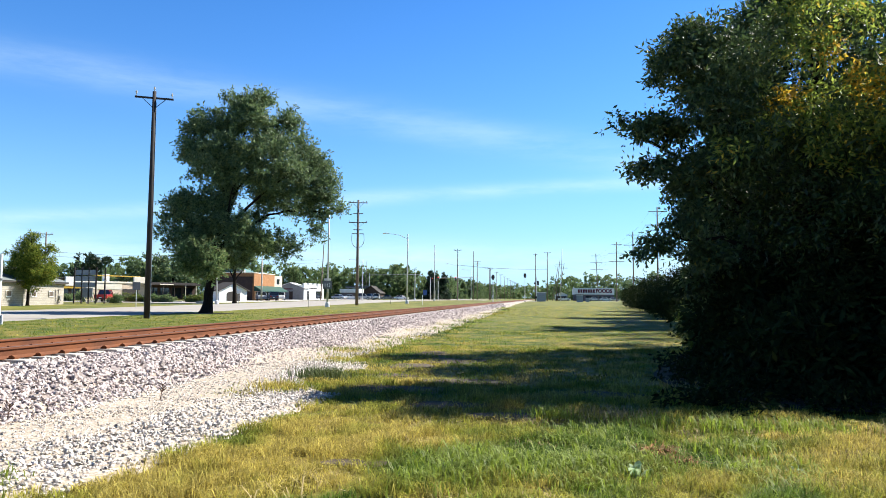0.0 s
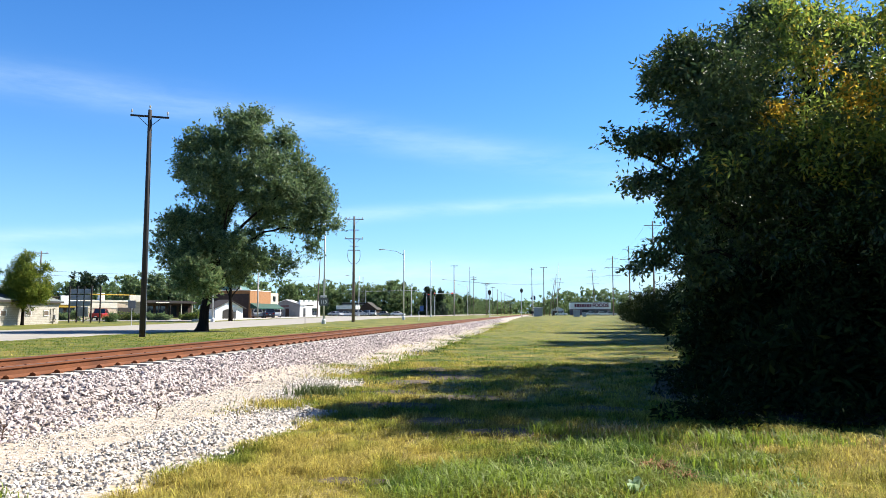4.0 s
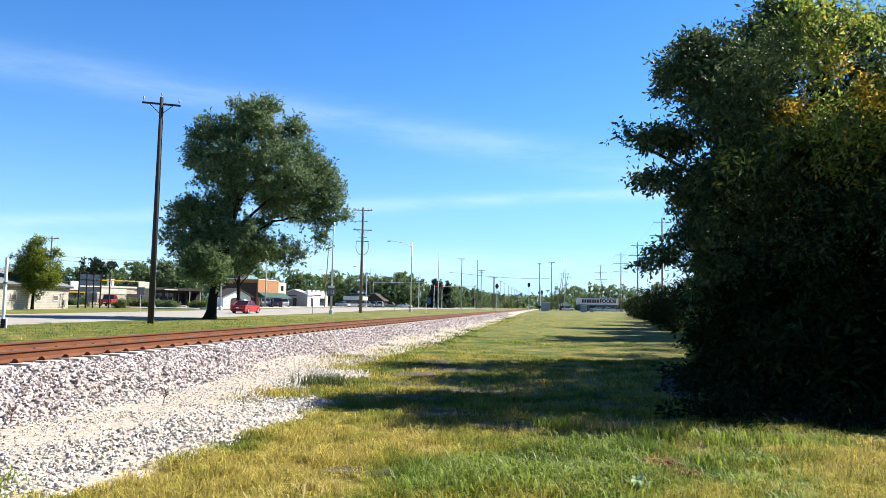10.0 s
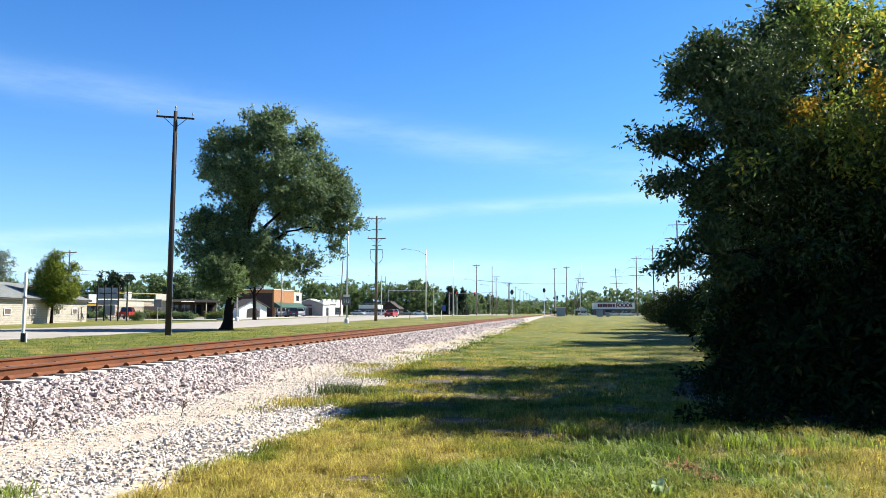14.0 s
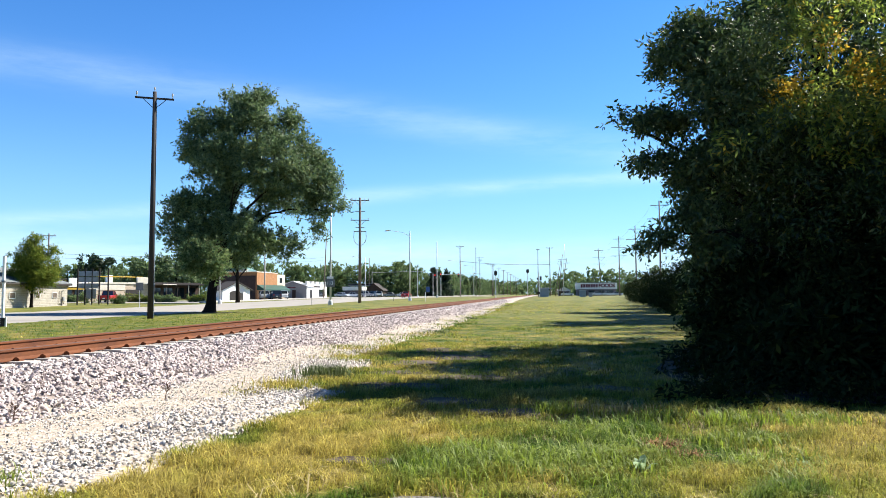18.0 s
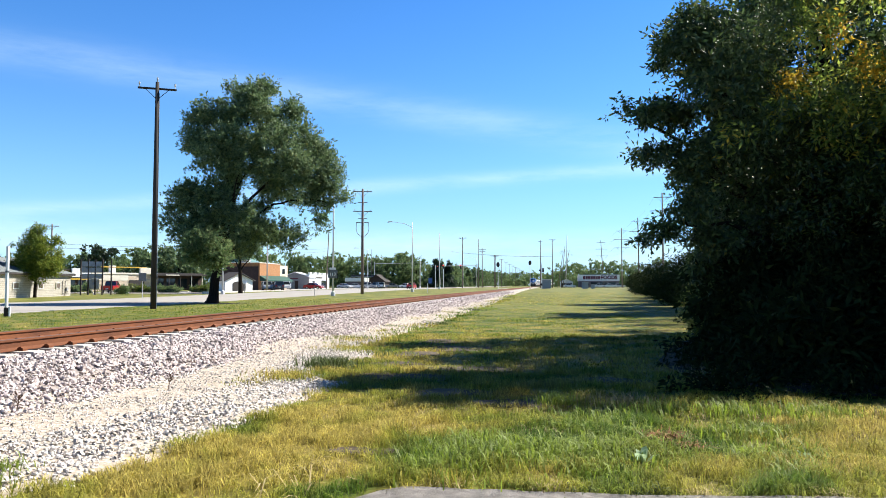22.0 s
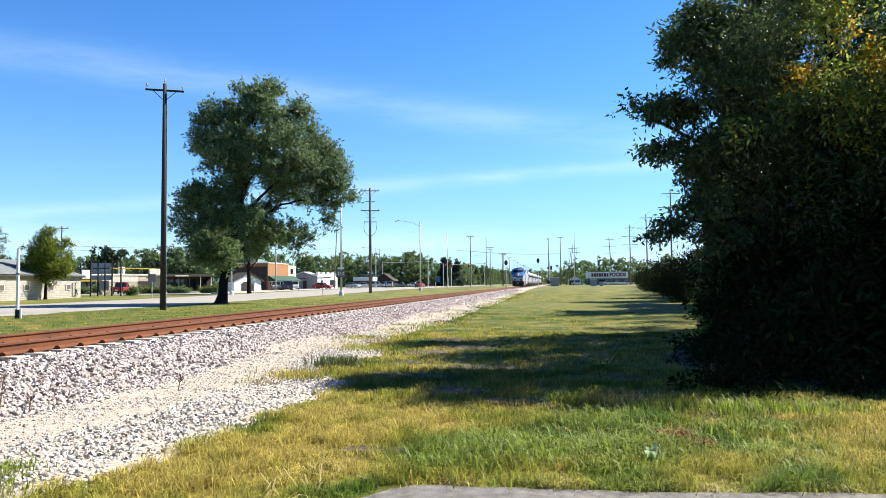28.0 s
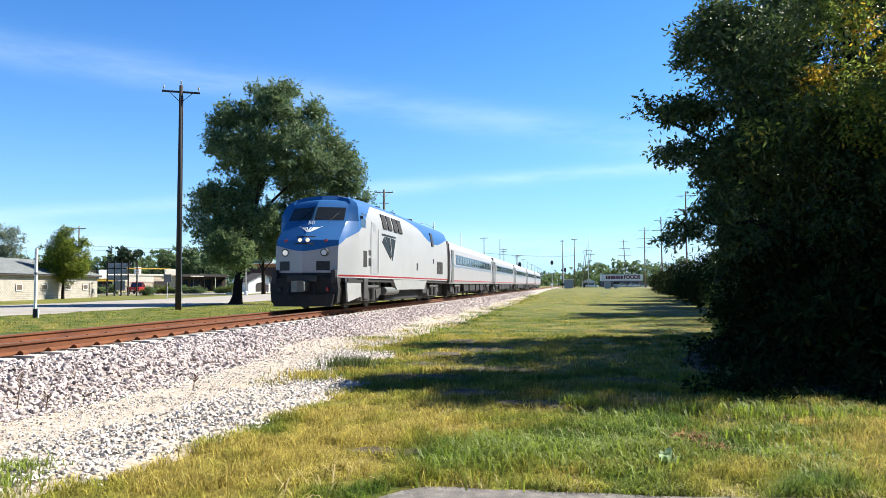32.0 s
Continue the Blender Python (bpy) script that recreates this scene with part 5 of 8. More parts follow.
for k in range(24):
    r2 = random.Random(600 + k)
    tuft(-5.75 + r2.uniform(-0.5, 0.5), r2.uniform(6.0, 19.0), 40, 0.35, 0.1, 620 + k, "straw", "sparse dry weeds on the gravel", 0.004, "dry_weeds", (0.2, 0.9))


# lush green blades in the damp patch by the path, straw stems at its edge
for k in range(34):
    r2 = random.Random(1300 + k)
    x, y = r2.uniform(-1.3, 2.6), r2.uniform(6.1, 8.6)
    tuft(x, y, 130, 0.32, r2.uniform(0.13, 0.25), 1350 + k, "lush", "lush green tuft of taller grass in the lawn", 0.0062, lean=(0.5, 1.6))
for k, (x, y) in enumerate([(3.4, 9.4), (4.1, 9.3), (4.8, 9.2), (5.6, 9.4), (2.7, 9.6), (1.0, 9.9)]):
    tuft(x, y, 150, 0.5, 0.24, 1400 + k, "straw" if k % 2 else "lush", "taller grass along the edge of the shade", 0.006, lean=(0.3, 1.2))
for k in range(26):
    r2 = random.Random(1600 + k)
    x = -1.35 + k * 0.19
    tuft(x, 5.82 + 0.11 * max(0.0, x - 0.5) ** 1.05, 46, 0.16, r2.uniform(0.06, 0.13), 1630 + k, r2.choice(["straw", "blade", "blade", "lush", "dark_blade"]), "grass hanging over the edge of the path", 0.0045, lean=(0.8, 1.8))
tuft(-1.95, 5.45, 16, 0.4, 0.34, 1410, "straw", "long bent dry straw stems in the grass", 0.006, "dry_grass", (1.0, 2.0))
tuft(3.9, 8.4, 120, 0.9, 0.12, 1411, "red_straw", "thin russet seed stems in the lawn", 0.004, "dry_grass", (0.4, 1.2))
# ragged tufts where the verge creeps over the gravel
for k in range(46):
    r2 = random.Random(1420 + k)
    y = 16.5 + 88 * (k / 46) ** 1.5
    tuft(edge_x(y) + r2.uniform(-0.75, 0.35), y, 130, 0.35 + y * 0.013, r2.uniform(0.1, 0.22), 1470 + k, r2.choice(["blade", "blade", "dark_blade", "lush"]), "ragged grass tuft creeping over the gravel", 0.004 + y * 0.00028, "grass_tuft", (0.4, 1.4))
for k in range(44):
    r2 = random.Random(1530 + k)
    y = 6.5 + 26 * (k / 44) ** 1.2
    tuft(-5.75 + r2.uniform(-0.6, 0.6), y, 110, 0.7, 0.1, 1560 + k, r2.choice(["straw", "straw", "red_straw"]), "sparse dry weeds on the gravel", 0.0028 + y * 0.00012, "dry_weeds", (0.2, 1.4))


def broad_weed(x, y, seed, n=9, size=0.17):
    """A rosette of broad pale leaves."""
    rng2 = random.Random(seed)
    z = ground_z(x, y)
    w = tagged(empty("broadleaf_weed", x, y, z), "broad-leaved grey-green weed standing in the grass", "weed")
    for k in range(n):
        a = k * 2.4
        up = rng2.uniform(0.4, 1.0)
        bm = bmesh.new()
        L = size * rng2.uniform(0.8, 1.3)
        d = Vector((math.cos(a), math.sin(a), 0)) * L
        sd = Vector((-math.sin(a), math.cos(a), 0)) * L * 0.2
        rows = [(0, 0.15, 0), (0.35, 1.0, 0.4), (0.7, 0.8, 0.85), (1.0, 0.05, 0.95)]
        vs = [(bm.verts.new(d * t * (1.2 - up) + sd * s + Vector((0, 0, L * q * up))), bm.verts.new(d * t * (1.2 - up) - sd * s + Vector((0, 0, L * q * up)))) for t, s, q in rows]
        for (p, q), (r, s) in zip(vs, vs[1:]):
            bm.faces.new((p, q, s, r))
        part("leaf", bm, M["weed_leaf"], w, smooth=True)
    return w


for k in range(40):
    r2 = random.Random(800 + k)
    yy = r2.uniform(14, 52)
    tuft(r2.uniform(-4.2, 4.0), yy, 90, r2.uniform(0.4, 1.1), r2.uniform(0.09, 0.16), 840 + k, r2.choice(["blade", "lush", "dark_blade"]), "clump of coarser grass in the lawn", 0.004 + yy * 0.00022, "grass_clump", (0.4, 1.4))


def soil_patch(x, y, rx, ry, seed, tone="soil", label="bare brown soil worn through the lawn"):
    """A worn bare spot in the lawn, almost flush with it."""
    bm = bmesh.new()
    ring = []
    for k in range(22):
        a = k * math.tau / 22
        w = 1 + 0.45 * noise.noise((math.cos(a) * 1.6 + seed, math.sin(a) * 1.6, seed * 0.7))
        px_, py_ = x + rx * w * math.cos(a), y + ry * w * math.sin(a)
        ring.append(bm.verts.new((px_, py_, ground_z(px_, py_) + 0.012)))
    mid = bm.verts.new((x, y, ground_z(x, y) + 0.02))
    for p, q in zip(ring, ring[1:] + ring[:1]):
        bm.faces.new((p, q, mid))
    return tagged(part("bare_soil", bm, M[tone], smooth=True), label, "soil", kind="structure")


M["soil"] = mat("soil", (0.133, 0.0975, 0.0624), (0.0585, 0.0429, 0.0296), 0.95, 4.0, fine=50, bump=0.8, coord="World")
for k, (x, y, rx, ry) in enumerate(SOIL):
    soil_patch(x, y, rx, ry, 3.1 + k)
M["dark_soil"] = mat("dark_soil", (0.0585, 0.0429, 0.0273), (0.0273, 0.0211, 0.014), 0.95, 3.0, fine=40, bump=0.8, coord="World")
soil_patch(-28.0, 58.6, 2.6, 1.5, 9.4, "dark_soil", "dark bare soil round the foot of the elm")

M["weed_leaf"] = mat("weed_leaf", (0.44, 0.56, 0.34), (0.29, 0.41, 0.20), 0.6, 10, trans=0.5)
broad_weed(0.77, 6.72, 1, 8, 0.17)
tuft(2.35, 13.4, 34, 0.35, 0.3, 699, "straw", "thin pale weed stalks in the shade", 0.006, "dry_weeds", (0.2, 0.8))
broad_weed(2.3, 7.3, 3, 6, 0.1)


def dead_stalk(x, y, h, seed, material="stalk"):
    rng2 = random.Random(seed)
    s = tagged(empty("dry_weed_stalk", x, y, bed_height(x, y) - 0.02), "dry brown weed stalk standing in the ballast", "weed", "dry stalks")
    part("stem", tube([(0, 0, 0), (0.02, 0.01, h * 0.5), (0.05, 0, h)], [0.008, 0.006, 0.004], 5), M[material], s)
    bm = bmesh.new()
    for k in range(16):
        z = h * rng2.uniform(0.45, 1.0)
        a = rng2.uniform(0, 6.28)
        add_tube(bm, [(0.03, 0, z), (0.03 + 0.05 * math.cos(a), 0.05 * math.sin(a), z + 0.05)], [0.003, 0.006], 4)
    tagged(part("seed_head", bm, M[material], s), kind="stuff")


M["stalk"] = mat("stalk", (0.156, 0.101, 0.0702), (0.0936, 0.0585, 0.0429), 0.9, 10)
dead_stalk(-6.5, 7.75, 0.44, 1)
dead_stalk(-6.25, 7.9, 0.24, 3)
dead_stalk(-5.55, 10.1, 0.25, 4)
# ---- poles, lamps, signals ----
def crossarm(parent, z, half, mat_name="pole_wood", y=0.0, insulators=(), brace=True, sag=0.0):
    arm = part("crossarm", box((-half, y - 0.06, z - 0.06), (half, y + 0.06, z + 0.06), 0.012), M[mat_name], parent)
    for x in insulators:
        bm = bmesh.new()
        add_tube(bm, [(x, y, z + 0.06), (x, y, z + 0.14), (x, y, z + 0.18), (x, y, z + 0.24), (x, y, z + 0.30)], [0.02, 0.025, 0.07, 0.07, 0.03], 8)
        part("insulator", bm, M["porcelain"], arm, "pale porcelain insulator")
    if brace:
        bm = bmesh.new()
        for s in (-1, 1):
            add_tube(bm, [(s * half * 0.62, y - 0.07, z - 0.05), (0, y - 0.1, z - half * 0.62)], 0.022, 5)
        part("brace", bm, M[mat_name], parent)
    return arm


def utility_pole(x, y, height, r=0.17, arms=(), mat_name="pole_wood", label="weathered wooden utility pole with crossarms", tilt=(0, 0), name="utility_pole", rz=0.0, cat="pole", group="utility poles"):
    z = ground_z(x, y)
    pole = tagged(empty(name, x, y, z - 0.05), label, cat, group)
    part("shaft", tube([(0, 0, 0), (tilt[0] * 0.5, tilt[1] * 0.5, height * 0.5), (tilt[0], tilt[1], height)], [r, r * 0.82, r * 0.62], 10), M[mat_name], pole, smooth=True)
    for az, half, ins in arms:
        a = crossarm(pole, az, half, mat_name, insulators=ins)
        fx = tilt[0] * az / height
        a.location.x = fx
    pole.rotation_euler.z = radians(rz)
    return pole


M["porcelain"] = mat("porcelain", (0.484, 0.468, 0.429), (0.39, 0.374, 0.343), 0.25, bump=0.0)
M["galv"] = mat("galv", (0.577, 0.585, 0.585), (0.484, 0.491, 0.491), 0.5, 3.0, bump=0.03)
M["sign_back"] = mat("sign_back", (0.156, 0.164, 0.172), (0.109, 0.113, 0.117), 0.6, 3.0)
M["sign_white"] = mat("sign_white", (0.74, 0.74, 0.72), (0.62, 0.62, 0.6), 0.5, 3.0, bump=0.02)
M["lamp_red"] = glow_mat("lamp_red", (0.9, 0.03, 0.02), 2.0)

# the tall dark pole by the track
pole = utility_pole(-26.07, 45.4, 15.25, 0.2, [(14.8, 1.22, ())], "pole_dark", "tall dark creosoted wooden pole with one short crossarm", rz=26)
part("ground_wire", tube([(0.2, -0.08, 0.1), (0.17, -0.06, 8), (0.14, -0.05, 14.5)], 0.02, 5), M["steel"], pole)
for x in (-1.12, 1.12, 0.0):
    bm = bmesh.new()
    zz = 14.86 if x else 15.22
    add_tube(bm, [(x, 0, zz), (x, 0, zz + 0.14), (x, 0, zz + 0.20), (x, 0, zz + 0.30), (x, 0, zz + 0.36)], [0.02, 0.025, 0.06, 0.06, 0.03], 8)
    part("insulator", bm, M["porcelain"], pole, "pale porcelain insulator")

# the pole with three arms and looped cables
tele = utility_pole(-27.17, 103.9, 15.4, 0.24, [(15.0, 1.35, (-1.2, -0.7, 0.7, 1.2)), (12.1, 1.35, (-1.2, 1.2))], label="wooden utility pole with two crossarms and looped cables", rz=14)
part("bracket", box((-0.7, -0.05, 13.35), (0.7, 0.05, 13.45)), M["pole_wood"], tele)
part("bracket", box((-0.9, -0.05, 10.4), (0.9, 0.05, 10.5)), M["pole_wood"], tele)
part("bracket", box((-0.65, -0.05, 11.0), (0.65, 0.05, 11.08)), M["pole_wood"], tele)
for s in (-1, 1):
    part("cable_loop", tube([(s * 0.85, 0, 10.4), (s * 0.92, 0, 9.6), (s * 0.8, 0, 9.0), (s * 0.45, 0, 8.55), (s * 0.12, 0, 8.4)], 0.035, 6), M["pole_wood"], tele)

utility_pole(-28.33, 235.6, 16.5, 0.17, [(16.2, 1.3, (-1.1, 1.1))], rz=-10)
utility_pole(-25.6, 259.9, 17.4, 0.15, [], label="slim wooden pole beside the road")
utility_pole(-24.4, 262, 14.2, 0.15, [(13.8, 1.3, ()), (13.0, 1.1, ())], rz=-10)
utility_pole(-21.0, 275, 12.2, 0.15, [(12.0, 1.9, ())], rz=-10)
utility_pole(-56.56, 180.3, 15.6, 0.16, [], label="leaning wooden pole beside the shops", tilt=(0.6, 0.2))
# a wooden pole, drawn paler by using the concrete material
utility_pole(-52.5, 131.0, 9.6, 0.16, [], "concrete", "pale wooden pole in concrete colour beside the shop")
utility_pole(-62.0, 250.0, 13.5, 0.14, [], label="slim wooden pole beside the road")
utility_pole(-3.6, 252, 16.4, 0.16, [(16.1, 0.7, ())])
utility_pole(0.4, 252, 16.6, 0.17, [(16.4, 1.1, (-1.0, 1.0))])
for k in range(14):
    yy = 300 + k * 38
    utility_pole(-22.5 - 0.2 * k, yy, 13.0, 0.14, [(12.7, 1.1, ())], group="far utility poles", label="distant wooden utility pole with a crossarm")
# the power line on the other side of the track
for x, y, h, t in ((21.9, 150, 19.4, 0.0), (23.0, 200, 18.9, -0.15), (22.3, 240, 19.2, 0.0), (20.8, 300, 19.0, -1.1)):
    utility_pole(x, y, h, 0.2, [(h - 0.9, 1.7, ()), (h - 3.6, 2.4, ()), (h - 6.3, 2.4, ())], "pole_wood", "tall wooden power-line pole with three crossarms", tilt=(t, 0), rz=-4)


def street_lamp(x, y, height, arm=3.6, sign=False, way=-1, label="white-grey steel street lamp with a long arm"):
    z = ground_z(x, y)
    lamp = tagged(empty("street_lamp", x, y, z), label, "street lamp", "street lamps")
    part("base", tube([(0, 0, -0.1), (0, 0, 0.5), (0, 0, 0.62)], [0.30, 0.26, 0.14], 10), M["galv"], lamp)
    part("pole", tube([(0, 0, 0.5), (0, 0, height)], [0.125, 0.075], 10), M["galv"], lamp, smooth=True)
    if arm:
        part("arm", tube([(0, 0, height - 0.9), (way * arm * 0.4, -0.2, height - 0.2), (way * arm, -0.4, height + 0.12)], [0.05, 0.035, 0.03], 8), M["galv"], lamp)
        part("luminaire", tube([(way * arm * 0.97, -0.4, height + 0.10), (way * (arm + 0.25), -0.4, height + 0.16), (way * (arm + 0.75), -0.4, height + 0.1), (way * (arm + 0.95), -0.4, height + 0.04)], [0.04, 0.09, 0.11, 0.04], 8), M["galv"], lamp)
    return lamp


lamp_with_sign = street_lamp(-27.53, 90.65, 14.6, 0, label="white steel lamp pole with a speed limit sign")
street_lamp(-23.75, 124.8, 12.0, 3.4)
street_lamp(-28.07, 184.3, 14.2, 0, label="tall slim steel lamp pole")
street_lamp(-46.3, 99.0, 13.5, 0, label="white steel lamp pole beside the road")
street_lamp(-38.4, 214, 8.7, 0, label="short steel lamp pole beside the road")
street_lamp(-52, 205, 11.5, 3.0, label="steel street lamp with an arm")
street_lamp(-30.5, 255, 12.5, 3.4)
street_lamp(-33.5, 330, 13.5, 3.4)


def post(name, x, y, h, r, material, label, cat="post", plate=None, group=""):
    z = ground_z(x, y)
    p = tagged(empty(name, x, y, z - 0.03), label, cat, group)
    part("post", tube([(0, 0, 0), (0, 0, h)], r, 8), M[material], p)
    if plate:
        w, lo, hi, m = plate
        part("plate", box((-w, -0.06, lo), (w, -0.04, hi), 0.01), M[m], p)
    return p


marker = post("marker_post", -27.74, 34.19, 3.66, 0.08, "white", "white painted steel marker post with a dark foot")
part("band", tube([(0, 0, 0.0), (0, 0, 0.5)], 0.115, 10), M["pole_dark"], marker, "dark foot band")
part("band", tube([(0, 0, 2.3), (0, 0, 2.4)], 0.115, 10), M["sign_back"], marker)
part("stake", box((0.14, -0.03, 0), (0.22, 0.03, 0.52)), M["white"], marker)
post("road_sign", -44.72, 75.6, 2.85, 0.035, "galv", "square road sign seen from its grey back", "sign", (0.45, 2.0, 2.85, "sign_back"))
stop = post("road_sign", -46.36, 106.7, 2.2, 0.04, "sign_back", "pale octagonal stop sign seen from its back", "sign")
part("plate", prism([(0.38 * math.cos(a), 1.85 + 0.38 * math.sin(a)) for a in [math.pi / 8 + k * math.pi / 4 for k in range(8)]], "y", -0.07, -0.05), M["sign_white"], stop)
part("plate", box((-0.42, -0.22, 3.35), (0.42, -0.19, 3.62), 0.01), M["sign_white"], lamp_with_sign, "white direction plate")
shield = part("plate", box((-0.62, -0.22, 2.3), (0.62, -0.19, 3.3), 0.02), M["sign_back"], lamp_with_sign, "grey route number plate")
words("113", 0.58, M["sign_white"], lamp_with_sign, 0, -0.225, 2.75, label="white route number")
post("delineator", -29.38, 88.8, 1.3, 0.03, "sign_back", "thin roadside delineator post", "post", (0.07, 1.0, 1.3, "sign_back"))
post("delineator", -25.33, 118.7, 1.6, 0.03, "sign_back", "thin roadside delineator post", "post")
post("marker_post", -19.67, 116.5, 1.5, 0.05, "white", "short white marker post")


def rail_signal(x, y, h):
    z = ground_z(x, y)
    s = tagged(empty("railway_signal", x, y, z - 0.05), "tall railway colour-light signal with black oval hood", "railway signal", "railway signals")
    part("mast", tube([(0, 0, 0), (0, 0, h)], [0.085, 0.07], 8), M["galv"], s)
    part("base", box((-0.25, -0.25, 0), (0.25, 0.25, 0.25), 0.03), M["concrete"], s)
    bm = bmesh.new()
    ring = [(0.42 * math.cos(a), h - 0.4 + 0.68 * math.sin(a)) for a in [k * math.tau / 20 for k in range(20)]]
    add_prism(bm, ring, "y", -0.30, -0.22)
    part("backboard", bm, M["black"], s)
    for k in range(3):
        part("hood", tube([(0, -0.3, h - k * 0.4), (0, -0.7, h - 0.03 - k * 0.4)], 0.13, 10), M["black"], s)
    part("ladder", box((-0.03, 0.14, 0.3), (0.03, 0.18, h - 1.5)), M["galv"], s)
    part("relay_case", box((-0.3, -0.2, 1.2), (0.1, 0.1, 1.9), 0.02), M["galv"], s)
    return s


rail_signal(-13.6, 190, 6.9)
rail_signal(-6.2, 218.6, 8.2)


def wire(a, b, sag, r=0.02, label="thin overhead wire between poles"):
    pts = [Vector(a).lerp(Vector(b), k / 10) - Vector((0, 0, sag * 4 * (k / 10) * (1 - k / 10))) for k in range(11)]
    return tagged(part("overhead_wire", tube(pts, r, 4), M["black"]), label, "wire", "overhead wires")


wire((-28.3, 235.6, 12.0), (0.4, 252.0, 11.4), 0.5, 0.05, "dark overhead cable across the track")
for dx, dz in ((-2.2, 3.6), (2.2, 3.6), (-2.2, 6.3), (2.2, 6.3), (-1.5, 0.9), (1.5, 0.9)):
    for (xa, ya, ha), (xb, yb, hb) in (((21.9, 150, 19.4), (23.0, 200, 18.9)), ((23.0, 200, 18.9), (22.3, 240, 19.2)), ((22.3, 240, 19.2), (20.8, 300, 19.0))):
        wire((xa + dx, ya, ha - dz + 0.6), (xb + dx, yb, hb - dz + 0.6), 0.8, 0.012)
utility_pole(-82.8, 112.0, 11.6, 0.16, [(11.2, 1.1, (-0.9, 0.9))], rz=20)
for za, zb in ((8.6, 9.0), (7.9, 8.3)):
    wire((-82.8, 112.0, za), (-52.5, 131.0, zb), 0.5, 0.018)
    wire((-52.5, 131.0, zb), (-56.2, 180.3, zb + 2.0), 0.6, 0.018)
# ---- buildings, crossing, shops ----
M["beige_block"] = brick_mat("beige_block", (0.437, 0.398, 0.328), (0.359, 0.328, 0.273), (0.62, 0.6, 0.58), 0.42, 0.21, 0.02)
M["brown_pane"] = mat("brown_pane", (0.148, 0.109, 0.078), (0.0936, 0.0702, 0.0507), 0.3, 3.0, bump=0.02)
M["shingle"] = brick_mat("shingle", (0.211, 0.226, 0.222), (0.148, 0.164, 0.16), (0.6, 0.6, 0.6), 0.5, 0.12, 0.012)
M["tan_brick"] = brick_mat("tan_brick", (0.70, 0.56, 0.43), (0.58, 0.46, 0.35), (0.8, 0.8, 0.8))
M["brown_brick"] = brick_mat("brown_brick", (0.078, 0.0468, 0.0367), (0.0468, 0.0296, 0.0242), (0.8, 0.8, 0.8))
M["orange_brick"] = brick_mat("orange_brick", (0.39, 0.187, 0.0741), (0.312, 0.14, 0.0546), (0.8, 0.8, 0.8))
M["cream"] = mat("cream", (0.76, 0.70, 0.59), (0.64, 0.58, 0.48), 0.8, 1.5)
M["green_awning"] = mat("green_awning", (0.00936, 0.0663, 0.039), (0.00702, 0.0484, 0.0289), 0.6, 2.0)
M["teal"] = mat("teal", (0.078, 0.187, 0.172), (0.0546, 0.133, 0.125), 0.6, 2.0)
M["grey_wall"] = mat("grey_wall", (0.281, 0.281, 0.289), (0.218, 0.218, 0.226), 0.85, 1.5)
M["dark_roof"] = mat("dark_roof", (0.0468, 0.039, 0.0351), (0.0273, 0.0234, 0.0218), 0.85, 1.5)
M["yellow_trim"] = mat("yellow_trim", (0.484, 0.296, 0.0234), (0.39, 0.234, 0.0156), 0.6, 2.0)
M["mauve_wall"] = mat("mauve_wall", (0.156, 0.125, 0.14), (0.117, 0.0936, 0.109), 0.85, 1.5)
M["sign_letters"] = mat("sign_letters", (0.125, 0.00624, 0.0273), (0.0936, 0.00468, 0.0195), 0.6, 2.0)
M["panel_grey"] = mat("panel_grey", (0.343, 0.359, 0.406), (0.234, 0.25, 0.289), 0.7, 2.0)
M["sign_blue"] = mat("sign_blue", (0.0156, 0.0702, 0.218), (0.0117, 0.0546, 0.172), 0.5, 2.0)
M["cab_grey"] = mat("cab_grey", (0.234, 0.273, 0.312), (0.187, 0.218, 0.25), 0.5, 1.5)


def window(parent, axis, at, a, b, lo, hi, out, frame_mat="white", pane="glass"):
    """A framed pane on a wall; axis 'y': the wall faces -y at y = at, the window runs along x; 'x': it faces +x."""
    if axis == "y":
        f = bmesh.new()
        for p, q in (((a - 0.06, lo - 0.06), (b + 0.06, lo)), ((a - 0.06, hi), (b + 0.06, hi + 0.06)), ((a - 0.06, lo), (a, hi)), ((b, lo), (b + 0.06, hi))):
            add_box(f, (p[0], at - 0.05, p[1]), (q[0], at + 0.02, q[1]))
        w = part("window", f, M[frame_mat], parent)
        part("pane", box((a, at - 0.025, lo), (b, at - 0.012, hi)), M[pane], w)
    else:
        f = bmesh.new()
        for p, q in (((a - 0.06, lo - 0.06), (b + 0.06, lo)), ((a - 0.06, hi), (b + 0.06, hi + 0.06)), ((a - 0.06, lo), (a, hi)), ((b, lo), (b + 0.06, hi))):
            add_box(f, (at - 0.02, p[0], p[1]), (at + 0.05, q[0], q[1]))
        w = part("window", f, M[frame_mat], parent)
        part("pane", box((at + 0.012, a, lo), (at + 0.025, b, hi)), M[pane], w)
    return w


def shop(name, x, y, w, depth, h, wall, label, roof="dark_roof", parapet=0.25, rz=0.0):
    """A flat-roofed shop; its front runs along local x from 0 to w at local y = 0 and faces local -y."""
    z = ground_z(x, y)
    s = tagged(empty(name, x, y, z - 0.05, rz), label, "building", "shops along the road")
    part("wall", box((0, 0, -0.3), (w, depth, h)), M[wall], s)
    part("roof", box((-0.15, -0.15, h), (w + 0.15, depth + 0.15, h + parapet), 0.03), M[roof], s)
    return s, w


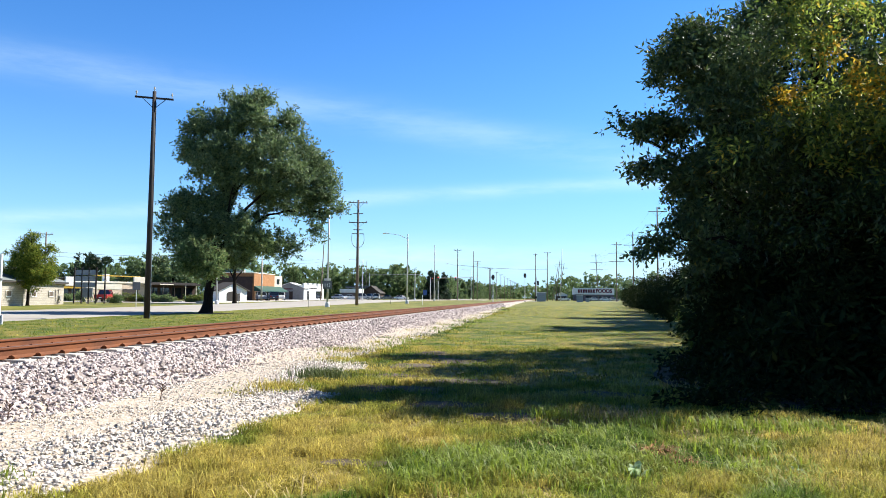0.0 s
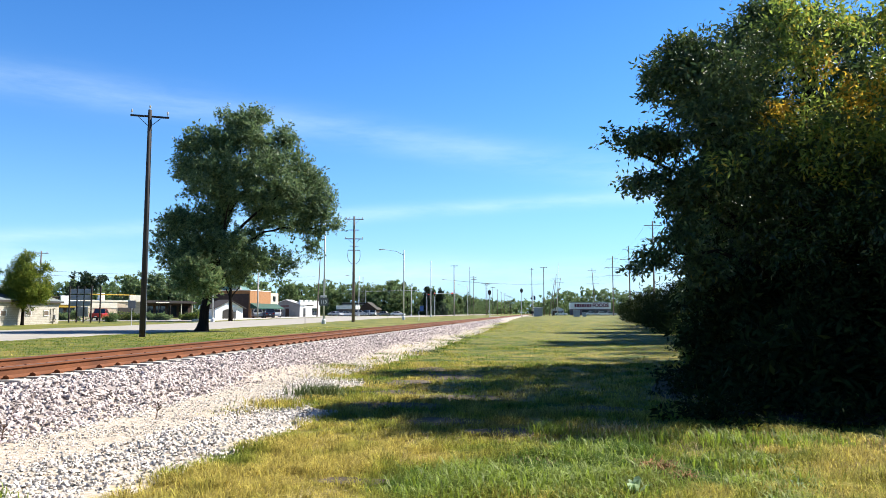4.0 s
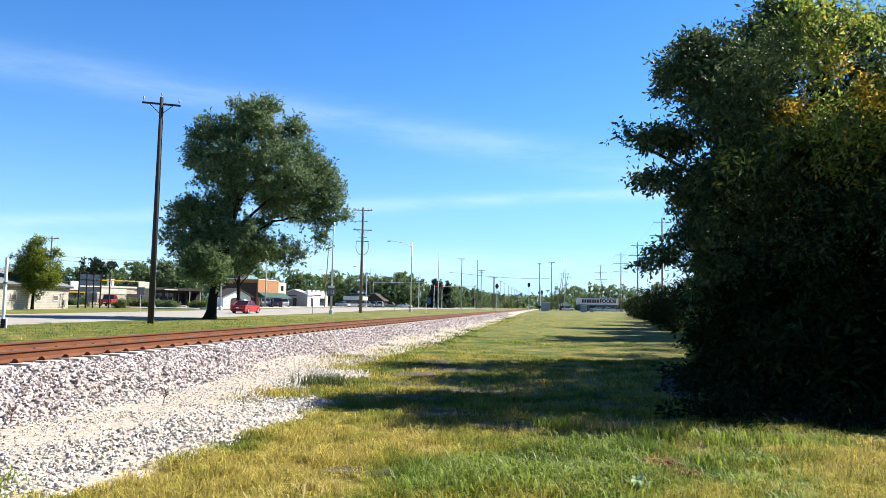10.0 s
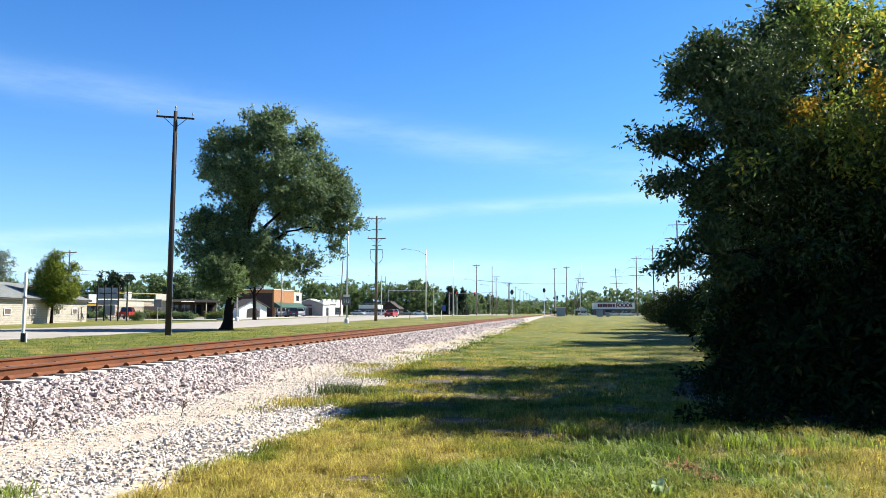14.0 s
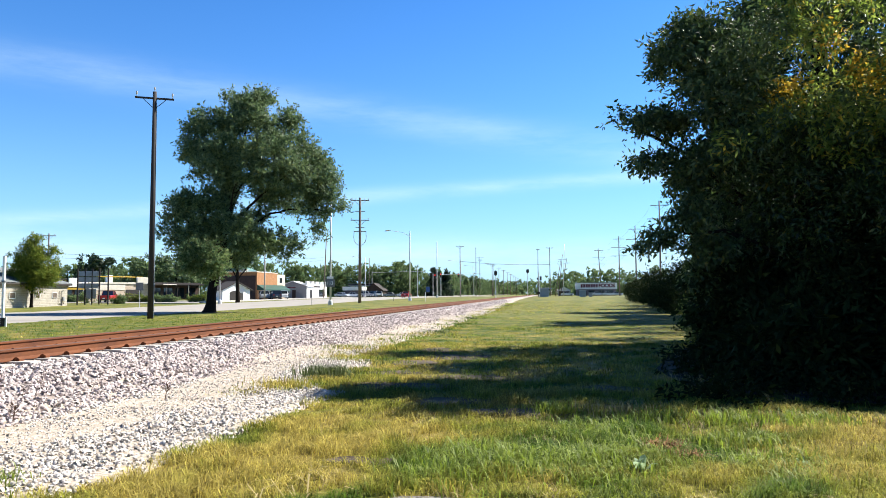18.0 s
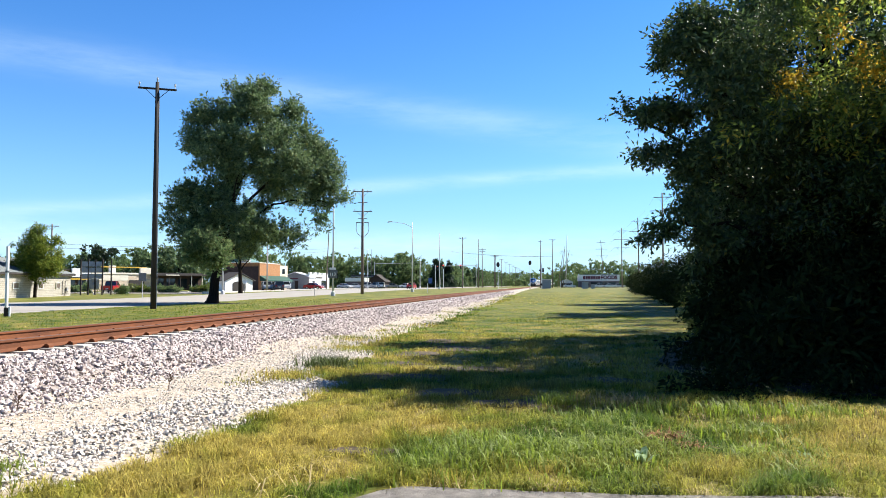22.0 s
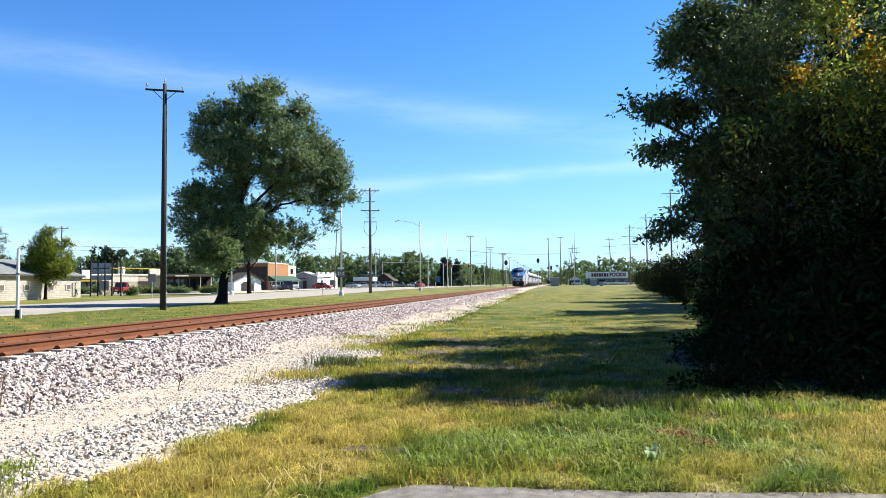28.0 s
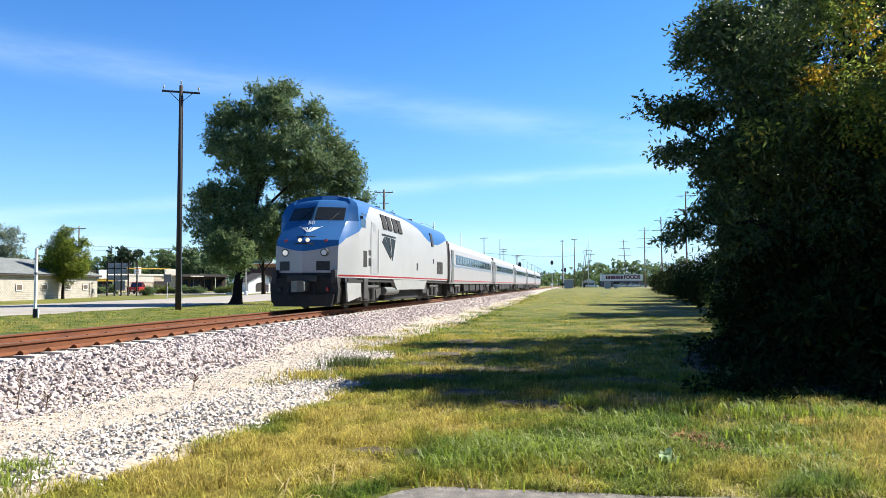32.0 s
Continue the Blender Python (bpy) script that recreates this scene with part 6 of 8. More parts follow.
# beige block building with a grey shingle roof, beside the young maple
bb = tagged(empty("block_building", -62.9, 89.0, 0.1, 9.5), "low beige concrete-block building with a grey shingled roof", "building")
part("wall", box((-11, -52, -0.2), (0, 0, 2.85)), M["beige_block"], bb)
part("fascia", box((-11.5, -52.5, 2.72), (0.45, 0.4, 2.95), 0.02), M["dark_roof"], bb, "dark eaves board")
bm = bmesh.new()
add_prism(bm, [(-11.5, 2.95), (0.5, 2.95), (-5.5, 4.95)], "y", -52.6, 0.45)
part("roof", bm, M["shingle"], bb)
for a in (-3.4, -7.6, -13.0, -18.0, -24.0):
    window(bb, "x", 0.06, a - 0.55, a + 0.55, 1.15, 1.75, 0, "white", "brown_pane")
part("meter_pipe", tube([(0.12, -1.7, 0.1), (0.12, -1.7, 2.0), (0.12, -1.2, 2.1)], 0.04, 6), M["dark_roof"], bb)
part("meter_pipe", tube([(0.12, -2.4, 2.0), (0.12, -2.4, 0.4), (0.12, -1.2, 0.35), (0.12, -0.9, 1.0)], 0.035, 6), M["dark_roof"], bb)
part("meter_box", box((0.06, -1.5, 0.7), (0.25, -1.1, 1.2), 0.02), M["grey_wall"], bb)

# the row of low shops, their fronts turned to the road
s, w = shop("corner_shop", -89.9, 124.7, 5.6, 9, 4.0, "brown_brick", "dark brown shop with a white fascia panel", rz=60)
part("fascia", box((1.6, -0.5, 2.7), (5.2, -0.05, 4.4), 0.03), M["white"], s, "white fascia panel")
part("trim", box((1.2, -0.7, 2.2), (4.8, -0.5, 2.55)), M["yellow_trim"], s, "yellow-orange trim")
for k in range(2):
    window(s, "y", 0.0, 0.6 + k * 2.4, 2.4 + k * 2.4, 0.4, 2.1, 0, "dark_roof")
s, w = shop("tan_shop", -87.1, 129.6, 12.2, 12, 3.3, "tan_brick", "long low tan brick shop with a yellow roof rail", "cream", 0.35, rz=60)
part("roof_rail", tube([(2.2, 1.0, 4.75), (11.6, 1.0, 4.75)], 0.1, 6), M["yellow_trim"], s, "yellow roof rail")
for k in range(5):
    part("rail_post", tube([(2.4 + k * 2.2, 1.0, 3.6), (2.4 + k * 2.2, 1.0, 4.75)], 0.05, 5), M["dark_roof"], s)
part("sign_panel", box((9.6, -0.3, 3.4), (12.4, 0.1, 4.7), 0.03), M["cream"], s, "blank cream sign panel")
part("cupola", box((5.2, 3.0, 3.6), (6.2, 4.0, 5.1), 0.05), M["white"], s)
# no recess here: a flat dark panel carries the entrance's shade
part("entrance", box((7.4, -0.1, 0.0), (10.6, 0.05, 2.2)), M["dark_roof"], s, "flat dark panel painted as a shaded entrance")
part("upper_band", box((0.0, -0.06, 2.1), (7.2, 0.0, 3.2)), M["cream"], s, "cream upper wall band")
s, w = shop("dark_shop", -81.0, 140.3, 11.6, 12, 3.4, "brown_brick", "dark brown shop with a deep flat canopy", rz=60)
part("canopy", box((-0.4, -2.0, 3.05), (w + 0.3, 0, 3.4), 0.03), M["dark_roof"], s)
for k in range(5):
    part("canopy_post", tube([(0.2 + k * 2.6, -1.8, -0.2), (0.2 + k * 2.6, -1.8, 3.05)], 0.08, 6), M["cream" if k > 2 else "dark_roof"], s)
for k in range(4):
    window(s, "y", 0.0, 0.6 + k * 2.7, 2.6 + k * 2.7, 0.5, 2.5, 0, "dark_roof")
part("sign_bars", box((2.0, -2.04, 3.12), (5.0, -2.0, 3.3)), M["cream"], s, "pale unreadable lettering bars")


def gable(name, x, y, w, d, h, ridge, wall, roof, label, rz=0.0):
    z = ground_z(x, y)
    g = tagged(empty(name, x, y, z - 0.05, rz), label, "building")
    part("wall", prism([(0, 0), (w, 0), (w, h), (w / 2, ridge), (0, h)], "y", 0, d), M[wall], g)
    bm = bmesh.new()
    t = 0.14
    sl = (ridge - h) / (w / 2)
    for s0 in (0, 1):
        a, b = ((-0.5, h - 0.5 * sl), (w / 2, ridge)) if s0 == 0 else ((w / 2, ridge), (w + 0.5, h - 0.5 * sl))
        add_prism(bm, [a, b, (b[0], b[1] + t), (a[0], a[1] + t)], "y", -0.4, d + 0.4)
    part("roof", bm, M[roof], g)
    return g


g = gable("white_shed", -59.4, 128.0, 6.7, 2.6, 2.1, 3.5, "white", "dark_roof", "small white gabled shed with an arched dark opening", rz=66)
arch = [(1.75, 0.0), (1.75, 1.4)] + [(3.35 + 1.6 * math.cos(a), 1.4 + 0.5 * math.sin(a)) for a in [math.pi - k * math.pi / 8 for k in range(1, 8)]] + [(4.95, 1.4), (4.95, 0.0)]
# flat matt plate; the dark inside the doorway is put into its colour
part("opening", prism(arch, "y", -0.03, 0.05), M["dark_roof"], g, "dark arched doorway")
g = gable("teal_house", -74.6, 160.0, 6.5, 8, 5.2, 8.2, "teal", "teal", "teal-green gabled house behind the shed")
window(g, "y", 0.0, 2.0, 4.5, 3.6, 4.8, 0)

# brown and orange brick building with the green awning
ob_ = tagged(empty("brick_building", -60.2, 146.0, 0.5, 0), "two-storey brown and orange brick building with a green awning", "building")
# the face away from the sun is dark brown: its shade is in the colour
part("wing", box((-9.0, 0, -0.2), (-0.3, 13, 5.0)), M["brown_brick"], ob_, "brick wing with shade put into its dark brown")
part("front", box((-0.3, 0.05, -0.2), (0, 11.6, 5.7)), M["orange_brick"], ob_, "orange brick front")
part("upper_wall", box((-9.0, 0.1, 5.0), (-0.3, 11.6, 5.7)), M["orange_brick"], ob_)
part("corner", box((-6, 11.6, -0.2), (0.02, 16.4, 5.5)), M["tan_brick"], ob_, "tan brick corner bay")
part("coping", box((-9.1, -0.1, 5.7), (0.1, 11.7, 5.85), 0.02), M["cream"], ob_)
window(ob_, "x", 0.03, 12.8, 14.6, 3.6, 4.8, 0)
part("awning", prism([(0.0, 3.1), (0.0, 2.0), (1.7, 1.9), (1.7, 2.1)], "y", 0.2, 15.6), M["green_awning"], ob_, "green canvas awning")
for k in range(5):
    window(ob_, "x", 0.0, 1.0 + k * 2.9, 3.0 + k * 2.9, 0.5, 1.85, 0, "cream")
part("roof_unit", box((-6.0, 3, 5.7), (-4.0, 5, 6.5), 0.05), M["grey_wall"], ob_)

# a white gable: grey_wall paints the shade on it
g = gable("grey_shop", -66.6, 176.0, 6.9, 3.9, 3.1, 4.2, "grey_wall", "white", "white gabled shop, shade put into its grey wall colour")
part("sign_bars", box((2.0, -0.06, 2.6), (4.2, -0.02, 2.85)), M["sign_letters"], g, "dark red unreadable lettering bars")
window(g, "y", 0.0, 1.4, 2.4, 0.6, 1.9, 0)
part("door", box((3.3, -0.05, 0.05), (4.2, 0.02, 2.1)), M["brown_brick"], g)
s, w = shop("white_shop", -59.6, 176.2, 16.5, 9, 3.6, "white", "white rendered shop with a stepped parapet", "white", 0.12, rz=90)
for k in range(5):
    part("merlon", box((0.0 + k * 3.7, -0.1, 3.72), (1.9 + k * 3.7, 0.4, 4.25), 0.02), M["white"], s)
part("sign_bars", box((4.0, -0.06, 2.75), (10.5, -0.02, 3.1)), M["dark_roof"], s, "dark unreadable lettering bars")
part("door", box((2.4, -0.05, 0.05), (4.2, 0.02, 2.2)), M["black"], s)
window(s, "y", 0.0, 9.6, 14.6, 0.4, 2.2, 0, "dark_roof")

# filling-station canopy farther along
fs = tagged(empty("station_canopy", -69.5, 250.0, 0.55), "flat dark filling-station canopy on posts", "canopy")
part("deck", box((0, 0, 3.9), (8.5, 8, 4.6), 0.03), M["grey_wall"], fs)
part("band", box((-0.03, -0.03, 4.15), (8.53, 0.0, 4.45)), M["dark_roof"], fs)
for x in (0.8, 4.2, 7.6):
    part("post", box((x - 0.2, 0.5, 0), (x + 0.2, 0.9, 3.9), 0.02), M["grey_wall"], fs)
kiosk = tagged(empty("kiosk", -66.0, 232.0, 0.55), "small white kiosk with a flat roof", "building")
part("wall", box((0, 0, 0), (6.0, 5, 2.2)), M["mauve_wall"], kiosk)
part("roof", box((-0.3, -0.6, 2.2), (6.3, 5.2, 3.4), 0.03), M["white"], kiosk)
g = gable("low_house", -62.5, 246.0, 6.0, 8, 2.4, 4.6, "brown_brick", "dark_roof", "low brown house with a gabled roof")

# hedges in front of the shops
for k, (x0, x1, y) in enumerate([(-68.6, -64.6, 112), (-63.6, -60.0, 112), (-58.6, -55.4, 113.5), (-79.9, -77.4, 112)]):
    cl = [(x - (x0 + x1) / 2, 0, 0.7, 0.75, 0.6, 0.62) for x in np.arange(x0 + 0.4, x1, 0.8)]
    hd = tagged(empty("hedge", (x0 + x1) / 2, y, ground_z(x0, y)), "clipped green hedge before the shops", "hedge", "hedges")
    part("stems", box((x0 - (x0 + x1) / 2 + 0.2, -0.25, 0), (x1 - (x0 + x1) / 2 - 0.2, 0.25, 0.6)), M["leaf_pine"], hd)
    leaf_cloud("foliage", cl, 5200, 0.16, M["leaf_bright" if k % 2 == 0 else "leaf_far"], hd, seed=700 + k, tight=0.16)
for k, (x, y, r) in enumerate([(-71.5, 106.0, 1.6), (-61.5, 98.5, 1.0)]):
    shrub(x, y, [(0, 0, r * 0.5, r, r, r * 0.55), (0.3, 0, r * 0.9, r * 0.7, r * 0.7, r * 0.4)], 4200, 0.17, "leaf_far", "rounded green shrub beside the billboard", 720 + k, group="garden shrubs")

# the billboard seen from behind
bl = tagged(empty("billboard", -63.9, 95.0, 0.2, 8), "double billboard seen from its dark panelled back", "billboard")
for x in (-1.6, -0.55, 0.43, 1.45, 2.7):
    part("post", tube([(x, 0.1, -0.1), (x, 0.1, 5.1)], 0.11, 8), M["pole_dark"], bl)
for i in range(3):
    for j in range(3):
        part("panel", box((-1.45 + i * 0.98, 0.0, 2.3 + j * 0.86), (-1.45 + i * 0.98 + 0.84, 0.08, 2.3 + j * 0.86 + 0.70), 0.02), M["panel_grey"], bl)
part("lower_panel", box((-0.6, 0.1, 0.9), (1.0, 0.16, 2.25), 0.02), M["panel_grey"], bl)
part("ladder_brace", tube([(0.2, 0.3, 0), (-1.0, 0.3, 2.2)], 0.05, 5), M["sign_back"], bl)


def slab(name, x0, x1, y0, y1, material, label, cat, up=0.035):
    xs, ys = np.linspace(x0, x1, 6), np.linspace(y0, y1, max(3, int(abs(y1 - y0) / 6)))
    n = len(xs)
    verts = [(x, y, ground_z(x, y) + up) for y in ys for x in xs]
    faces = [(j * n + i, j * n + i + 1, (j + 1) * n + i + 1, (j + 1) * n + i) for j in range(len(ys) - 1) for i in range(n - 1)]
    return tagged(mesh_ob(name, verts, faces, M[material]), label, cat, kind="structure")


slab("parking_lot", -79, -52.5, 104, 128, "asphalt", "pale grey shop parking lot", "parking lot")
slab("parking_lot", -70, -49.5, 135, 225, "asphalt", "pale grey forecourt beside the road", "parking lot")
slab("side_street", -46.8, -13.5, 226, 240, "asphalt", "pale side street to the level crossing", "road", 0.05)
slab("side_street", -5.8, 140, 226, 240, "asphalt", "pale side street beyond the level crossing", "road", 0.05)
kerb = tagged(part("kerb", box((-51.9, 104, 0.1), (-51.6, 225, 0.62), 0.03), M["concrete"]), "pale concrete kerb along the forecourt", "kerb", kind="structure")
for k in range(7):
    x = -76 + k * 3.4
    tagged(part("parking_block", box((x - 0.9, 118.2, ground_z(x, 118) - 0.02), (x + 0.9, 118.5, ground_z(x, 118) + 0.16), 0.03), M["concrete"]), "pale concrete wheel stop in the lot", "parking block", "wheel stops")


# traffic lights over the crossing road
def signal_mast(x, y, h, arm, heads, label):
    z = ground_z(x, y)
    s = tagged(empty("traffic_light", x, y, z), label, "traffic light", "traffic lights")
    part("pole", tube([(0, 0, -0.05), (0, 0, h + 0.6)], [0.11, 0.08], 8), M["galv"], s)
    if arm:
        part("arm", tube([(0, 0, h), (arm, 0, h + 0.25)], [0.075, 0.045], 8), M["galv"], s)
    for hx in heads:
        b = part("signal_head", box((hx - 0.2, -0.22, h - 0.85), (hx + 0.2, 0.1, h + 0.35), 0.03), M["black"], s)
        part("red_lens", tube([(hx, -0.22, h + 0.12), (hx, -0.26, h + 0.12)], 0.13, 10), M["lamp_red"], b)
        part("lens", tube([(hx, -0.22, h - 0.25), (hx, -0.25, h - 0.25)], 0.13, 10), M["black"], b)
        part("lens", tube([(hx, -0.22, h - 0.62), (hx, -0.25, h - 0.62)], 0.13, 10), M["black"], b)
    return s


signal_mast(-61.5, 252, 8.5, 18.5, [], "long grey traffic-light mast arm seen from behind")
signal_mast(-31.6, 215, 6.6, 12.0, [0.0, 5.2], "traffic light on a long mast arm showing red")
signal_mast(-33.8, 214, 6.3, 0, [0.6], "traffic light on a pole showing red")
part("street_plate", box((-3.4, -0.1, 1.5), (-2.3, -0.05, 3.0), 0.02), M["sign_blue"], post("road_sign", -31.0, 205, 2.9, 0.05, "galv", "blue roadside sign on a thin post", "sign"))

# relay cabin and cases at the crossing
cabn = tagged(empty("relay_cabin", -2.6, 214, 0.55), "pale blue-grey metal relay cabin beside the crossing", "cabin")
part("body", box((0, 0, 0), (2.5, 3.2, 2.5), 0.03), M["cab_grey"], cabn)
part("roof", box((-0.1, -0.1, 2.5), (2.6, 3.3, 2.65), 0.03), M["galv"], cabn)
part("door", box((0.4, -0.03, 0.15), (1.4, 0.0, 2.2), 0.01), M["cab_grey"], cabn)
for k, (x, y, w, h) in enumerate([(8.1, 200, 1.7, 1.8), (10.6, 202, 1.0, 1.1)]):
    c = tagged(empty("equipment_case", x, y, 0.55), "grey metal equipment case beside the track", "cabinet", "equipment cases")
    part("body", box((0, 0, 0), (w, 1.0, h), 0.03), M["cab_grey"], c)
    part("lid", box((-0.04, -0.04, h), (w + 0.04, 1.04, h + 0.08), 0.01), M["galv"], c)
# a crossing signal on its mast
cs = tagged(empty("crossing_signal", -2.9, 222, 0.55), "level-crossing signal mast with black lamps", "crossing signal")
part("mast", tube([(0, 0, 0), (0, 0, 7.4)], 0.1, 8), M["galv"], cs)
part("head", box((0.2, -0.3, 4.9), (0.75, 0.1, 6.1), 0.04), M["black"], cs)
part("head", box((-0.55, -0.3, 0.9), (0.55, 0.1, 1.5), 0.04), M["black"], cs)
part("lamp", tube([(-0.45, -0.3, 5.4), (-0.45, -0.38, 5.4)], 0.3, 12), M["black"], cs)
# raised gate arms, leaning against the sky
for k, (x, y, h, t) in enumerate([(2.0, 236, 11.5, 1.8), (3.0, 238, 13.5, 1.4), (4.6, 240, 17.0, 0.5), (3.6, 244, 12.5, 2.3)]):
    utility_pole(x, y, h, 0.12, [(h - 1.6, 1.3, ())] if k % 2 else [], "galv" if k == 2 else "pole_wood", "leaning slim pole beside the crossing", tilt=(t, 0), group="poles at the crossing")

# the food store across the crossing
st = tagged(empty("food_store", 10.6, 300, 0.55), "long low store with a white sign band and dark red lettering", "building")
part("wall", box((0.9, 0, 0), (16.0, 25, 2.6)), M["mauve_wall"], st)
part("sign_band", box((0.6, -0.4, 2.6), (16.3, 25.2, 5.1), 0.04), M["white"], st, "white sign band")
part("roof", box((0.6, -0.4, 5.1), (16.3, 25.2, 5.25)), M["grey_wall"], st)
for k in range(7):
    part("logo_bar", box((2.0 + k * 0.98, -0.46, 3.3), (2.78 + k * 0.98, -0.4, 4.65), 0.05), M["sign_letters"], st, "dark red letter-like bars")
words("FOODS", 2.0, M["sign_letters"], st, 12.2, -0.44, 3.98, label="dark red lettering", wide=0.95, bold=0.05)
for k in range(4):
    window(st, "y", 0.0, 1.6 + k * 3.5, 4.2 + k * 3.5, 0.3, 2.1, 0, "dark_roof")
g = gable("white_house", 3.6, 305, 5.0, 8, 2.4, 3.6, "white", "grey_wall", "small white house near the store")
part("porch", box((0.3, -0.5, 0), (4.7, 0.0, 1.9)), M["dark_roof"], g)

# floor under the thicket: near-black litter, its shade put into the colour
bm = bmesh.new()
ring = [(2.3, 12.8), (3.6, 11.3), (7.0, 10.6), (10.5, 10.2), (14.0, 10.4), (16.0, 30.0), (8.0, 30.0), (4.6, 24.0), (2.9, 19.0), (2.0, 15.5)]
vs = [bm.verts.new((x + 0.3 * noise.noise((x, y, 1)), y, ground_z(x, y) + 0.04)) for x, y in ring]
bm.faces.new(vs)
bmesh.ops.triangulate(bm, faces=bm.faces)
M["shaded_litter"] = mat("shaded_litter", (0.0351, 0.0265, 0.0172), (0.0172, 0.014, 0.00936), 0.95, 3.0, fine=40, coord="World", bump=0.7)
tagged(part("thicket_floor", bm, M["shaded_litter"]), "dark soil and litter sheet with the thicket's shade in its colour", "soil", kind="structure")
# ---- cars ----
def paint(name, color):
    m = mat(name, color, tuple(v * 0.85 for v in color), 0.3, 2.0, bump=0.0)
    b = m.node_tree.nodes["Principled BSDF"]
    b.inputs["Coat Weight"].default_value = 0.6
    b.inputs["Coat Roughness"].default_value = 0.08
    return m


PAINTS = {"red": paint("paint_red", (0.45, 0.008, 0.012)), "dark_red": paint("paint_dark_red", (0.32, 0.01, 0.012)), "white": paint("paint_white", (0.75, 0.75, 0.74)), "silver": paint("paint_silver", (0.42, 0.43, 0.45)), "dark_blue": paint("paint_dark_blue", (0.03, 0.045, 0.07)), "grey": paint("paint_grey", (0.22, 0.23, 0.24))}
M["tyre"] = mat("tyre", (0.0156, 0.0156, 0.0156), (0.00936, 0.00936, 0.00936), 0.9, 5.0)
M["rim"] = mat("rim", (0.6, 0.6, 0.6), (0.45, 0.45, 0.45), 0.3, 5.0, metal=0.8, bump=0)
M["tail_red"] = mat("tail_red", (0.273, 0.0078, 0.0078), (0.195, 0.00624, 0.00624), 0.2, 5.0, bump=0)
M["lens_clear"] = mat("lens_clear", (0.7, 0.7, 0.7), (0.6, 0.6, 0.6), 0.1, 5.0, bump=0)
SHAPES = {
    # lower body outline (x, z), cabin: (base back, base front, roof back, roof front, base z, roof z)
    "sedan": (4.7, 1.82, [(-2.3, 0.35), (-2.33, 0.62), (-2.2, 0.93), (-1.5, 0.98), (0.85, 0.95), (1.95, 0.82), (2.28, 0.62), (2.3, 0.35), (2.0, 0.22), (-2.0, 0.22)], (-1.65, 0.95, -0.85, 0.25, 0.93, 1.44)),
    "suv": (4.7, 1.9, [(-2.3, 0.4), (-2.33, 0.8), (-2.28, 1.1), (-1.5, 1.12), (0.95, 1.1), (2.1, 1.0), (2.3, 0.75), (2.3, 0.4), (2.0, 0.28), (-2.0, 0.28)], (-2.2, 1.05, -1.95, 0.45, 1.08, 1.76)),
    "pickup": (5.4, 1.95, [(-2.65, 0.5), (-2.65, 1.15), (-0.55, 1.15), (1.3, 1.15), (2.5, 1.05), (2.65, 0.8), (2.65, 0.5), (2.3, 0.35), (-2.3, 0.35)], (-0.55, 1.4, -0.4, 0.75, 1.12, 1.85)),
}


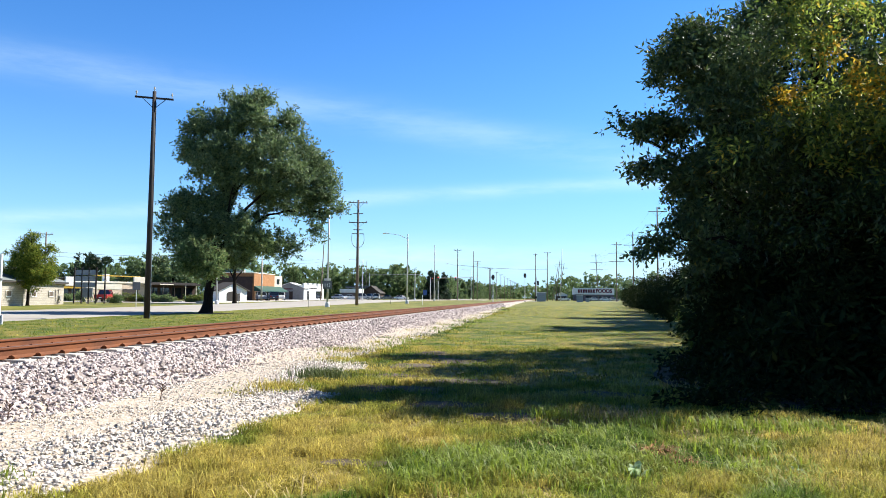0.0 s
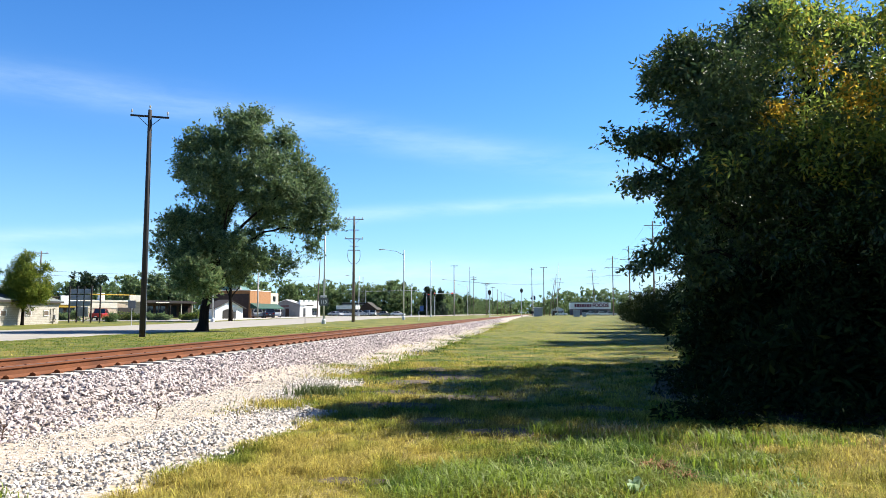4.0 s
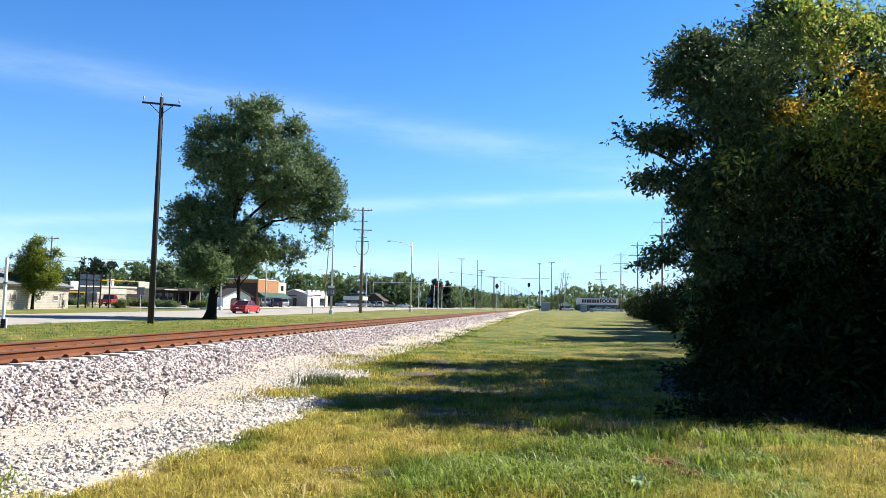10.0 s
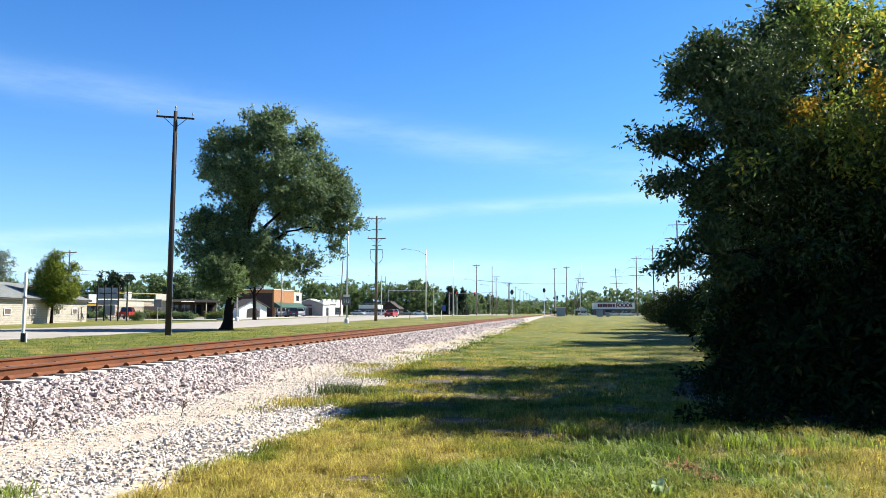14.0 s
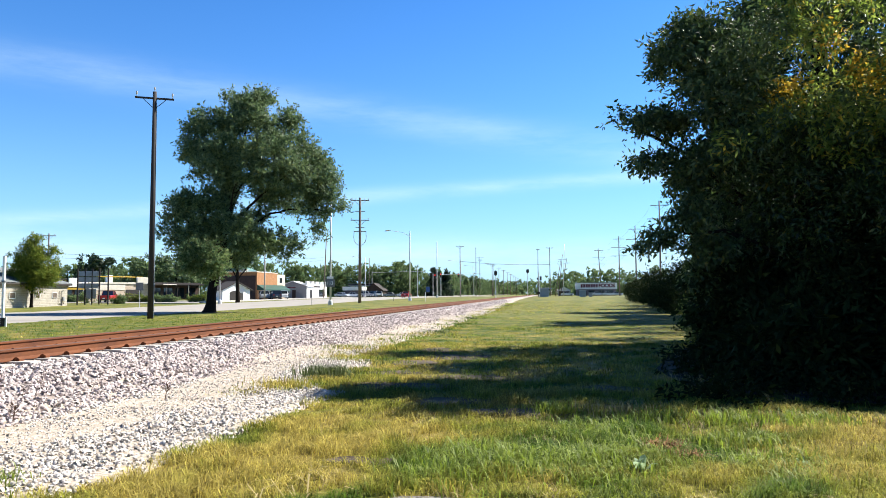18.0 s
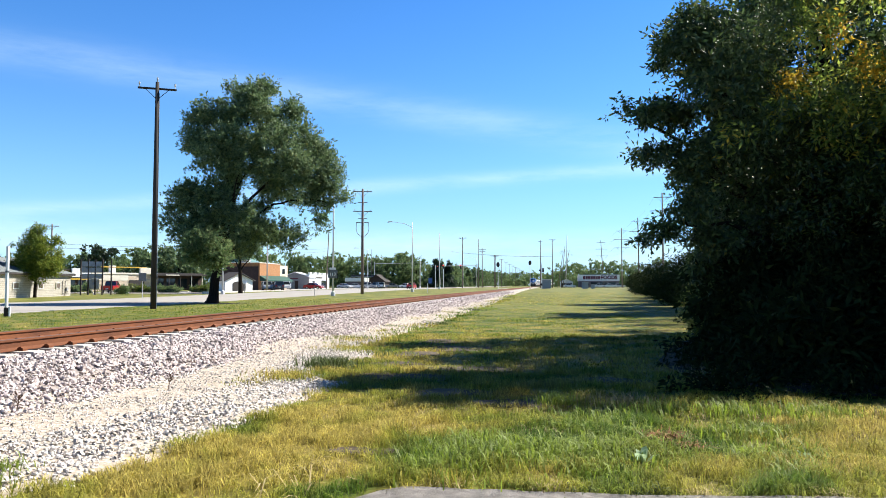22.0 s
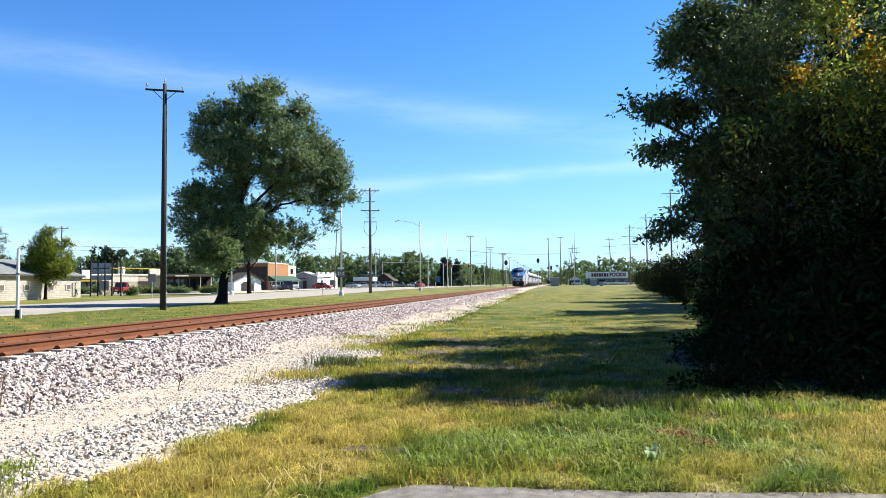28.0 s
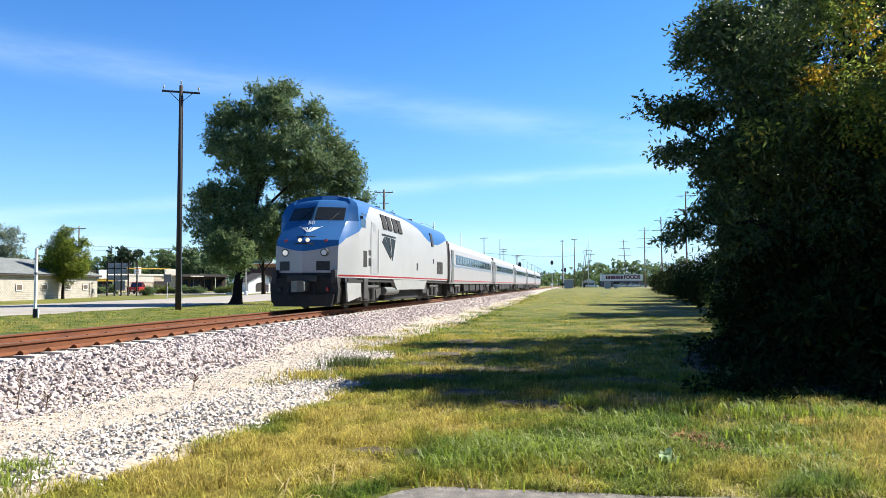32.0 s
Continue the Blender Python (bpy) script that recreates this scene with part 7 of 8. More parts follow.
def car(name, style, colour, label, x=0, y=0, rz=0, group="parked cars", z=None):
    length, width, outline, (bb, bf, rb, rf, z1, z2) = SHAPES[style]
    zz = (ground_z(x, y) + 0.04) if z is None else z
    c = tagged(empty(name, x, y, zz, rz), label, "car", group)
    h = width / 2
    bm = prism(outline, "y", -h, h)
    es = [e for e in bm.edges if abs(e.verts[0].co.y - e.verts[1].co.y) < 1e-6]
    bmesh.ops.bevel(bm, geom=es, offset=0.09, segments=2, affect="EDGES", profile=0.5)
    # wheel arches stand as dark discs in front of the body side
    part("body", bm, PAINTS[colour], c, smooth=False)
    t = 0.17
    v = [(bb, -h + 0.06, z1), (bf, -h + 0.06, z1), (bf, h - 0.06, z1), (bb, h - 0.06, z1), (rb, -h + t + 0.06, z2), (rf, -h + t + 0.06, z2), (rf, h - t - 0.06, z2), (rb, h - t - 0.06, z2)]
    for f in ((0, 1, 5, 4), (1, 2, 6, 5), (2, 3, 7, 6), (3, 0, 4, 7)):
        mesh_ob("window", [v[i] for i in f], [(0, 1, 2, 3)], M["glass"], c, "dark tinted car window")
    bm = box((rb - 0.04, -h + t + 0.03, z2 - 0.02), (rf + 0.04, h - t - 0.03, z2 + 0.035), 0.02)
    part("roof", bm, PAINTS[colour], c)
    for s in (-1, 1):
        for (xa, xb) in ((bb, rb), (bf, rf), ((bb + bf) / 2, (rb + rf) / 2)):
            part("pillar", tube([(xa, s * (h - 0.05), z1 - 0.02), (xb, s * (h - t - 0.05), z2)], 0.045, 5), PAINTS[colour], c)
        part("mirror", box((bf - 0.45, s * (h + 0.02) - 0.06, z1), (bf - 0.3, s * (h + 0.08) + 0.06, z1 + 0.13), 0.02), PAINTS[colour], c)
    r = 0.33 if style == "sedan" else 0.37
    for xw in (-length * 0.29, length * 0.30):
        for s in (-1, 1):
            w = part("wheel", tube([(xw, s * (h - 0.2), r), (xw, s * (h + 0.015), r)], r, 18), M["tyre"], c)
            part("rim", tube([(xw, s * (h + 0.0), r), (xw, s * (h + 0.025), r)], [r * 0.66, r * 0.6], 14), M["rim"], w)
    for s in (-1, 1):
        part("tail_light", box((-length / 2 - 0.02, s * (h - 0.3) - 0.17, z1 - 0.3), (-length / 2 + 0.12, s * (h - 0.3) + 0.17, z1 - 0.1), 0.02), M["tail_red"], c)
        part("headlight", box((length / 2 - 0.22, s * (h - 0.32) - 0.18, z1 - 0.36), (length / 2 - 0.03, s * (h - 0.32) + 0.18, z1 - 0.2), 0.02), M["lens_clear"], c)
    part("bumper", box((-length / 2 - 0.03, -h + 0.15, 0.36), (-length / 2 + 0.1, h - 0.15, 0.52), 0.02), M["black"], c)
    part("number_plate", box((-length / 2 - 0.035, -0.18, 0.58), (-length / 2 + 0.02, 0.18, 0.7)), M["white"], c, "pale blank number plate")
    return c


red_car = car("red_car", "sedan", "red", "bright red four-door sedan driving along the road", group="moving cars", z=0.1)
second_car = car("red_car", "sedan", "dark_red", "dark red car pulling into the forecourt", group="moving cars", z=0.1)
car("pickup_truck", "pickup", "red", "bright red pickup truck parked before the shops", -70.2, 109.6, 108)
car("parked_suv", "suv", "silver", "silver sport-utility car parked at the brick building", -57.1, 142.6, -64)
car("parked_suv", "suv", "dark_blue", "dark blue sport-utility car parked at the brick building", -54.4, 141.6, 118)
car("parked_suv", "suv", "white", "white sport-utility car parked at the brick building", -56.7, 152.2, -70)
for k, (x, y, col, st, rz) in enumerate([(-60.5, 211, "silver", "sedan", -20), (-57.6, 213, "white", "sedan", 15), (-54.5, 216, "silver", "suv", 10), (-52.2, 220, "dark_blue", "suv", 60), (-50.0, 214, "white", "suv", 100), (-46.0, 232, "white", "sedan", 0), (-50.8, 234, "grey", "sedan", 10)]):
    car("parked_car", st, col, {"silver": "silver car parked on the forecourt", "white": "white car parked on the forecourt", "dark_blue": "dark blue car on the forecourt", "grey": "grey car waiting at the crossing"}[col], x, y, rz)
for k, (x, y, col, rz) in enumerate([(18.5, 290, "white", 5), (22.5, 288, "white", 5), (26.0, 292, "silver", 10), (33.0, 282, "grey", 80), (6.5, 270, "white", 0)]):
    car("parked_car", "sedan", col, "pale car parked outside the store" if col != "grey" else "grey car parked outside the store", x, y, rz, "cars at the store")
# ---- train ----
def livery(name, blue, silver, line, lo, hi, red_lo, red_hi, red):
    """Paint in two colours: blue above a swooping line z(y), silver below, with a thin red stripe."""
    m = mat(name, silver, tuple(v * 0.9 for v in silver), 0.6, 0.8, bump=0.0, spec=0.3)
    nt = m.node_tree
    bsdf = nt.nodes["Principled BSDF"]
    old = bsdf.inputs["Base Color"].links[0].from_socket
    tc = nt.nodes.new("ShaderNodeTexCoord")
    sep = nt.nodes.new("ShaderNodeSeparateXYZ")
    nt.links.new(tc.outputs["Object"], sep.inputs[0])
    yy = nt.nodes.new("ShaderNodeMapRange")
    yy.inputs["From Min"].default_value, yy.inputs["From Max"].default_value = lo, hi
    nt.links.new(sep.outputs["Y"], yy.inputs["Value"])
    ramp = nt.nodes.new("ShaderNodeValToRGB")
    ramp.color_ramp.interpolation = "B_SPLINE" if len(line) > 4 else "LINEAR"
    e = ramp.color_ramp.elements
    for k, (y, z) in enumerate(line):
        t = (y - lo) / (hi - lo)
        el = e[k] if k < 2 else e.new(t)
        el.position = t
    for el, (y, z) in zip(sorted(e, key=lambda q: q.position), line):
        el.color = (z / 5, z / 5, z / 5, 1)
    nt.links.new(yy.outputs[0], ramp.inputs[0])
    sc = nt.nodes.new("ShaderNodeMath")
    sc.operation = "MULTIPLY"
    sc.inputs[1].default_value = 5.0
    nt.links.new(ramp.outputs["Color"], sc.inputs[0])
    gt = nt.nodes.new("ShaderNodeMath")
    gt.operation = "GREATER_THAN"
    nt.links.new(sep.outputs["Z"], gt.inputs[0])
    nt.links.new(sc.outputs[0], gt.inputs[1])
    mx = nt.nodes.new("ShaderNodeMix")
    mx.data_type = "RGBA"
    nt.links.new(gt.outputs[0], mx.inputs["Factor"])
    nt.links.new(old, mx.inputs["A"])
    mx.inputs["B"].default_value = (*blue, 1)
    band = nt.nodes.new("ShaderNodeMath")
    band.operation = "COMPARE"
    nt.links.new(sep.outputs["Z"], band.inputs[0])
    band.inputs[1].default_value, band.inputs[2].default_value = (red_lo + red_hi) / 2, (red_hi - red_lo) / 2
    m2 = nt.nodes.new("ShaderNodeMix")
    m2.data_type = "RGBA"
    back = nt.nodes.new("ShaderNodeMath")
    back.operation = "GREATER_THAN"
    nt.links.new(sep.outputs["Y"], back.inputs[0])
    back.inputs[1].default_value = 0.46
    both_ = nt.nodes.new("ShaderNodeMath")
    both_.operation = "MULTIPLY"
    nt.links.new(band.outputs[0], both_.inputs[0])
    nt.links.new(back.outputs[0], both_.inputs[1])
    nt.links.new(both_.outputs[0], m2.inputs["Factor"])
    nt.links.new(mx.outputs["Result"], m2.inputs["A"])
    m2.inputs["B"].default_value = (*red, 1)
    nt.links.new(m2.outputs["Result"], bsdf.inputs["Base Color"])
    bsdf.inputs["Coat Weight"].default_value = 0.1
    bsdf.inputs["Coat Roughness"].default_value = 0.15
    return m


BLUE, SILVER = (0.010, 0.100, 0.29), (0.34, 0.35, 0.355)
M["loco_paint"] = livery("loco_paint", BLUE, SILVER, [(0.0, 2.0), (0.35, 2.2), (0.9, 2.45), (2.2, 3.0), (3.2, 3.75), (4.0, 4.0), (9.5, 4.0), (12.5, 3.75), (14.5, 3.2), (17.5, 3.05), (20.0, 3.6)], 0.0, 21.0, 1.17, 1.235, (0.24, 0.012, 0.016))
M["coach_paint"] = livery("coach_paint", (0.37, 0.365, 0.38), (0.32, 0.32, 0.335), [(0.0, 3.2), (26.0, 3.2)], 0.0, 26.0, 1.12, 1.18, (0.40, 0.04, 0.05))
M["door_silver"] = mat("door_silver", (0.312, 0.316, 0.328), (0.265, 0.269, 0.281), 0.4, 1.5, bump=0.0)
M["under_dark"] = mat("under_dark", (0.014, 0.0133, 0.0133), (0.0078, 0.00741, 0.00741), 0.8, 4.0)
M["under_grey"] = mat("under_grey", (0.0585, 0.0562, 0.053), (0.0234, 0.0226, 0.0218), 0.7, 3.0)
M["skirt_silver"] = mat("skirt_silver", (0.328, 0.335, 0.328), (0.265, 0.273, 0.265), 0.5, 2.0, bump=0.02)
M["skirt"] = mat("skirt", (0.117, 0.125, 0.117), (0.0858, 0.0936, 0.0858), 0.55, 2.0)
M["wheel_steel"] = mat("wheel_steel", (0.109, 0.0858, 0.078), (0.0624, 0.0507, 0.0468), 0.5, 4.0, metal=0.6)
M["headlight"] = glow_mat("headlight", (1.0, 0.76, 0.52), 0.4)
M["ditch_light"] = glow_mat("ditch_light", (0.5, 0.5, 0.48), 0.4)
M["decal_blue"] = mat("decal_blue", (0.039, 0.101, 0.172), (0.0273, 0.078, 0.133), 0.4, 2.0, bump=0)
M["decal_white"] = mat("decal_white", (0.78, 0.80, 0.82), (0.72, 0.74, 0.76), 0.4, 2.0, bump=0)
M["decal_grey"] = mat("decal_grey", (0.0156, 0.0281, 0.039), (0.0125, 0.0218, 0.0312), 0.7, 2.0, bump=0, spec=0.15)

# rows of the shell: height at the nose, half width at the nose, setback of the nose, height and half width of the body
ROWS = [(1.12, 1.12, 0.0, 1.12, 1.5), (1.6, 1.136, 0.0, 1.6, 1.51), (2.15, 1.144, 0.02, 2.15, 1.51), (2.45, 1.144, 0.12, 2.5, 1.51), (2.8, 1.144, 0.52, 2.85, 1.5), (3.18, 1.136, 0.98, 3.2, 1.49), (3.45, 1.12, 1.2, 3.45, 1.47), (3.72, 1.071, 1.42, 3.72, 1.41), (3.87, 1.04, 1.55, 3.95, 1.30), (3.97, 0.97, 1.68, 4.15, 1.06), (4.03, 0.55, 1.9, 4.28, 0.58), (4.04, 0.0, 1.95, 4.32, 0.0)]


def row_at(z):
    for (a, b) in zip(ROWS, ROWS[1:]):
        if z <= b[0]:
            t = max(0.0, (z - a[0]) / (b[0] - a[0]))
            return [u + (v - u) * t for u, v in zip(a, b)]
    return ROWS[-1]


def nose_pt(u, z, out=0.0):
    """A point of the prow-shaped front; u from -1 (far side) to 1."""
    r = row_at(z)
    return (u * r[1], r[2] + 0.42 * abs(u) ** 1.12 * min(1.0, r[1]) - out, z)


def side_x(z):
    for (a, b) in zip(ROWS, ROWS[1:]):
        if z <= b[3]:
            t = max(0.0, (z - a[3]) / (b[3] - a[3]))
            return a[4] + (b[4] - a[4]) * t
    return 0.0


def make_shell():
    us = [0, 0.2, 0.4, 0.6, 0.8, 0.92, 1.0]
    stations = [0.25, 0.55, 1.0]
    ys = [3.0, 3.6, 5.0, 8.0, 11.0, 14.0, 17.0, 19.5, 20.7]
    bm = bmesh.new()
    grid = []
    for r in ROWS:
        line = [nose_pt(u, r[0]) for u in us]
        x0, y0, _ = line[-1]
        # full width soon behind the nose, full height only at the cab's rear
        y1 = max(1.75, r[2] + 0.5)
        for k in stations:
            yy = y0 + (y1 - y0) * k
            line.append((x0 + (r[4] - x0) * k, yy, r[0] + (r[3] - r[0]) * min(1.0, yy / 3.6)))
        line += [(r[4], y, r[3] if y > 3.5 else r[0] + (r[3] - r[0]) * y / 3.6) for y in ys]
        grid.append([bm.verts.new(p) for p in line])
    mirror = [[v if abs(v.co.x) < 1e-6 else bm.verts.new((-v.co.x, v.co.y, v.co.z)) for v in g] for g in grid]
    for g in (grid, mirror):
        for a, b in zip(g, g[1:]):
            for k in range(len(a) - 1):
                q = []
                for v in (a[k], a[k + 1], b[k + 1], b[k]):
                    if v not in q:
                        q.append(v)
                if len(q) > 2:
                    try:
                        bm.faces.new(q)
                    except ValueError:
                        pass
    # closed rear wall and floor
    rear = [g[-1] for g in grid] + [g[-1] for g in mirror[::-1]]
    seen = []
    for v in rear:
        if v not in seen:
            seen.append(v)
    bm.faces.new(seen)
    bmesh.ops.remove_doubles(bm, verts=bm.verts, dist=0.002)
    return bm


def nose_patch(u0, u1, z0, z1, out=0.012, n=4, skew=0.0):
    bm = bmesh.new()
    g = [[bm.verts.new(nose_pt(u0 + (u1 - u0) * i / n + skew * j, z0 + (z1 - z0) * j, out)) for i in range(n + 1)] for j in (0, 1)]
    for i in range(n):
        bm.faces.new((g[0][i], g[0][i + 1], g[1][i + 1], g[1][i]))
    return bm


def side_patch(y0, y1, z0, z1, out=0.012, s=1, skew=0.0):
    """A flat panel on the body side; skew slants it."""
    bm = bmesh.new()
    add = [(s * (side_x(z) + out), y, z) for y, z in ((y0, z0), (y1, z0), (y1 + skew, z1), (y0 + skew, z1))]
    v = [bm.verts.new(p) for p in add]
    w = [bm.verts.new((p[0] - s * 0.03, p[1], p[2])) for p in add]
    bm.faces.new(v)
    for k in range(4):
        bm.faces.new((v[k], v[(k + 1) % 4], w[(k + 1) % 4], w[k]))
    return bm


def quad_patch(pts, out=0.014, s=1):
    """A thin plate with any four corners (y, z) on the body side."""
    bm = bmesh.new()
    v = [bm.verts.new((s * (side_x(z) + out), y, z)) for y, z in pts]
    w = [bm.verts.new((s * (side_x(z) - 0.05), y, z)) for y, z in pts]
    bm.faces.new(v)
    for k in range(4):
        bm.faces.new((v[k], v[(k + 1) % 4], w[(k + 1) % 4], w[k]))
    return bm


def truck(parent, y, wheel_r=0.5, base=2.7, name="truck", grey="under_dark"):
    # solid dark core, widened to fill the shade between the wheels
    t = part(name, box((-1.05, y - base * 0.85, 0.16), (1.05, y + base * 0.85, 0.95), 0.06), M[grey], parent)
    for s in (-1, 1):
        part("side_frame", prism([(y - base * 0.80, 0.50), (y - base * 0.74, 0.98), (y - 0.5, 0.86), (y + 0.5, 0.86), (y + base * 0.74, 0.98), (y + base * 0.80, 0.50), (y + base * 0.3, 0.26), (y - base * 0.3, 0.26)], "x", s * 1.0, s * 1.24), M["under_grey"], t)
        for k in (-1, 1):
            part("spring", tube([(s * 1.26, y + k * 0.5, 0.3), (s * 1.26, y + k * 0.5, 0.98)], 0.15, 10), M["under_grey"], t)
            part("wheel", tube([(s * 0.69, y + k * base / 2, wheel_r), (s * 0.83, y + k * base / 2, wheel_r)], wheel_r, 24), M["wheel_steel"], t)
            part("axle_box", box((s * 1.15 - 0.14, y + k * base / 2 - 0.2, 0.34), (s * 1.15 + 0.14, y + k * base / 2 + 0.2, 0.68), 0.03), M["under_grey"], t)
        part("brake_cylinder", tube([(s * 1.34, y - 1.3, 0.8), (s * 1.34, y + 1.2, 0.8)], 0.07, 8), M["under_grey"], t)
    return t


locomotive = tagged(empty("locomotive"), "blue and silver passenger diesel locomotive with lit headlights", "locomotive")
shell = part("body", make_shell(), M["loco_paint"], locomotive, "blue and silver painted body")
mod = shell.modifiers.new("edge", "EDGE_SPLIT")
mod.split_angle = radians(17)
shell.data.polygons.foreach_set("use_smooth", [True] * len(shell.data.polygons))
part("floor", box((-1.45, 0.6, 0.98), (1.45, 20.7, 1.13)), M["under_dark"], locomotive)
for a, b in ((-0.93, -0.06), (0.06, 0.93)):
    w = part("windscreen", nose_patch(a, b, 3.22, 3.71, 0.014, 5), M["glass"], locomotive, "dark windscreen pane")
    part("wiper", tube([nose_pt((a + b) / 2, 3.16, 0.03), nose_pt((a + b) / 2 + 0.25, 3.5, 0.04)], 0.014, 4), M["black"], w)
part("windscreen_post", nose_patch(-0.05, 0.05, 3.2, 3.7, 0.02, 2), M["decal_blue"], locomotive)
# headlights in their dark box
hb = part("headlight_box", nose_patch(-0.30, 0.30, 2.28, 2.58, 0.02, 6), M["black"], locomotive)
for u in (-0.12, 0.12):
    x, y, z = nose_pt(u, 2.43, 0.03)
    part("headlight", tube([(x, y + 0.04, z), (x, y - 0.02, z)], 0.062, 14), M["headlight"], hb, "lit round headlight")
for u in (-0.62, 0.62):
    x, y, z = nose_pt(u, 2.0, 0.0)
    d = part("ditch_light", tube([(x, y + 0.08, z), (x, y - 0.05, z)], [0.15, 0.135], 14), M["under_grey"], locomotive)
    part("lens", tube([(x, y - 0.04, z), (x, y - 0.06, z)], 0.095, 14), M["ditch_light" if u < 0 else "lens_clear"], d)
    x, y, z = nose_pt(u * 1.02, 2.42, 0.0)
    part("marker_light", tube([(x, y + 0.06, z), (x, y - 0.05, z)], 0.055, 10), M["tail_red"], locomotive, "small red marker lamp")
    part("grille", nose_patch(u - 0.22, u + 0.16, 1.38, 1.70, 0.016, 3), M["black"], locomotive, "black square grille")
# plain fan-shaped emblem and the fleet number
def nose_fan(pts, out=0.014):
    bm = bmesh.new()
    bm.faces.new([bm.verts.new(nose_pt(u, z, out)) for u, z in pts])
    return bm


for a, b in ((-0.30, -0.13), (-0.10, 0.08), (0.11, 0.34)):
    part("emblem", nose_fan([(0.04 + a * 0.18, 2.74), (0.04 + b * 0.18 - 0.004, 2.74), (b, 2.92), (a, 2.92)]), M["decal_white"], locomotive)
part("emblem", nose_fan([(-0.36, 2.935), (0.38, 2.935), (0.38, 2.96), (-0.36, 2.96)]), M["decal_white"], locomotive)
nx, ny, nz_ = nose_pt(0.02, 3.09, 0.03)
words("50", 0.26, M["decal_white"], locomotive, nx, ny - 0.015, nz_, rx=50, label="white fleet number", name="number")
# pilot, coupler, steps
part("apron", nose_patch(-1.0, 1.0, 1.12, 1.30, 0.02, 10), M["under_dark"], locomotive, "black front sill")
pil = part("pilot", prism([(-1.18, 1.14), (1.18, 1.14), (1.24, 0.75), (1.18, 0.28), (0.95, 0.16), (-0.95, 0.16), (-1.18, 0.28), (-1.24, 0.75)], "y", 0.18, 0.62), M["under_dark"], locomotive, "black pilot plate")
part("plow", prism([(-1.12, 0.55), (1.12, 0.55), (1.04, 0.14), (-1.04, 0.14)], "y", 0.02, 0.24), M["under_dark"], pil)
part("coupler", box((-0.2, -0.35, 0.66), (0.2, 0.5, 1.0), 0.05), M["skirt"], pil)
part("knuckle", prism([(-0.26, -0.35), (0.02, -0.52), (0.2, -0.4), (0.12, -0.3), (-0.1, -0.3)], "z", 0.64, 1.02), M["skirt"], pil)
part("coupler_pocket", box((-0.55, -0.02, 0.98), (0.55, 0.3, 1.22), 0.03), M["black"], pil)
for s in (-1, 1):
    part("hose", tube([(s * 0.4, 0.05, 0.9), (s * 0.5, -0.15, 0.55), (s * 0.34, -0.1, 0.4)], 0.03, 6), M["black"], pil)
    part("jumper", box((s * 0.86 - 0.05, 0.1, 0.66), (s * 0.86 + 0.05, 0.2, 0.8), 0.02), M["tail_red" if s > 0 else "black"], pil)
    part("corner_post", box((s * 1.06 - 0.08, 0.12, 0.95), (s * 1.06 + 0.08, 0.4, 1.4), 0.03), M["black"], locomotive)
    part("side_skirt", prism([(0.55, 1.12), (2.3, 1.12), (2.3, 0.45), (0.7, 0.28)], "x", s * 1.36, s * 1.42), M["skirt_silver"], locomotive, "silver side skirt")
    part("step_ladder", box((s * 1.4, 2.45, 0.35), (s * 1.5, 3.0, 1.1), 0.02), M["under_grey"], locomotive)
    part("cab_window", side_patch(2.0, 2.6, 3.02, 3.55, 0.012, s, 0.2), M["glass"], locomotive, "slanted cab side window")
    d = part("door", side_patch(3.45, 4.15, 1.3, 3.3, 0.012, s), M["door_silver"], locomotive, "cab side door")
    part("grab_iron", tube([(s * 1.56, 3.3, 1.35), (s * 1.56, 3.3, 3.1)], 0.022, 5), M["galv"], d)
    part("grab_iron", tube([(s * 1.56, 4.3, 1.35), (s * 1.56, 4.3, 3.1)], 0.022, 5), M["galv"], d)
    for k in range(4):
        y0 = 5.2 + k * 0.86 + (0.14 if k > 1 else 0.0)
        part("vent", quad_patch([(y0, 3.2), (y0 + 0.66, 3.2), (y0 + 0.44, 3.76), (y0 - 0.22, 3.76)], 0.05, s), M["under_dark"], locomotive, "dark slatted intake vent")
    part("vent", quad_patch([(15.6, 3.0), (16.15, 3.0), (15.85, 3.7), (15.3, 3.7)], 0.05, s), M["black"], locomotive, "dark slatted intake vent")
    for k in range(2):
        part("grille", side_patch(17.2 + k * 0.95, 18.05 + k * 0.95, 1.5, 2.2, 0.016, s), M["under_dark"], locomotive, "dark side grille")
    part("grille", side_patch(2.3, 2.75, 1.55, 2.15, 0.016, s), M["under_dark"], locomotive, "dark side grille")
    part("small_hatch", side_patch(3.0, 3.3, 1.6, 1.9, 0.016, s), M["black"], locomotive)
    part("small_hatch", side_patch(3.0, 3.3, 2.0, 2.2, 0.016, s), M["under_grey"], locomotive)
    part("filler", side_patch(11.7, 11.95, 1.6, 1.95, 0.02, s), M["black"], locomotive)
    # fan-shaped emblem and lettering bars in grey-blue
    for pts in ([(5.0, 2.62), (6.5, 1.92), (6.22, 2.45), (5.35, 2.86)], [(5.5, 2.87), (6.3, 2.44), (6.57, 2.02), (6.35, 2.87)], [(6.5, 2.87), (6.64, 2.02), (6.74, 1.9), (7.3, 2.82)]):
        part("emblem", quad_patch(pts, 0.014, s), M["decal_grey"], locomotive)
    part("lettering_bar", side_patch(5.0, 7.3, 2.9, 2.97, 0.014, s), M["decal_grey"], locomotive, "grey unreadable lettering bar")
    part("number_bar", side_patch(16.0, 16.25, 2.05, 2.3, 0.012, s), M["decal_grey"], locomotive)
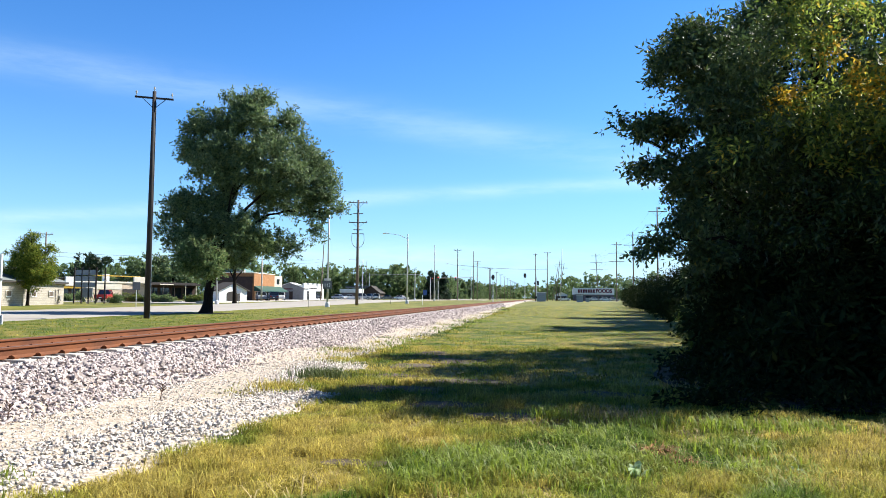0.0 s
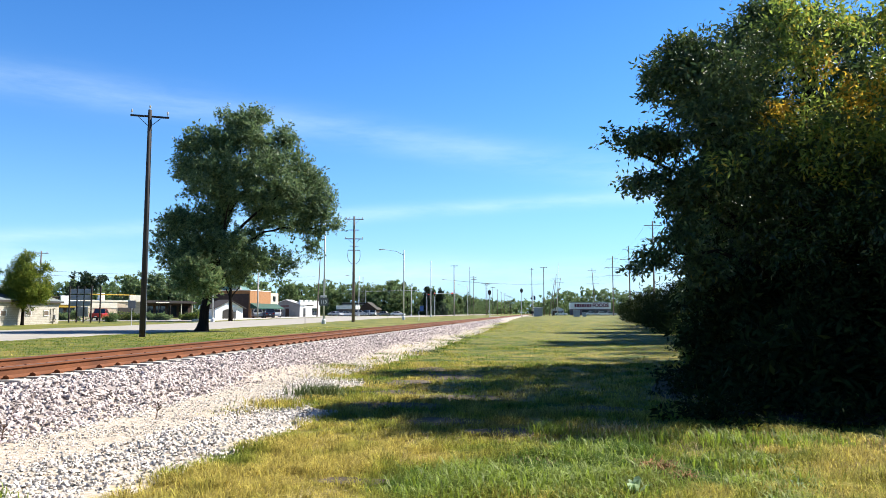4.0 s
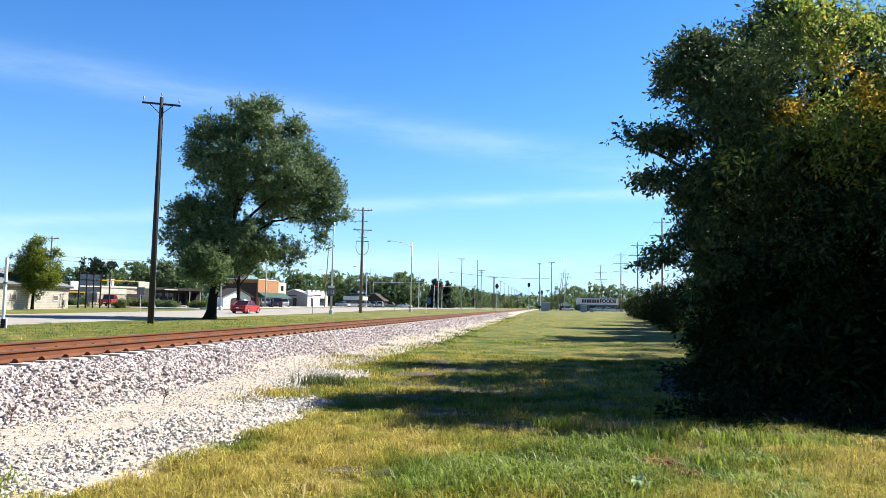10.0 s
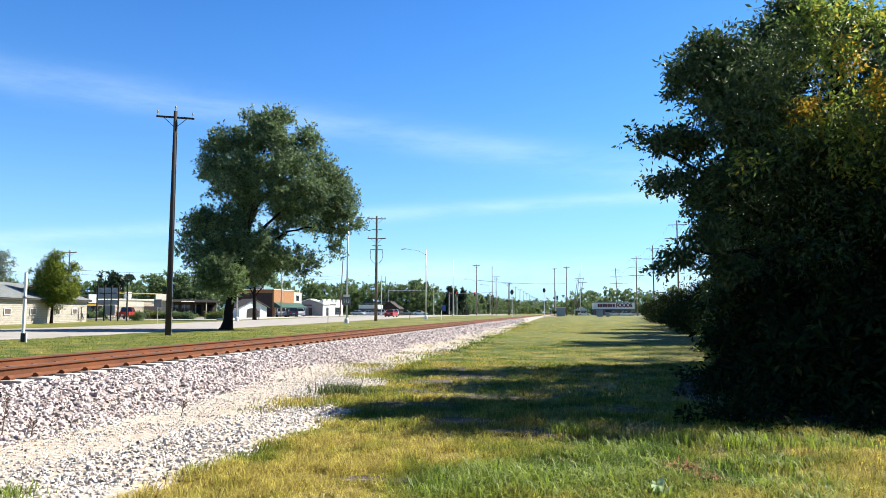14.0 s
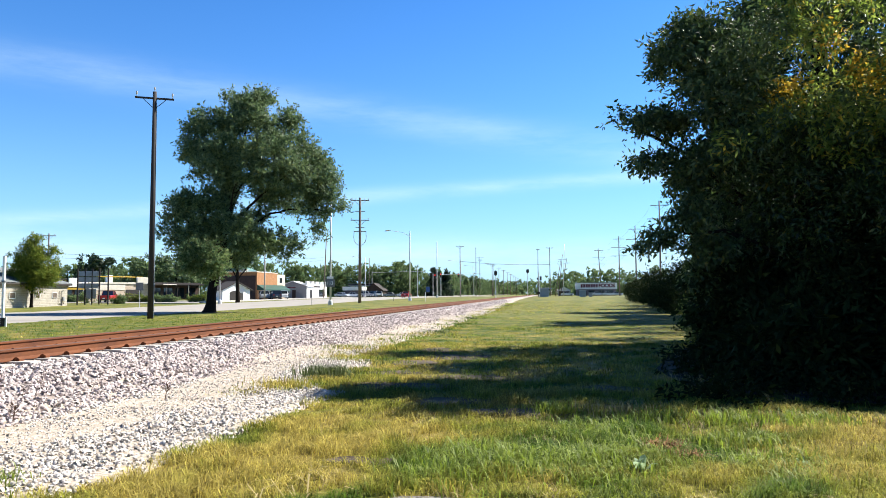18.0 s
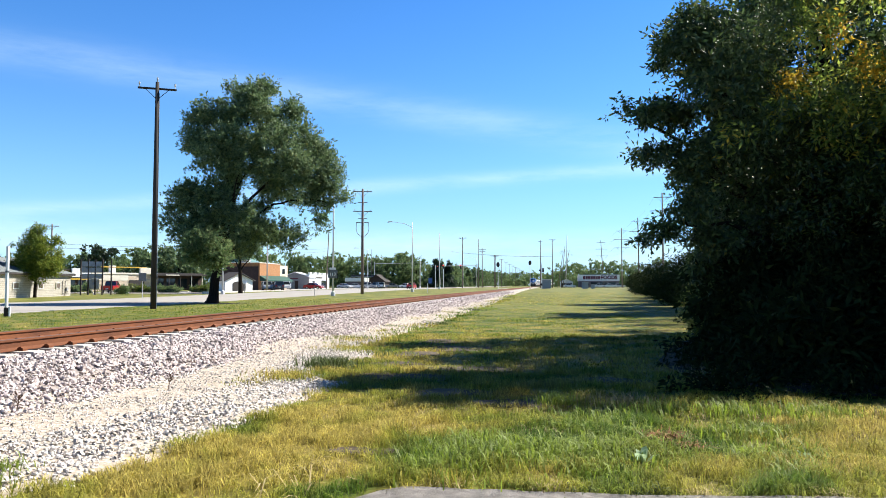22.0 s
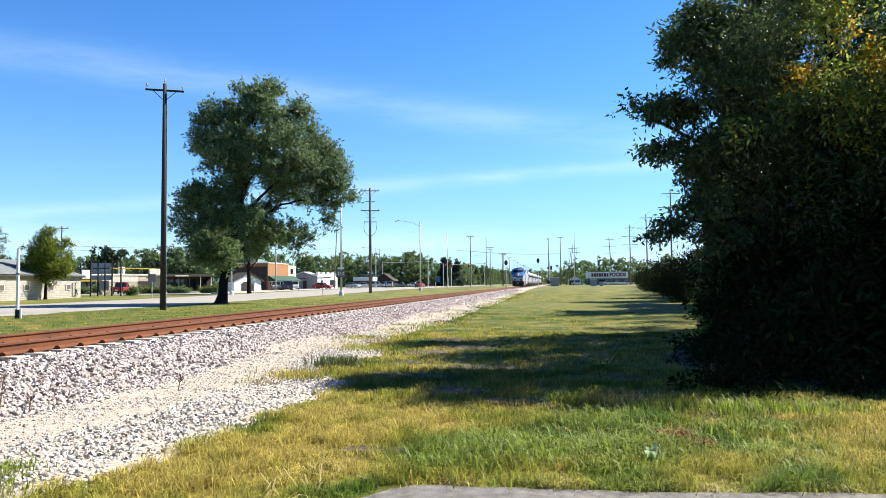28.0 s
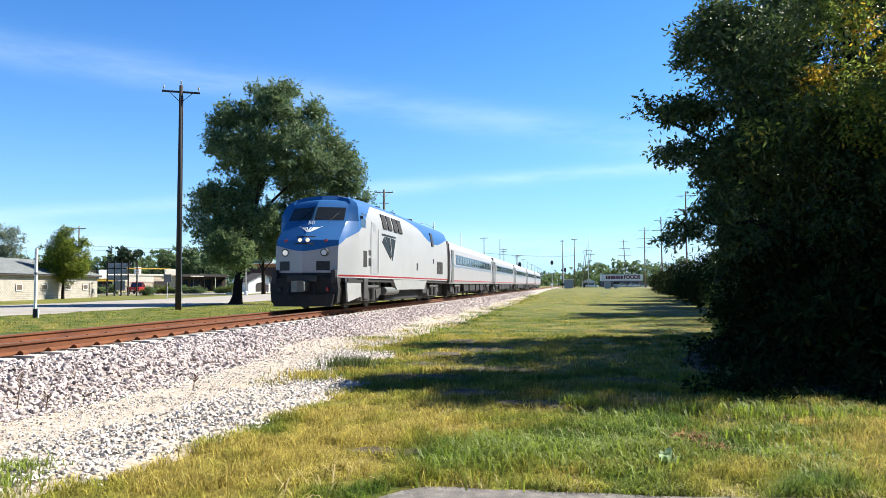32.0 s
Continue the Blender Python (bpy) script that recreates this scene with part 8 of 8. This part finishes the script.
    part("mirror_arm", box((s * 1.47, 2.0, 3.3), (s * 1.58, 2.03, 3.42), 0.005), M["under_grey"], locomotive)
    part("fuel_tank_side", prism([(7.0, 1.12), (14.4, 1.12), (13.7, 0.66), (7.7, 0.66)], "x", s * 1.30, s * 1.48), M["skirt_silver"], locomotive, "silver fuel tank skirt")
    part("air_tank", tube([(s * 1.3, 5.9, 0.62), (s * 1.3, 8.2, 0.62)], 0.17, 12), M["skirt"], locomotive, "grey cylindrical air tank")
    part("equipment_box", box((s * 1.15, 13.6, 0.45), (s * 1.42, 14.6, 1.05), 0.03), M["under_grey"], locomotive)
# dark box added in place of the shade under the body
part("underframe", box((-0.9, 0.6, 0.2), (0.9, 20.6, 1.0)), M["under_dark"], locomotive)
part("fuel_tank", box((-1.2, 6.6, 0.2), (1.2, 14.2, 1.05), 0.06), M["under_dark"], locomotive)
truck(locomotive, 3.75, 0.5)
truck(locomotive, 16.9, 0.5)
for y, r in ((8.4, 0.5), (11.5, 0.45), (15.0, 0.55)):
    part("roof_fan", tube([(0, y, 4.28), (0, y, 4.45)], r, 16), M["under_dark"], locomotive)
part("horn", box((-0.2, 3.3, 4.2), (0.2, 3.7, 4.38), 0.03), M["under_grey"], locomotive)
part("rear_diaphragm", box((-0.6, 20.7, 1.1), (0.6, 21.2, 3.5), 0.05), M["under_dark"], locomotive)
for s in (-1, 1):
    part("rear_fairing", box((s * 1.3, 20.6, 1.2), (s * 1.5, 21.05, 3.6), 0.03), M["under_grey"], locomotive)


def make_coach():
    c = tagged(empty("coach"), "silver passenger coach with a dark window band", "train coach", "coaches of the train")
    prof = [(1.42, 0.95), (1.50, 1.15), (1.52, 2.0), (1.50, 2.9), (1.44, 3.25), (1.25, 3.55), (0.9, 3.75), (0.45, 3.84), (0.0, 3.86)]
    ring = prof + [(-x, z) for x, z in prof[-2::-1]]
    b = part("body", prism(ring, "y", 0.3, 25.7), M["coach_paint"], c, smooth=False)
    for s in (-1, 1):
        part("window_band", box((s * 1.50, 2.6, 2.22), (s * 1.525, 23.4, 2.86), 0.005), M["band_blue"], c, "dark blue window band")
        for k in range(17):
            part("window", box((s * 1.515, 3.0 + k * 1.2, 2.30), (s * 1.535, 3.82 + k * 1.2, 2.78), 0.005), M["glass"], c)
        part("stripe", box((s * 1.51, 0.4, 2.05), (s * 1.53, 25.6, 2.16)), M["stripe_blue"], c, "pale blue stripe")
        for y in (0.75, 24.35):
            d = part("door", box((s * 1.49, y, 1.05), (s * 1.535, y + 0.8, 3.1), 0.01), M["skirt"], c, "vestibule door")
            part("door_window", box((s * 1.53, y + 0.2, 2.2), (s * 1.545, y + 0.6, 2.8)), M["glass"], d)
        for y in (0.05, 25.62):
            part("end_post", box((s * 1.28, y, 1.0), (s * 1.46, y + 0.3, 3.5), 0.03), M["under_grey"], c)
    part("underframe", box((-0.9, 0.4, 0.25), (0.7, 25.6, 0.98)), M["under_dark"], c)
    for y0, y1 in ((7.2, 9.6), (10.2, 13.4), (14.0, 16.0), (16.6, 18.6)):
        part("equipment_box", box((-1.35, y0, 0.42), (1.35, y1, 1.0), 0.04), M["under_dark"], c)
    part("diaphragm", box((-0.55, -0.15, 1.0), (0.55, 0.3, 3.45), 0.04), M["under_dark"], c)
    part("diaphragm", box((-0.55, 25.7, 1.0), (0.55, 26.0, 3.45), 0.04), M["under_dark"], c)
    truck(c, 4.0, 0.46, 2.6)
    truck(c, 22.0, 0.46, 2.6)
    for y in (5, 11, 17, 22):
        part("roof_vent", box((-0.4, y, 3.82), (0.4, y + 1.2, 3.95), 0.03), M["steel"], c)
    return c


M["band_blue"] = mat("band_blue", (0.0585, 0.0975, 0.172), (0.0429, 0.078, 0.14), 0.3, 2.0, bump=0)
M["stripe_blue"] = mat("stripe_blue", (0.172, 0.234, 0.312), (0.14, 0.195, 0.265), 0.35, 2.0, bump=0)
coach = make_coach()
COACHES = [coach] + [copy_thing(coach, pose(0, 0, 0)) for k in range(4)]


def motions():
    """All that moves: the train, and two red cars."""
    for thing, back in [(locomotive, 0.0)] + [(c, 21.5 + 26.0 * k) for k, c in enumerate(COACHES)]:
        rows = []
        for k in range(33):
            y = 24.0 + back + 35.0 * (32 - k)
            rows.append((float(k), pose(TRACK + bend(y), y, RAIL_TOP, 0, 0, bend_angle(y + 10))))
        walk(thing, rows)
    # the red sedan drives up and stops at the lights; turned so that its front leads
    drive = [(0.0, -116.0), (8.0, 43.2), (8.5, 52.8), (9.0, 62.5), (9.5, 72.0), (10.5, 91.0), (11.5, 109.0), (12.5, 125.0), (13.5, 139.5), (15.0, 158.0), (16.0, 167.4), (17.0, 174.2), (18.0, 179.5), (19.0, 182.5), (20.0, 183.0), (32.0, 183.0)]
    walk(red_car, [(t, pose(-35.0, y, ground_z(-35.0, y) + 0.075, 0, 0, 90)) for t, y in drive])
    # the darker one creeps out from behind the brick building and draws up by the white shop
    park = [(0.0, -68.0, 166.5, 0), (17.2, -68.0, 166.5, 0), (18.0, -65.4, 166.5, 0), (18.5, -62.9, 166.5, -2), (19.0, -60.7, 166.4, -4), (20.0, -57.4, 166.1, -7), (21.0, -55.6, 165.9, -8), (22.0, -55.0, 165.8, -8), (22.6, -54.9, 165.8, -8), (32.0, -54.9, 165.8, -8)]
    walk(second_car, [(t, pose(x, y, ground_z(x, y) + 0.05, 0, 0, rz)) for t, x, y, rz in park])


motions()
